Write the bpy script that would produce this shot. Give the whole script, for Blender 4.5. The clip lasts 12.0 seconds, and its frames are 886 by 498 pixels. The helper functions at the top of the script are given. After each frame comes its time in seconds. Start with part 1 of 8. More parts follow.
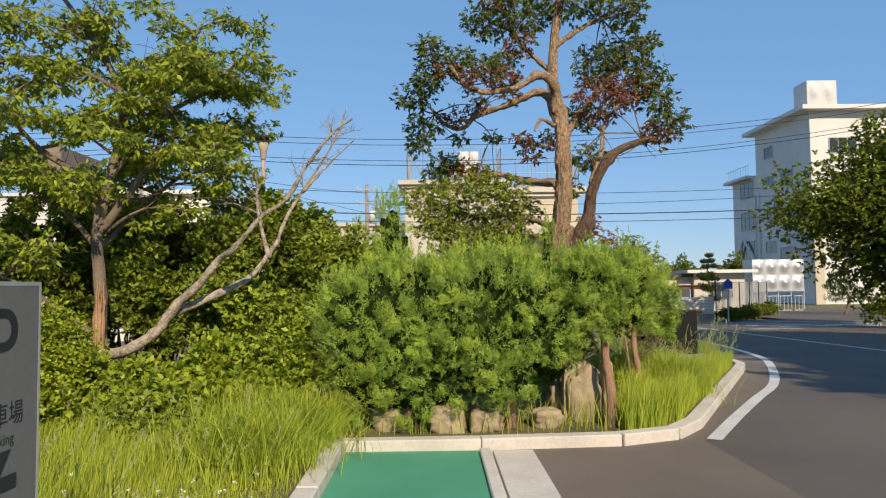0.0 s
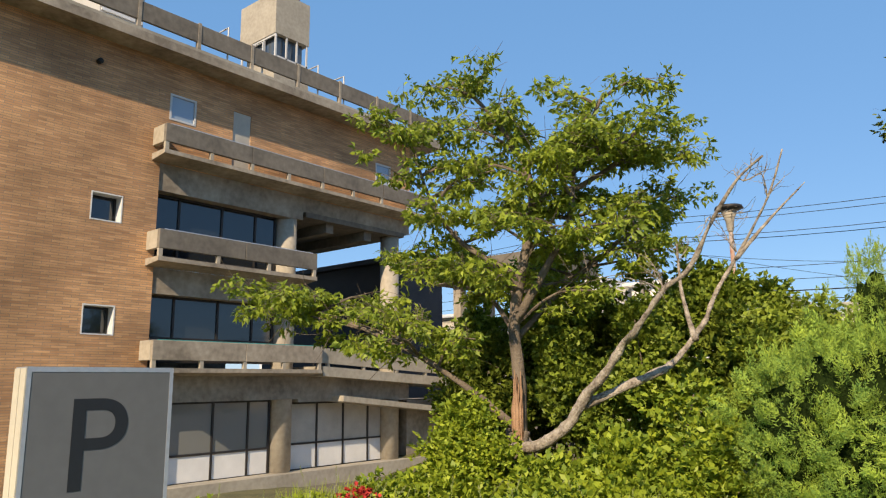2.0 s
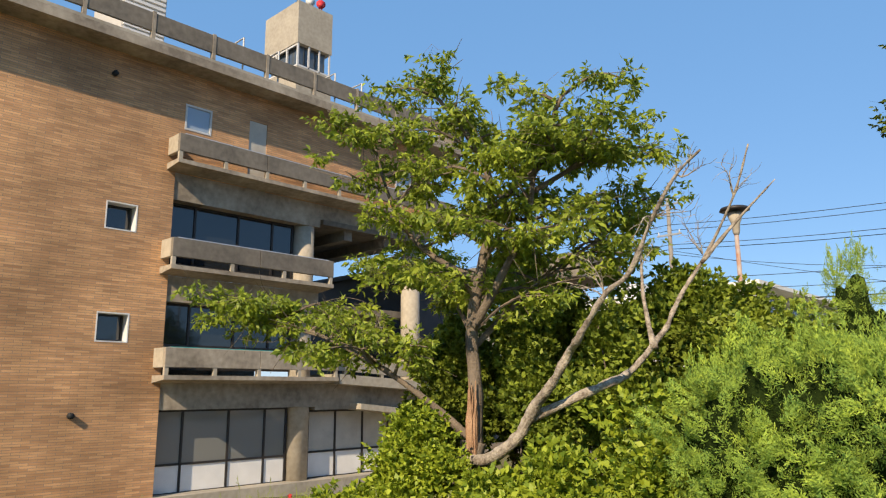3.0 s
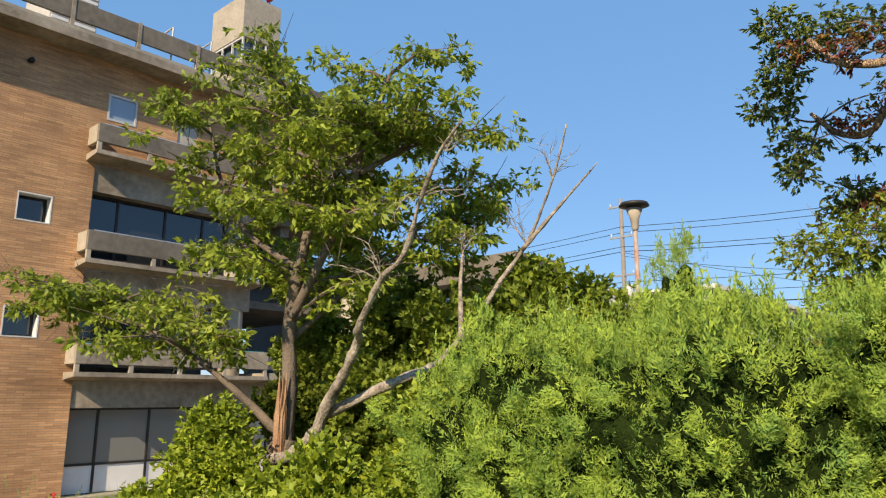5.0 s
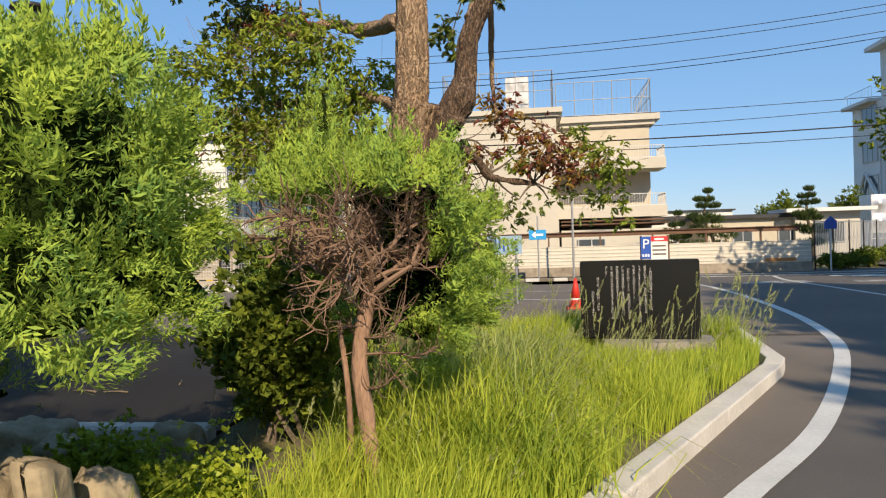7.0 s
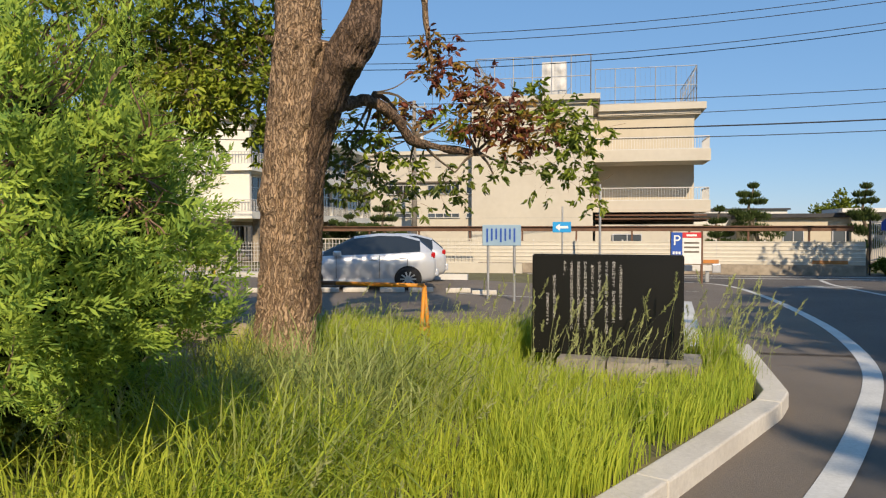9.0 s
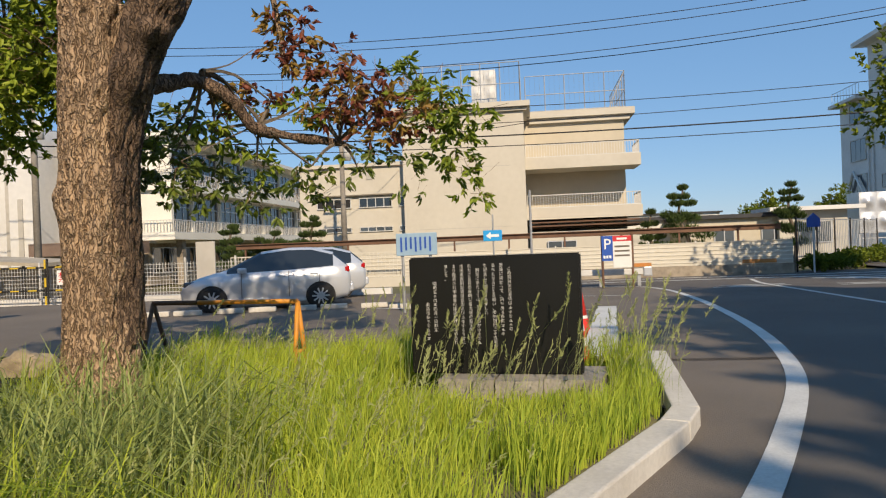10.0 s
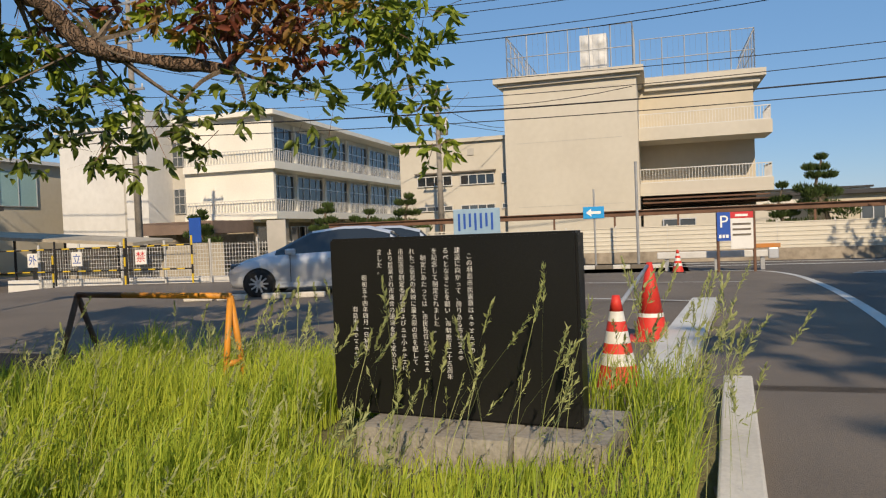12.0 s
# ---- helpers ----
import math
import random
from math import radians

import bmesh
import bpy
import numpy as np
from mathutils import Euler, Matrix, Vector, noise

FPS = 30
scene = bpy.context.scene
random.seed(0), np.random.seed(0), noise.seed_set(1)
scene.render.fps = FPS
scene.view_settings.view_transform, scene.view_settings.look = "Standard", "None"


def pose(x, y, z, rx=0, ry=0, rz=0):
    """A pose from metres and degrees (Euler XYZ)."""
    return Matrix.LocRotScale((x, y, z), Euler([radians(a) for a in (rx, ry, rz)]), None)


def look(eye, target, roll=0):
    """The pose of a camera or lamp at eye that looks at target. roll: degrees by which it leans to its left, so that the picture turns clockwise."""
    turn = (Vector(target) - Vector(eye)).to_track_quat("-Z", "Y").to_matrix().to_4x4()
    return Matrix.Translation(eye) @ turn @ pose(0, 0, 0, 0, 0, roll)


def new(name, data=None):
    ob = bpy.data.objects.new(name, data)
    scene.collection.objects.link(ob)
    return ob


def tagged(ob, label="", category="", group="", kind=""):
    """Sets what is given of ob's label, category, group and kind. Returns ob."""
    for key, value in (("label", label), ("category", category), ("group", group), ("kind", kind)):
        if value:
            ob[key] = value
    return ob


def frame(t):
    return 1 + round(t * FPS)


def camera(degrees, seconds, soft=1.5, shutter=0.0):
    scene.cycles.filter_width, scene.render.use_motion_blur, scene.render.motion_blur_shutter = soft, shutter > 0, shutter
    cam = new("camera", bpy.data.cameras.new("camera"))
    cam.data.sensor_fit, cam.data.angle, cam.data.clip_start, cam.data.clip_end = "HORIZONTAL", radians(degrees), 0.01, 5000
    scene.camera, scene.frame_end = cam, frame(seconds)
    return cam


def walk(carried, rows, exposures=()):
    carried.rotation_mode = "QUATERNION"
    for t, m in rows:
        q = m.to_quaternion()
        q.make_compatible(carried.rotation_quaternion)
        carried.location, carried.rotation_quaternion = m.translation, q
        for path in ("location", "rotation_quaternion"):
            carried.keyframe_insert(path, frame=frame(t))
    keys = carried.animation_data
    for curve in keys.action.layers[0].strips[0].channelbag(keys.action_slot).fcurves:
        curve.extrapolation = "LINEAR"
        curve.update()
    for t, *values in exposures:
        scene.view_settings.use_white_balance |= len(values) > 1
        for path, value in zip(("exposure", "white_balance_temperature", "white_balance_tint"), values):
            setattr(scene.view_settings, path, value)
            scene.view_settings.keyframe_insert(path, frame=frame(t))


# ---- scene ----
cam = camera(63.3, 12.0, soft=1.2)
PATH = [
    (0, (0.567, 0.284, 1.764), (0.591, 2.281, 1.87), -0.6),
    (0.5, (0.599, 0.716, 1.738), (0.042, 2.636, 1.751), 0.1),
    (1, (0.742, 1.123, 1.742), (-0.174, 2.9, 1.685), -2.4),
    (1.5, (1.198, 1.5, 1.738), (0.123, 3.182, 1.862), -3.2),
    (2, (1.43, 1.968, 1.737), (0.171, 3.478, 2.104), -0.6),
    (2.5, (1.822, 2.427, 1.732), (0.522, 3.894, 2.132), -1.8),
    (2.7, (1.929, 2.652, 1.763), (0.603, 4.098, 2.15), -1.1),
    (4.3, (2.814, 4.081, 1.594), (1.407, 5.43, 2.042), 0.3),
    (4.5, (2.879, 4.221, 1.643), (1.482, 5.586, 2.075), 0.1),
    (5, (3.178, 4.736, 1.642), (1.852, 6.179, 2.04), 0.2),
    (5.5, (3.454, 5.33, 1.597), (2.36, 6.971, 1.931), -0.2),
    (6, (3.777, 5.943, 1.581), (3.011, 7.778, 1.794), -1.1),
    (6.5, (4.124, 6.55, 1.558), (3.644, 8.49, 1.623), -1.8),
    (7, (4.439, 7.214, 1.51), (4.175, 9.197, 1.487), -1.8),
    (7.2, (4.61, 7.456, 1.451), (4.376, 9.442, 1.417), -1.5),
    (8.8, (5.332, 9.037, 1.4), (4.875, 10.984, 1.369), -0.3),
    (9, (5.465, 9.236, 1.405), (5.07, 11.196, 1.36), -0.0),
    (9.5, (5.746, 9.79, 1.352), (5.473, 11.771, 1.343), -1.1),
    (10, (5.957, 10.358, 1.29), (5.712, 12.342, 1.282), -2.2),
    (10.5, (6.19, 10.919, 1.263), (5.862, 12.892, 1.239), -2.4),
    (11, (6.35, 11.512, 1.222), (5.908, 13.462, 1.185), -2.6),
    (11.5, (6.51, 12.082, 1.238), (5.994, 14.014, 1.195), -2.3),
    (12, (6.701, 12.611, 1.227), (6.123, 14.525, 1.174), -2.3),
]
walk(cam, [(t, look(eye, target, roll)) for t, eye, target, roll in PATH], [(t, e, 6800, 12) for t, e in ((0.0, 0.1), (1.5, 0.2), (2.5, 0.33), (5.5, 0.35), (7.0, 0.22), (9.5, 0.03), (12.0, -0.13))])

# ---- build ----
# world, sun and exposure
SUN_FROM = Vector((0.33, -0.944, 0.0)).normalized()
SUN_UP = radians(33)
world = bpy.data.worlds.new("sky")
scene.world = world
world.use_nodes = True
wn = world.node_tree.nodes
sky = wn.new("ShaderNodeTexSky")
sky.sky_type = "NISHITA"
sky.sun_disc = False
sky.sun_elevation = SUN_UP
sky.sun_rotation = math.atan2(SUN_FROM.x, SUN_FROM.y)
sky.air_density, sky.dust_density, sky.ozone_density = 1.0, 0.1, 3.0
even = wn.new("ShaderNodeMix")
even.data_type = "RGBA"
even.inputs[0].default_value = 0.64
even.inputs[7].default_value = (1.05, 2.7, 5.3, 1)
world.node_tree.links.new(sky.outputs[0], even.inputs[6])
world.node_tree.links.new(even.outputs[2], wn["Background"].inputs[0])
wn["Background"].inputs[1].default_value = 0.13
sun_data = bpy.data.lights.new("sun", "SUN")
sun_data.energy, sun_data.angle, sun_data.color = 5.0, radians(0.55), (1.0, 0.84, 0.62)
sun = new("sun", sun_data)
sun_dir = SUN_FROM * math.cos(SUN_UP) + Vector((0, 0, math.sin(SUN_UP)))
sun.matrix_world = look(sun_dir * 60, (0, 0, 0))

rng = np.random.default_rng(7)


# ---- materials ----
def mat(name, c1, c2=None, scale=3.0, rough=0.8, bump=0.0, bscale=40.0, metal=0.0, fine=None, island=0.0, translucent=0.0, spec=0.4, obrand=0.0, stretch=None):
    """A procedural material: two tones mixed by coarse and fine noise, with relief."""
    m = bpy.data.materials.new(name)
    m.use_nodes = True
    n, l = m.node_tree.nodes, m.node_tree.links
    p = n["Principled BSDF"]
    p.inputs["Roughness"].default_value = rough
    p.inputs["Metallic"].default_value = metal
    p.inputs["Specular IOR Level"].default_value = spec
    c2 = c2 or tuple(v * 0.72 for v in c1)
    tc = n.new("ShaderNodeTexCoord")
    src0 = tc.outputs["Object"]
    if stretch:
        mp = n.new("ShaderNodeMapping")
        mp.inputs["Scale"].default_value = stretch
        l.new(src0, mp.inputs[0])
        src0 = mp.outputs[0]
    a = n.new("ShaderNodeTexNoise")
    a.inputs["Scale"].default_value, a.inputs["Detail"].default_value = scale, 5
    l.new(src0, a.inputs["Vector"])
    b = n.new("ShaderNodeTexNoise")
    b.inputs["Scale"].default_value, b.inputs["Detail"].default_value = fine or scale * 14, 4
    l.new(src0, b.inputs["Vector"])
    s = n.new("ShaderNodeMath")
    s.operation = "MULTIPLY_ADD"
    l.new(b.outputs[0], s.inputs[0])
    s.inputs[1].default_value = 0.7
    l.new(a.outputs[0], s.inputs[2])
    r = n.new("ShaderNodeMapRange")
    r.inputs["From Min"].default_value, r.inputs["From Max"].default_value = 0.6, 1.1
    l.new(s.outputs[0], r.inputs["Value"])
    fac = r.outputs[0]
    if island or obrand:
        if island:
            g = n.new("ShaderNodeNewGeometry")
            src, k = g.outputs["Random Per Island"], island
        else:
            g = n.new("ShaderNodeObjectInfo")
            src, k = g.outputs["Random"], obrand
        q = n.new("ShaderNodeMix")
        q.inputs[0].default_value = k
        l.new(fac, q.inputs[2])
        l.new(src, q.inputs[3])
        fac = q.outputs[0]
    x = n.new("ShaderNodeMix")
    x.data_type = "RGBA"
    x.inputs[6].default_value, x.inputs[7].default_value = (*c1, 1), (*c2, 1)
    l.new(fac, x.inputs[0])
    l.new(x.outputs[2], p.inputs["Base Color"])
    if bump:
        h = n.new("ShaderNodeTexNoise")
        h.inputs["Scale"].default_value, h.inputs["Detail"].default_value = bscale, 6
        l.new(src0, h.inputs["Vector"])
        u = n.new("ShaderNodeBump")
        u.inputs["Strength"].default_value, u.inputs["Distance"].default_value = bump, 0.02
        l.new(h.outputs[0], u.inputs["Height"])
        l.new(u.outputs[0], p.inputs["Normal"])
    if translucent:
        t = n.new("ShaderNodeBsdfTranslucent")
        l.new(x.outputs[2], t.inputs[0])
        k = n.new("ShaderNodeMixShader")
        k.inputs[0].default_value = translucent
        l.new(p.outputs[0], k.inputs[1])
        l.new(t.outputs[0], k.inputs[2])
        l.new(k.outputs[0], n["Material Output"].inputs[0])
    return m


def glass(name, colour=(0.02, 0.025, 0.03), rough=0.04):
    m = bpy.data.materials.new(name)
    m.use_nodes = True
    p = m.node_tree.nodes["Principled BSDF"]
    p.inputs["Base Color"].default_value = (*colour, 1)
    p.inputs["Roughness"].default_value = rough
    p.inputs["Specular IOR Level"].default_value = 0.9
    return m


def brick_mat(name):
    """Weathered long orange-brown bricks, courses 67 mm, on a wall that faces along x."""
    m = bpy.data.materials.new(name)
    m.use_nodes = True
    n, l = m.node_tree.nodes, m.node_tree.links
    p = n["Principled BSDF"]
    p.inputs["Roughness"].default_value = 0.9
    tc, sp, cb = n.new("ShaderNodeTexCoord"), n.new("ShaderNodeSeparateXYZ"), n.new("ShaderNodeCombineXYZ")
    l.new(tc.outputs["Object"], sp.inputs[0])
    sm = n.new("ShaderNodeMath")
    l.new(sp.outputs[0], sm.inputs[0])
    l.new(sp.outputs[1], sm.inputs[1])
    l.new(sm.outputs[0], cb.inputs[0])
    l.new(sp.outputs[2], cb.inputs[1])
    b = n.new("ShaderNodeTexBrick")
    b.inputs["Color1"].default_value, b.inputs["Color2"].default_value = (0.64, 0.36, 0.17, 1), (0.47, 0.245, 0.115, 1)
    b.inputs["Mortar"].default_value = (0.30, 0.22, 0.15, 1)
    b.inputs["Scale"].default_value, b.inputs["Mortar Size"].default_value = 1.0, 0.007
    b.inputs["Brick Width"].default_value, b.inputs["Row Height"].default_value = 0.46, 0.075
    l.new(cb.outputs[0], b.inputs["Vector"])
    w = n.new("ShaderNodeTexNoise")
    w.inputs["Scale"].default_value, w.inputs["Detail"].default_value = 0.35, 8
    l.new(cb.outputs[0], w.inputs["Vector"])
    mp = n.new("ShaderNodeMapping")
    mp.inputs["Scale"].default_value = (0.9, 9.0, 1)
    l.new(cb.outputs[0], mp.inputs[0])
    w2 = n.new("ShaderNodeTexNoise")
    w2.inputs["Scale"].default_value, w2.inputs["Detail"].default_value = 1.0, 6
    l.new(mp.outputs[0], w2.inputs["Vector"])
    r = n.new("ShaderNodeMapRange")
    r.inputs["From Min"].default_value, r.inputs["From Max"].default_value = 0.35, 0.7
    r.inputs["To Min"].default_value, r.inputs["To Max"].default_value = 0.62, 1.25
    l.new(w.outputs[0], r.inputs["Value"])
    r2 = n.new("ShaderNodeMapRange")
    r2.inputs["From Min"].default_value, r2.inputs["From Max"].default_value = 0.3, 0.7
    r2.inputs["To Min"].default_value, r2.inputs["To Max"].default_value = 0.8, 1.18
    l.new(w2.outputs[0], r2.inputs["Value"])
    mu = n.new("ShaderNodeMath")
    mu.operation = "MULTIPLY"
    l.new(r.outputs[0], mu.inputs[0])
    l.new(r2.outputs[0], mu.inputs[1])
    x = n.new("ShaderNodeMix")
    x.data_type, x.blend_type = "RGBA", "MULTIPLY"
    x.inputs[0].default_value = 1.0
    l.new(b.outputs[0], x.inputs[6])
    l.new(mu.outputs[0], x.inputs[7])
    l.new(x.outputs[2], p.inputs["Base Color"])
    u = n.new("ShaderNodeBump")
    u.inputs["Strength"].default_value, u.inputs["Distance"].default_value = 0.6, 0.02
    l.new(mu.outputs[0], u.inputs["Height"])
    l.new(u.outputs[0], p.inputs["Normal"])
    return m


M = {}
M["asphalt"] = mat("asphalt", (0.205, 0.170, 0.134), (0.135, 0.112, 0.090), 0.5, 0.88, 0.6, 160, fine=60)
# darker copy of the asphalt: tree shade on the road is put into it
M["asphalt_new"] = mat("asphalt darkened for shade", (0.140, 0.122, 0.104), (0.096, 0.085, 0.075), 0.4, 0.85, 0.6, 160, fine=60)
M["green_paint"] = mat("green pavement coating", (0.071, 0.314, 0.190), (0.057, 0.266, 0.157), 1.2, 0.75, 0.25, 150, fine=70)
M["kerb"] = mat("kerb concrete", (0.64, 0.60, 0.53), (0.49, 0.455, 0.4), 1.6, 0.9, 0.35, 90, fine=30)
M["white_paint"] = mat("road paint", (0.640, 0.632, 0.592), (0.480, 0.472, 0.440), 1.5, 0.7, 0.2, 120, fine=45)
M["soil_damp"] = mat("earth darkened for shade", (0.030, 0.026, 0.022), (0.016, 0.014, 0.012), 1.1, 0.8, 0.5, 45, fine=30, spec=0.2)
M["soil"] = mat("soil", (0.18, 0.16, 0.07), (0.09, 0.085, 0.04), 1.5, 0.95, 0.8, 30)
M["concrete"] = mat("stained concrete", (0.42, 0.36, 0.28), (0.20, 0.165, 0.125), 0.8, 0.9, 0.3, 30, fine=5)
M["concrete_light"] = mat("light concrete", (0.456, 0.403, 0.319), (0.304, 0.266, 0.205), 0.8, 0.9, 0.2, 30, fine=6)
M["concrete_dark"] = mat("dark concrete, weathered and shaded", (0.23, 0.20, 0.16), (0.12, 0.105, 0.085), 0.8, 0.9, 0.3, 30, fine=5)
M["brick"] = brick_mat("brick")


def bark_mat(name, light, dark):
    """Bark in long plates: pale ridges, dark cracks, reddish weathering."""
    m = mat(name, light, tuple(v * 0.6 for v in light), 2.0, 0.95, fine=22)
    n, l = m.node_tree.nodes, m.node_tree.links
    p = n["Principled BSDF"]
    tc, mp = n.new("ShaderNodeTexCoord"), n.new("ShaderNodeMapping")
    mp.inputs["Scale"].default_value = (1, 1, 0.08)
    nz, ad = n.new("ShaderNodeTexNoise"), n.new("ShaderNodeMix")
    nz.inputs["Scale"].default_value, nz.inputs["Detail"].default_value = 14, 4
    l.new(tc.outputs["Object"], nz.inputs["Vector"])
    ad.data_type = "RGBA"
    ad.inputs[0].default_value = 0.09
    l.new(tc.outputs["Object"], ad.inputs[6])
    l.new(nz.outputs[1], ad.inputs[7])
    l.new(ad.outputs[2], mp.inputs[0])
    vo = n.new("ShaderNodeTexVoronoi")
    vo.feature = "DISTANCE_TO_EDGE"
    vo.inputs["Scale"].default_value = 46
    l.new(mp.outputs[0], vo.inputs["Vector"])
    r = n.new("ShaderNodeMapRange")
    r.inputs["From Min"].default_value, r.inputs["From Max"].default_value = 0.0, 0.15
    l.new(vo.outputs["Distance"], r.inputs["Value"])
    x = n.new("ShaderNodeMix")
    x.data_type = "RGBA"
    x.inputs[6].default_value = (*dark, 1)
    l.new(r.outputs[0], x.inputs[0])
    old = p.inputs["Base Color"].links[0].from_socket
    l.new(old, x.inputs[7])
    l.new(x.outputs[2], p.inputs["Base Color"])
    h, s = n.new("ShaderNodeMath"), n.new("ShaderNodeTexNoise")
    s.inputs["Scale"].default_value, s.inputs["Detail"].default_value = 60, 5
    l.new(tc.outputs["Object"], s.inputs["Vector"])
    h.operation = "MULTIPLY_ADD"
    l.new(s.outputs[0], h.inputs[0])
    h.inputs[1].default_value = 0.5
    l.new(r.outputs[0], h.inputs[2])
    u = n.new("ShaderNodeBump")
    u.inputs["Strength"].default_value, u.inputs["Distance"].default_value = 1.0, 0.025
    l.new(h.outputs[0], u.inputs["Height"])
    l.new(u.outputs[0], p.inputs["Normal"])
    return m


M["cream"] = mat("cream render", (0.565, 0.525, 0.445), (0.51, 0.47, 0.395), 0.35, 0.85, 0.12, 60, fine=3)
M["cream_wall"] = mat("cream wall", (0.545, 0.485, 0.38), (0.49, 0.435, 0.335), 0.35, 0.85, 0.12, 60, fine=3)
M["white_wall"] = mat("white wall", (0.70, 0.69, 0.665), (0.60, 0.59, 0.565), 0.3, 0.85, 0.1, 60, fine=3)
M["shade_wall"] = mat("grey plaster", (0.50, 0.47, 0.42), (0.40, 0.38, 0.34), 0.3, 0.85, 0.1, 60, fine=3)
M["white_metal"] = mat("white painted metal", (0.608, 0.600, 0.578), (0.502, 0.494, 0.471), 2.0, 0.5, fine=20)
M["frame_dark"] = mat("dark bronze frame", (0.035, 0.03, 0.028), (0.02, 0.018, 0.016), 3, 0.5)
M["alu"] = mat("aluminium", (0.62, 0.63, 0.64), (0.5, 0.5, 0.51), 3, 0.4, metal=0.6)
M["glass"] = glass("window glass")
M["glass_grey"] = glass("grey window glass", (0.07, 0.085, 0.10), 0.06)
# pale blue base: the sky's reflection is put into the pane colour
M["glass_pale"] = glass("window glass with sky reflection tint", (0.30, 0.37, 0.45), 0.05)
M["glass_curtain"] = glass("curtained window glass", (0.20, 0.205, 0.19), 0.05)
M["blind"] = mat("window blind", (0.52, 0.49, 0.42), (0.40, 0.37, 0.32), 2, 0.85)
M["panel_white"] = mat("white infill panel", (0.78, 0.77, 0.74), (0.68, 0.67, 0.64), 2, 0.6)
M["teal"] = mat("teal rail", (0.08, 0.34, 0.32), (0.06, 0.28, 0.26), 2, 0.5)
M["rust_beam"] = mat("brown painted steel", (0.19, 0.10, 0.06), (0.11, 0.06, 0.04), 2, 0.75, fine=20)
M["fence_panel"] = mat("cream steel fence sheet", (0.608, 0.570, 0.486), (0.547, 0.509, 0.426), 0.5, 0.6, fine=5)
M["rust"] = mat("orange rust", (0.55, 0.20, 0.04), (0.40, 0.22, 0.10), 4, 0.9, fine=30)
M["steel"] = mat("galvanised steel", (0.45, 0.46, 0.47), (0.32, 0.33, 0.34), 3, 0.5, metal=0.5, fine=25)
M["black"] = mat("black rubber", (0.02, 0.02, 0.02), (0.012, 0.012, 0.012), 6, 0.7)
M["wire"] = mat("black cable", (0.015, 0.015, 0.017), (0.01, 0.01, 0.012), 6, 0.6)
M["pole"] = mat("utility pole concrete", (0.30, 0.27, 0.23), (0.2, 0.18, 0.155), 2, 0.9, fine=12)
M["roof_dark"] = mat("dark roof", (0.05, 0.05, 0.055), (0.03, 0.03, 0.034), 1, 0.7)
M["tile_blue"] = mat("blue sign", (0.03, 0.10, 0.42), (0.025, 0.085, 0.36), 2, 0.4)
M["sky_blue"] = mat("bright blue sign", (0.02, 0.33, 0.72), (0.02, 0.29, 0.64), 2, 0.4)
M["red"] = mat("red sign", (0.62, 0.04, 0.05), (0.52, 0.035, 0.04), 2, 0.45)
M["stone"] = mat("polished dark granite", (0.015, 0.0145, 0.013), (0.009, 0.009, 0.0085), 1.0, 0.36, 0.08, 200, fine=120, spec=0.25)
M["stone_base"] = mat("grey base stone", (0.36, 0.33, 0.28), (0.22, 0.20, 0.17), 2.5, 0.9, 0.6, 25)
M["sky_blue_pale"] = mat("faded blue board", (0.30, 0.43, 0.55), (0.24, 0.37, 0.5), 2, 0.6, fine=9)
M["rust_pole"] = mat("rust streaked paint", (0.42, 0.40, 0.37), (0.36, 0.16, 0.08), 3, 0.7, fine=12)
M["teal_pale"] = mat("pale teal wall", (0.33, 0.50, 0.50), (0.28, 0.44, 0.44), 0.5, 0.8)
M["engrave"] = mat("white engraved lettering", (0.86, 0.84, 0.79), (0.66, 0.64, 0.6), 8, 0.8)
M["rock"] = mat("garden rock", (0.400, 0.328, 0.216), (0.240, 0.192, 0.128), 2.0, 0.95, 0.8, 12)
M["bark"] = bark_mat("furrowed camphor bark", (0.62, 0.43, 0.275), (0.31, 0.205, 0.13))
# darker bark for side stem and low branch, with crown shade put in
M["bark_dark"] = bark_mat("dark knobbly camphor bark with shade", (0.25, 0.165, 0.11), (0.11, 0.072, 0.05))
M["bark_grey"] = mat("grey bark", (0.235, 0.185, 0.135), (0.09, 0.07, 0.053), 4, 0.95, 0.7, 40)
M["bark_dead"] = mat("bleached dead wood", (0.50, 0.43, 0.34), (0.12, 0.09, 0.068), 9, 0.9, 0.8, 50, fine=38)
M["wood_torn"] = mat("torn orange heartwood", (0.44, 0.27, 0.16), (0.22, 0.12, 0.065), 6, 0.9, 0.9, 40)
M["bark_red"] = mat("reddish juniper bark", (0.40, 0.25, 0.165), (0.19, 0.11, 0.075), 5, 0.95, 0.9, 45, stretch=(1, 1, 0.25))
M["twig"] = mat("dry brown twigs", (0.28, 0.18, 0.125), (0.14, 0.085, 0.06), 6, 0.95, island=0.5)
M["juniper"] = mat("juniper foliage", (0.475, 0.585, 0.08), (0.10, 0.22, 0.06), 4.0, 0.75, fine=26, island=0.34, translucent=0.2, spec=0.08)
M["juniper_core"] = mat("shaded juniper core", (0.026, 0.043, 0.010), (0.008, 0.014, 0.004), 5, 1.0, 1.0, 70, fine=55, spec=0.0)
M["leaf_a"] = mat("light green leaves", (0.43, 0.50, 0.05), (0.095, 0.16, 0.022), 0.9, 0.55, fine=8, island=0.65, translucent=0.35, spec=0.35)
M["leaf_shrub"] = mat("yellow green shrub leaves", (0.45, 0.52, 0.042), (0.11, 0.19, 0.022), 0.9, 0.55, fine=8, island=0.65, translucent=0.3, spec=0.35)
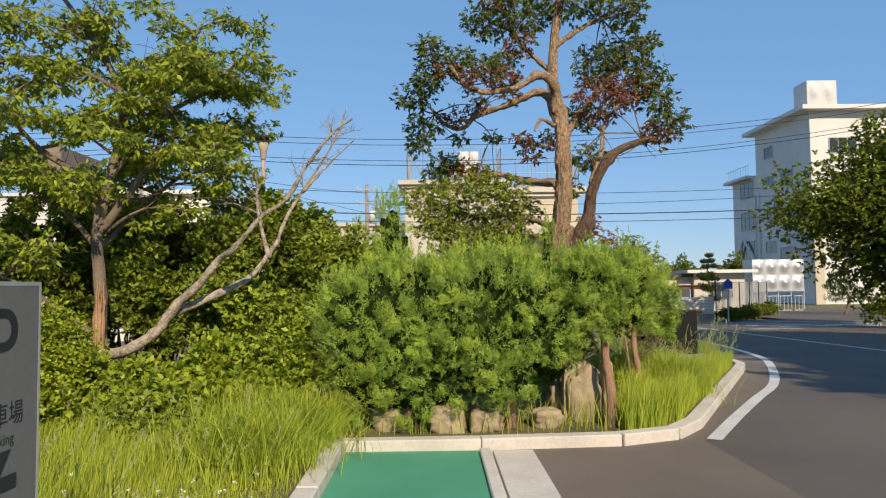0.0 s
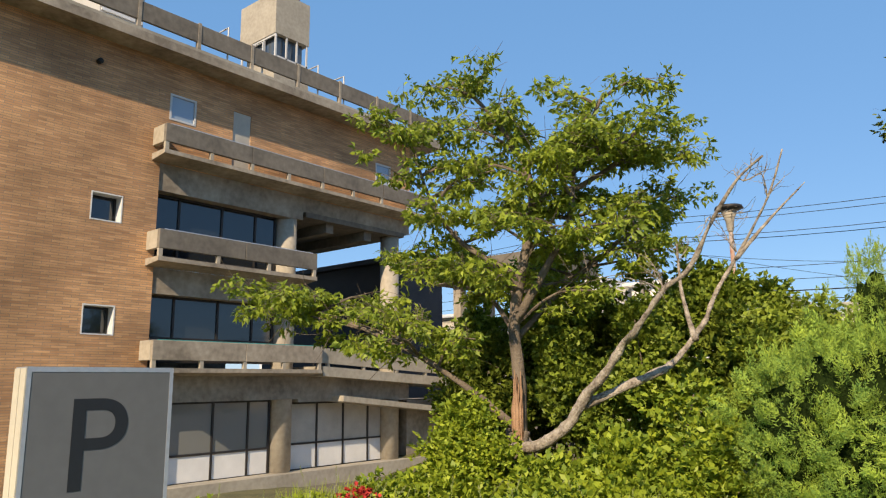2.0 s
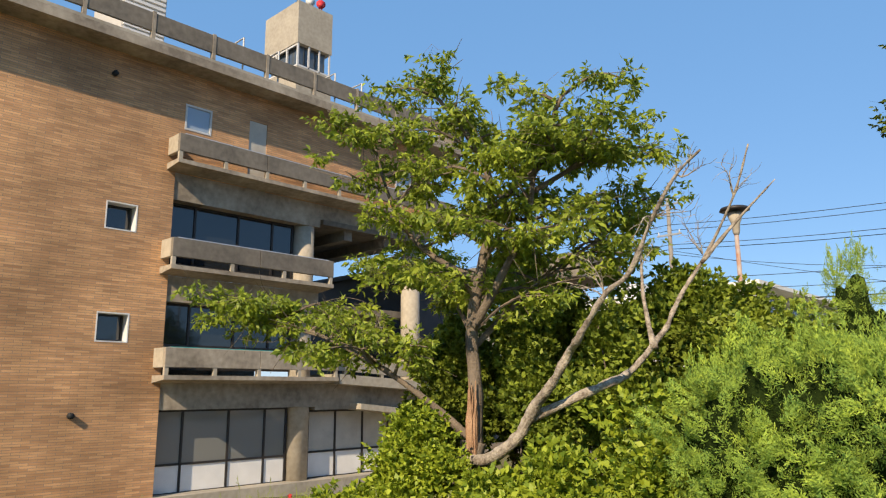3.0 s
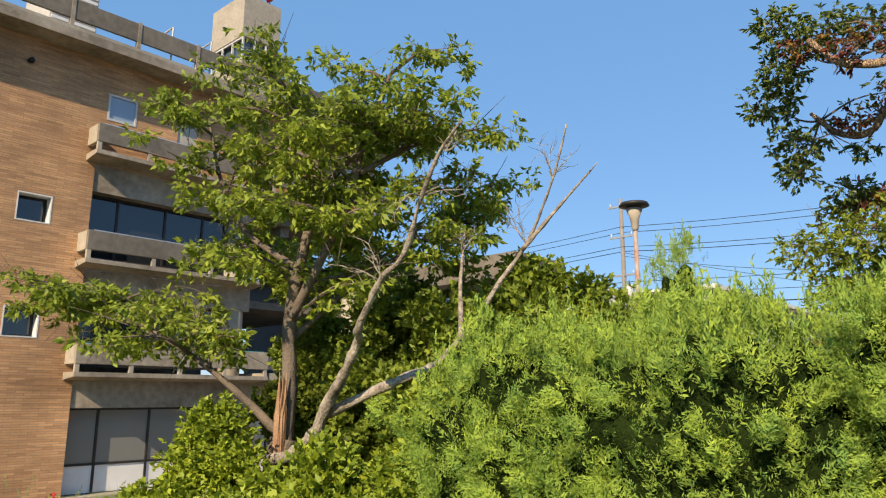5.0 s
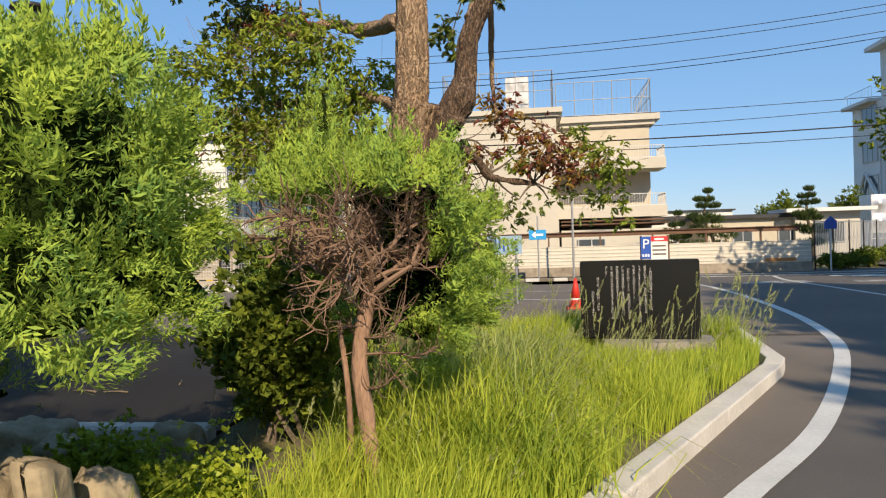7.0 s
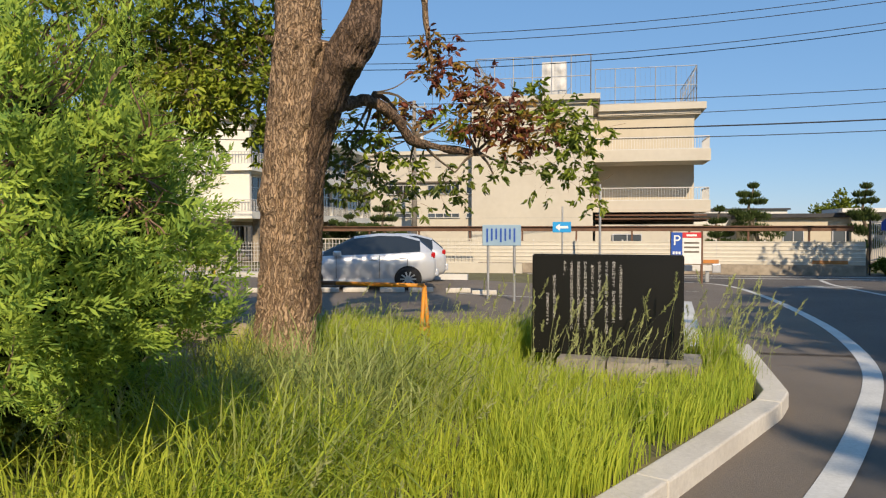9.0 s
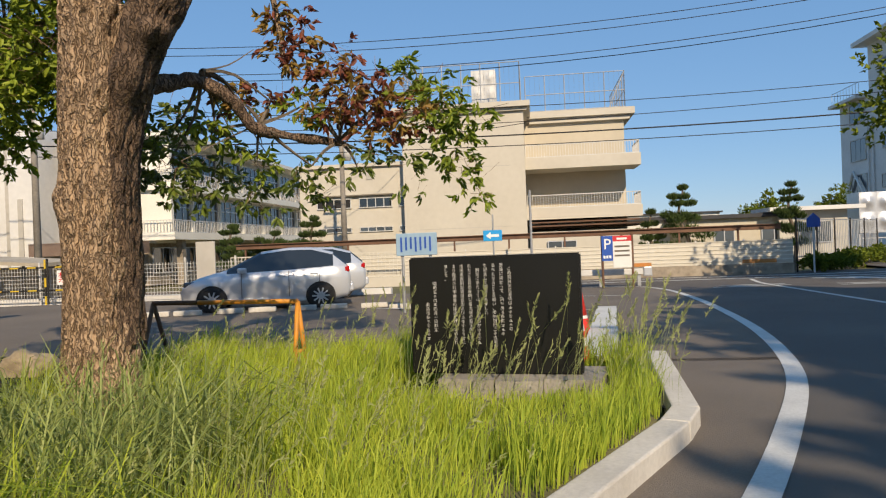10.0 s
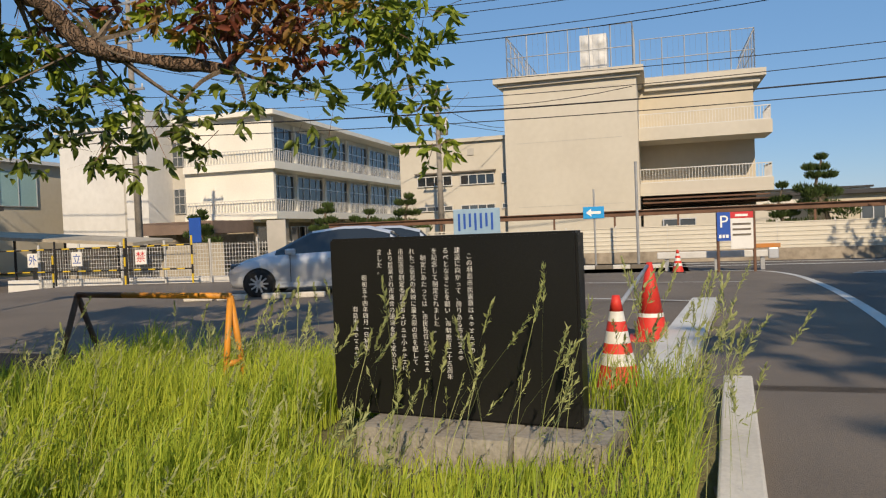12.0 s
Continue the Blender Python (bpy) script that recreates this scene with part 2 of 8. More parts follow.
M["leaf_camphor"] = mat("camphor leaves", (0.200, 0.245, 0.034), (0.055, 0.095, 0.020), 0.9, 0.4, fine=8, island=0.65, translucent=0.3, spec=0.5)
M["leaf_bronze"] = mat("bronze young leaves", (0.40, 0.27, 0.045), (0.17, 0.075, 0.025), 0.9, 0.45, fine=8, island=0.65, translucent=0.3, spec=0.4)
M["wing_wall"] = mat("off-white school paint", (0.83, 0.80, 0.71), (0.72, 0.69, 0.61), 0.5, 0.85, 0.15, 40, fine=12)
M["brown_tile"] = mat("brown porch tile", (0.24, 0.17, 0.13), (0.17, 0.12, 0.095), 1.5, 0.7, 0.3, 40, fine=20)
M["leaf_red"] = mat("red brown young leaves", (0.33, 0.10, 0.055), (0.11, 0.042, 0.03), 0.9, 0.45, fine=8, island=0.65, translucent=0.3, spec=0.4)
M["leaf_dark"] = mat("dark tree leaves", (0.23, 0.275, 0.03), (0.06, 0.095, 0.018), 0.6, 0.7, fine=6, island=0.6, translucent=0.25, spec=0.12)
M["leaf_mid"] = mat("mid green leaves", (0.34, 0.41, 0.042), (0.085, 0.14, 0.02), 0.9, 0.55, fine=8, island=0.6, translucent=0.3, spec=0.35)
M["leaf_pine"] = mat("pine needles", (0.090, 0.132, 0.033), (0.033, 0.054, 0.018), 0.9, 0.8, fine=8, island=0.6, translucent=0.1, spec=0.2)
M["grass"] = mat("grass blades", (0.58, 0.61, 0.07), (0.24, 0.36, 0.042), 0.9, 0.6, fine=5, island=0.55, translucent=0.38, spec=0.25)
M["grass_pale"] = mat("pale grass blades", (0.42, 0.46, 0.15), (0.20, 0.27, 0.06), 0.9, 0.5, fine=5, island=0.6, translucent=0.3, spec=0.4)
M["straw"] = mat("ripe grass heads", (0.46, 0.47, 0.22), (0.25, 0.29, 0.09), 2, 0.8, fine=9, island=0.5, translucent=0.3, spec=0.2)
M["flower"] = mat("red flowers", (0.62, 0.06, 0.035), (0.42, 0.03, 0.03), 3, 0.7, island=0.5, translucent=0.2)
M["white_flower"] = mat("white clover heads", (0.75, 0.73, 0.65), (0.55, 0.55, 0.45), 9, 0.8)
M["silver"] = mat("silver car paint", (0.64, 0.66, 0.69), (0.59, 0.61, 0.64), 0.6, 0.28, metal=0.35, fine=300)
M["plastic_orange"] = mat("orange painted steel", (0.72, 0.28, 0.02), (0.50, 0.22, 0.04), 5, 0.55, fine=30)
M["cone_red"] = mat("red cone plastic", (0.70, 0.045, 0.030), (0.52, 0.035, 0.025), 4, 0.55, fine=25)
M["cone_white"] = mat("white reflective band", (0.76, 0.75, 0.70), (0.6, 0.58, 0.54), 6, 0.5, fine=30)
M["yellow"] = mat("yellow paint", (0.72, 0.50, 0.03), (0.55, 0.38, 0.03), 4, 0.55, fine=25)
M["sign_panel"] = mat("grey sign panel", (0.15, 0.15, 0.152), (0.13, 0.13, 0.132), 1.5, 0.75, fine=20, spec=0.2)
M["sign_side"] = mat("sign side", (0.62, 0.55, 0.42), (0.52, 0.46, 0.35), 3, 0.6, fine=30)
M["ink"] = mat("dark lettering", (0.018, 0.02, 0.024), (0.014, 0.016, 0.02), 5, 0.6)
M["white_ink"] = mat("white lettering", (0.82, 0.82, 0.80), (0.75, 0.75, 0.73), 5, 0.6)
M["tail"] = mat("red tail lamp", (0.45, 0.012, 0.015), (0.35, 0.01, 0.012), 5, 0.15)
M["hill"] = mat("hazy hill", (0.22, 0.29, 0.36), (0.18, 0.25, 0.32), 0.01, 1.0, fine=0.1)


# ---- mesh helpers ----
def part(name, bm, material, parent=None, label="", smooth=False, shift=None):
    """Links a bmesh as one mesh object under a thing; shift: the thing's place, where the mesh is in world metres."""
    me = bpy.data.meshes.new(name)
    bm.to_mesh(me)
    bm.free()
    return link(name, me, material, parent, label, smooth, shift)


def link(name, me, material, parent=None, label="", smooth=False, shift=None):
    for m in material if isinstance(material, (list, tuple)) else [material]:
        me.materials.append(M[m] if isinstance(m, str) else m)
    if smooth:
        me.polygons.foreach_set("use_smooth", [True] * len(me.polygons))
    ob = new(name, me)
    if parent:
        ob.parent = parent
        if shift is not None:
            ob.matrix_parent_inverse = Matrix.Translation(Vector(shift)).inverted()
    if label:
        ob["label"] = label
    return ob


def thing(name, at, label, category, group="", kind="", rz=0.0):
    ob = new(name)
    ob.empty_display_size = 0.2
    ob.matrix_basis = pose(*at, 0, 0, rz)
    return tagged(ob, label, category, group, kind)


def bx(bm, x0, x1, y0, y1, z0, z1, m=None):
    vs = [bm.verts.new((x, y, z)) for z in (z0, z1) for y in (y0, y1) for x in (x0, x1)]
    if m is not None:
        for v in vs:
            v.co = m @ v.co
    for f in ((0, 2, 3, 1), (4, 5, 7, 6), (0, 1, 5, 4), (2, 6, 7, 3), (0, 4, 6, 2), (1, 3, 7, 5)):
        bm.faces.new([vs[i] for i in f])
    return bm


def boxes(*rows):
    bm = bmesh.new()
    for r in rows:
        bx(bm, *r)
    return bm


def soft_box(x0, x1, y0, y1, z0, z1, r=0.01, seg=2):
    bm = boxes((x0, x1, y0, y1, z0, z1))
    bmesh.ops.bevel(bm, geom=bm.edges[:], offset=r, segments=seg, affect="EDGES", profile=0.5)
    return bm


def prism(bm, pts, z0, z1):
    """A flat outline (counter-clockwise) raised from z0 to z1."""
    lo, hi = [bm.verts.new((x, y, z0)) for x, y in pts], [bm.verts.new((x, y, z1)) for x, y in pts]
    bm.faces.new(lo[::-1])
    bm.faces.new(hi)
    for i in range(len(pts)):
        j = (i + 1) % len(pts)
        bm.faces.new((lo[i], lo[j], hi[j], hi[i]))
    return bm


def tube(bm, pts, radii, n=8, cap=True, wob=0.0):
    """A round bar through pts, with a radius at each."""
    pts = [Vector(p) for p in pts]
    if not isinstance(radii, (list, tuple)):
        radii = [radii] * len(pts)
    rings, ref = [], None
    for i, p in enumerate(pts):
        d = (pts[min(i + 1, len(pts) - 1)] - pts[max(i - 1, 0)]).normalized()
        if ref is None:
            ref = d.orthogonal().normalized()
        ref = (ref - d * ref.dot(d)).normalized()
        o = d.cross(ref)
        ring = []
        for k in range(n):
            a = 2 * math.pi * k / n
            rr = radii[i]
            if wob:
                q = p + (ref * math.cos(a) + o * math.sin(a)) * rr
                rr *= 1 + wob * noise.noise(q * (0.55 / max(radii[0], 0.03))) + 0.5 * wob * noise.noise(q * (1.7 / max(radii[0], 0.03)))
            ring.append(bm.verts.new(p + (ref * math.cos(a) + o * math.sin(a)) * rr))
        rings.append(ring)
    for r0, r1 in zip(rings, rings[1:]):
        for k in range(n):
            bm.faces.new((r0[k], r0[(k + 1) % n], r1[(k + 1) % n], r1[k]))
    if cap:
        bm.faces.new(rings[0][::-1])
        bm.faces.new(rings[-1])
    return bm


def bend(pts, k=4):
    """A smooth line through pts (Catmull-Rom)."""
    pts = [Vector(p) for p in pts]
    out = []
    for i in range(len(pts) - 1):
        a, b, c, d = pts[max(i - 1, 0)], pts[i], pts[i + 1], pts[min(i + 2, len(pts) - 1)]
        for j in range(k):
            t = j / k
            out.append(0.5 * (2 * b + (c - a) * t + (2 * a - 5 * b + 4 * c - d) * t * t + (3 * b - a - 3 * c + d) * t ** 3))
    return out + [pts[-1]]


def taper(r0, r1, n, power=1.0):
    return [r0 + (r1 - r0) * (i / (n - 1)) ** power for i in range(n)]


def raw(name, verts, faces, material, parent=None, label="", shift=None, smooth=False):
    """A mesh from arrays: verts (n, 3), faces (m, k)."""
    verts, faces = np.asarray(verts, float), np.asarray(faces, int)
    me = bpy.data.meshes.new(name)
    k = faces.shape[1]
    me.vertices.add(len(verts))
    me.vertices.foreach_set("co", verts.ravel())
    me.loops.add(faces.size)
    me.loops.foreach_set("vertex_index", faces.ravel())
    me.polygons.add(len(faces))
    me.polygons.foreach_set("loop_start", np.arange(len(faces)) * k)
    me.update(calc_edges=True)
    return link(name, me, material, parent, label, smooth, shift)


def smooth01(a):
    a = np.clip(a, 0, 1)
    return a * a * (3 - 2 * a)


# ---- ground ----
KERB = [(-0.50, -14.0), (-0.50, 8.17), (1.05, 8.21), (2.60, 8.33), (3.30, 8.62), (3.75, 9.20), (6.82, 15.05), (6.97, 15.45), (7.20, 18.0)]


def kerb_x(y):
    return np.interp(y, [8.2, 8.62, 9.2, 15.05, 15.45, 18.2], [2.0, 3.25, 3.70, 6.77, 6.91, 7.13])


def fall_z(x, y):
    """The lie of the land: it falls gently to the far road and to the sunken court of the brick building."""
    x, y = np.asarray(x, float), np.asarray(y, float)
    z = -0.021 * np.clip(y - 17, 0, 20)
    return z - 1.75 * smooth01((-5.3 - x) / 7.0) * smooth01((33 - y) / 9.0)


def base_z(x, y):
    """The fall of the land, with the car park held level a little longer."""
    hold = smooth01((5.0 - x) / 3.0) * smooth01((y - 17.0) / 6.0) * smooth01((36.0 - y) / 7.0) * smooth01((x + 14.0) / 4.0)
    return fall_z(x, y) * (1 - hold) + 0.02 * hold


def in_bed(x, y):
    x, y = np.asarray(x, float), np.asarray(y, float)
    return ((x < -0.5) & (y < 8.4)) | ((y >= 8.3) & (y < 18.2) & (x < kerb_x(y)))


def ground_z(x, y):
    return float(base_z(x, y)) + (0.09 if bool(in_bed(x, y)) else 0.0)


def sheet(name, xs, ys, lift, material, keep=None, label="", category="", zf=None):
    X, Y = np.meshgrid(xs, ys)
    Z = base_z(X, Y) + (zf(X, Y) if zf else 0) + lift
    nx, ny = len(xs), len(ys)
    i = (np.arange(ny - 1)[:, None] * nx + np.arange(nx - 1)[None, :]).ravel()
    f = np.stack([i, i + 1, i + nx + 1, i + nx], 1)
    if keep is not None:
        cx, cy = (X[:-1, :-1] + X[1:, 1:]).ravel() / 2, (Y[:-1, :-1] + Y[1:, 1:]).ravel() / 2
        f = f[keep(cx, cy)]
    ob = raw(name, np.stack([X.ravel(), Y.ravel(), Z.ravel()], 1), f, material, smooth=True)
    return tagged(ob, label, category or name, kind="structure")


def spread(lo, hi, step, far):
    return np.concatenate([[-far, -far / 3, lo - 60, lo - 25, lo - 8], np.arange(lo, hi + step / 2, step), [hi + 8, hi + 25, hi + 60, far / 3, far]])


def bed_relief(X, Y):
    inside = in_bed(X, Y)
    bump = 0.05 * np.sin(X * 1.7 + np.sin(Y * 1.1)) * np.sin(Y * 1.3 + 0.5 * X)
    return np.where(inside, 0.09 + bump * smooth01((np.minimum(kerb_x(Y), 30) - X) / 1.0) * (Y > 8.6) + bump * ((X < -0.9) & (Y < 8.4)), -0.12)


sheet("ground", spread(-24, 12, 0.24, 900), spread(-14, 22, 0.24, 900), 0.0, "soil", label="brown soil under grass and weeds", zf=bed_relief)
sheet("lot", np.arange(-40, 7.61, 0.4), np.arange(18.2, 44, 0.4), 0.0, "asphalt", label="worn grey brown asphalt of the car park", category="pavement")
EDGE = bend([(3.72, 8.5, 0), (4.6, 9.95, 0), (5.54, 11.44, 0), (6.5, 12.95, 0), (7.54, 15.2, 0), (8.4, 17.6, 0), (9.1, 21, 0), (9.6, 25, 0), (9.95, 29, 0), (10.1, 33.5, 0), (9.6, 36.2, 0), (8.0, 37.0, 0)], 8)
ex, ey = np.array([p.x for p in EDGE]), np.array([p.y for p in EDGE])


def is_strip(x, y):
    """The lighter asphalt between the kerb and the edge line."""
    lim = np.interp(y, [-20, 8.5, 36], [3.6, 3.6, 10.0])
    lim = np.where((y > 8.5) & (y < 36), np.interp(y, ey[:-12], ex[:-12]), lim)
    return x < lim


sheet("pavement", np.arange(1.4, 12.01, 0.1), np.arange(-14, 18.41, 0.1), 0.002, "asphalt", keep=lambda x, y: is_strip(x, y) & ~(in_bed(x, y) & in_bed(x, np.asarray(y) - 0.14)), label="brown grey asphalt beside the kerb", category="pavement")
sheet("pavement_apron", np.arange(7.2, 12.01, 0.1), np.arange(18.2, 37.01, 0.1), 0.002, "asphalt", keep=lambda x, y: is_strip(x, y), label="brown grey asphalt at the corner", category="pavement")
sheet("road", np.concatenate([np.arange(3.5, 12, 0.1), np.arange(12, 90, 3.0)]), np.concatenate([np.arange(-14, 37, 0.2), np.arange(37, 44.1, 0.5)]), 0.0, "asphalt_new", keep=lambda x, y: (~is_strip(x, y) | (y > 37)) & ~((x > 7.6) & (y < 6)), label="smooth asphalt road, tree shade put into its dark tone", category="road")
sheet("road_branch", np.arange(22, 60.1, 1.0), np.arange(44, 62, 1.0), 0.0, "asphalt_new", label="dark asphalt in front of the gate", category="road")

ob = part("cycle_lane", boxes((-0.42, 1.02, -14, 8.09, -0.05, 0.012)), "green_paint")
tagged(ob, "bright green coated pavement strip", "pavement", kind="structure")


def ribbon(bm, pts, width, z=0.006, h=None):
    """A flat band along a line on the ground."""
    n = len(pts)
    rows = []
    for i in range(n):
        p = Vector(pts[i]).to_2d()
        d = (Vector(pts[min(i + 1, n - 1)]).to_2d() - Vector(pts[max(i - 1, 0)]).to_2d()).normalized()
        o = Vector((-d.y, d.x)) * width / 2
        rows.append([bm.verts.new((q.x, q.y, float(base_z(q.x, q.y)) + z)) for q in (p + o, p - o)])
    for a, b in zip(rows, rows[1:]):
        bm.faces.new((a[0], a[1], b[1], b[0]))
    return bm


def line(name, pts, width, label):
    return tagged(part(name, ribbon(bmesh.new(), pts, width, 0.009), "white_paint"), label, "road marking", kind="structure")


line("edge_line", EDGE, 0.17, "curved white edge line on the road")
line("lane_line", bend([(14.2, 39.0, 0), (13.7, 35.5, 0), (13.35, 31.0, 0), (13.0, 26.5, 0), (12.7, 22, 0), (12.2, 15, 0)], 6), 0.16, "white line across the dark road")
line("far_line", [(-10, 39.6, 0), (10, 39.6, 0), (40, 39.6, 0)], 0.3, "white line along the far road")
line("far_line", [(-10, 41.2, 0), (10, 41.2, 0), (40, 41.2, 0)], 0.3, "white line along the far road")
line("lot_line", [(2.5, 25.5, 0), (7.2, 25.8, 0)], 0.1, "faded white bay line in the car park")
line("lot_line", [(4.0, 30.5, 0), (8.6, 31.0, 0)], 0.1, "faded white bay line in the car park")
for i in range(7):
    line("hatching", [(17.0 + 2.1 * i, 38.2, 0), (19.0 + 2.1 * i, 36.6, 0)], 0.8, "white hatching on the road")
line("hatching", [(16.2, 38.4, 0), (33.0, 38.4, 0)], 0.35, "white hatching on the road")
line("hatching", [(17.6, 36.4, 0), (34.0, 36.4, 0)], 0.35, "white hatching on the road")
for i, (x0, w) in enumerate([(11.6, 1.4), (12.2, 1.9), (11.9, 1.2), (12.6, 1.6)]):
    line("worn_marking", [(x0, 34.0 + 0.42 * i, 0), (x0 + w, 34.0 + 0.42 * i, 0)], 0.24, "worn white road letters")
for i, (x0, w) in enumerate([(15.3, 1.5), (15.8, 2.0), (15.5, 1.3)]):
    line("worn_marking", [(x0, 33.6 + 0.42 * i, 0), (x0 + w, 33.6 + 0.42 * i, 0)], 0.24, "worn white road letters")

# kerbs: stones 0.6 m long, laid along the edge of the bed
kerb = thing("kerb", (2, 8.4, 0), "pale concrete kerb stones along the bed", "kerb", kind="structure")


def along(pts, step):
    out, carry = [], 0.0
    for a, b in zip(pts, pts[1:]):
        a, b = Vector(a), Vector(b)
        n = max(1, round((b - a).length / step))
        for i in range(n):
            out.append((a.lerp(b, i / n), a.lerp(b, (i + 1) / n)))
    return out


for a, b in along(KERB, 1.9):
    d = (b - a)
    ln = d.length
    bm = soft_box(0.0015, ln - 0.0015, -0.09, 0.1, -0.15, 0.13, 0.014, 2)
    o = part("kerb_stone", bm, "kerb", kerb, shift=(2, 8.4, 0))
    dz = 0.006 * noise.noise(Vector((a.x, a.y, 0)) * 3)
    o.matrix_basis = Matrix.Translation((a.x, a.y, float(base_z(a.x, a.y)) + dz)) @ Matrix.Rotation(math.atan2(d.y, d.x), 4, "Z")
gutter = thing("gutter", (1.3, 0, 0), "pale concrete gutter slabs beside the green strip", "gutter", kind="structure")
for i in range(9):
    part("gutter_slab", soft_box(1.17, 1.60, -13.9 + 2.44 * i, -11.462 + 2.44 * i, -0.1, 0.022, 0.006, 1), "kerb", gutter, shift=(1.3, 0, 0))
    part("edging_stone", soft_box(1.025, 1.145, -13.9 + 2.44 * i, -11.462 + 2.44 * i, -0.1, 0.05, 0.012, 1), "kerb", gutter, shift=(1.3, 0, 0))
white_slab = part("white_slab", prism(bmesh.new(), [(6.42, 18.25), (6.86, 18.25), (7.52, 24.4), (7.16, 24.4)], -0.2, 0.02), "white_paint")
tagged(white_slab, "white painted band on the asphalt", "road marking", kind="structure")


path_at = (0.2, 15.2, 0.0)
path = thing("garden_path", path_at, "earth path with scattered twigs behind the bed, shade put into its dark colour", "pavement", kind="structure")
# the shade lying over this path is put into its near-black colour
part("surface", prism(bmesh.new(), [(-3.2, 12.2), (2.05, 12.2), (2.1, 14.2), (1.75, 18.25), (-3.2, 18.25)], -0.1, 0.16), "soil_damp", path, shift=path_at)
for i in range(8):
    part("edging_stone", soft_box(-3.2 + 0.66 * i, -2.55 + 0.66 * i, 12.02, 12.19, -0.05, 0.24, 0.02, 1), "kerb", path, shift=path_at)


# ---- buildings ----
def window(parent, name, axis, a0, a1, z0, z1, face, shift, proud=0.0, frame="frame_dark", pane="glass", mull=(), transom=(), t=0.06, deep=0.1, lower=None, label=""):
    """A window in a wall. axis 'x': the wall faces +x and a runs along y; axis 'y': the wall faces -y and a runs along x."""
    face = face + proud if axis == "x" else face - proud

    def b(p0, p1, q0, q1, d0, d1):
        if axis == "x":
            return (face - d1, face - d0, p0, p1, q0, q1)
        return (p0, p1, face + d0, face + d1, q0, q1)
    fr = boxes(b(a0, a1, z0, z0 + t, 0, deep), b(a0, a1, z1 - t, z1, 0, deep), b(a0, a0 + t, z0 + t, z1 - t, 0, deep), b(a1 - t, a1, z0 + t, z1 - t, 0, deep))
    w = part(name, fr, frame, parent, label, shift=shift)
    for m in mull:
        part("mullion", boxes(b(m - t / 2, m + t / 2, z0 + t, z1 - t, 0.004, deep - 0.01)), frame, w)
    for q in transom:
        part("transom", boxes(b(a0 + t, a1 - t, q - t / 2, q + t / 2, 0.008, deep - 0.014)), frame, w)
    edges = [a0 + t, *mull, a1 - t]
    for p0, p1 in zip(edges, edges[1:]):
        if lower and transom:
            part("pane", boxes(b(p0, p1, transom[0], z1 - t, deep * 0.5, deep * 0.5 + 0.012)), pane, w)
            part("infill_panel", boxes(b(p0, p1, z0 + t, transom[0], deep * 0.45, deep * 0.45 + 0.012)), lower, w)
        else:
            part("pane", boxes(b(p0, p1, z0 + t, z1 - t, deep * 0.5, deep * 0.5 + 0.012)), pane, w)
    return w


JOINED = ("brick_wall", "upper_brick_wall", "tower_glazing", "louvre_bank", "window_surround", "balcony", "gable_wall", "stair_cornice", "wing_cornice")


def solid(name, rows, m, parent, label, shift):
    """Boxes of one material: one part each, unless they make one piece."""
    if name in JOINED:
        return part(name, boxes(*rows), m, parent, label, shift=shift)
    for r in rows:
        ob = part(name, boxes(r), m, parent, label, shift=shift)
    return ob


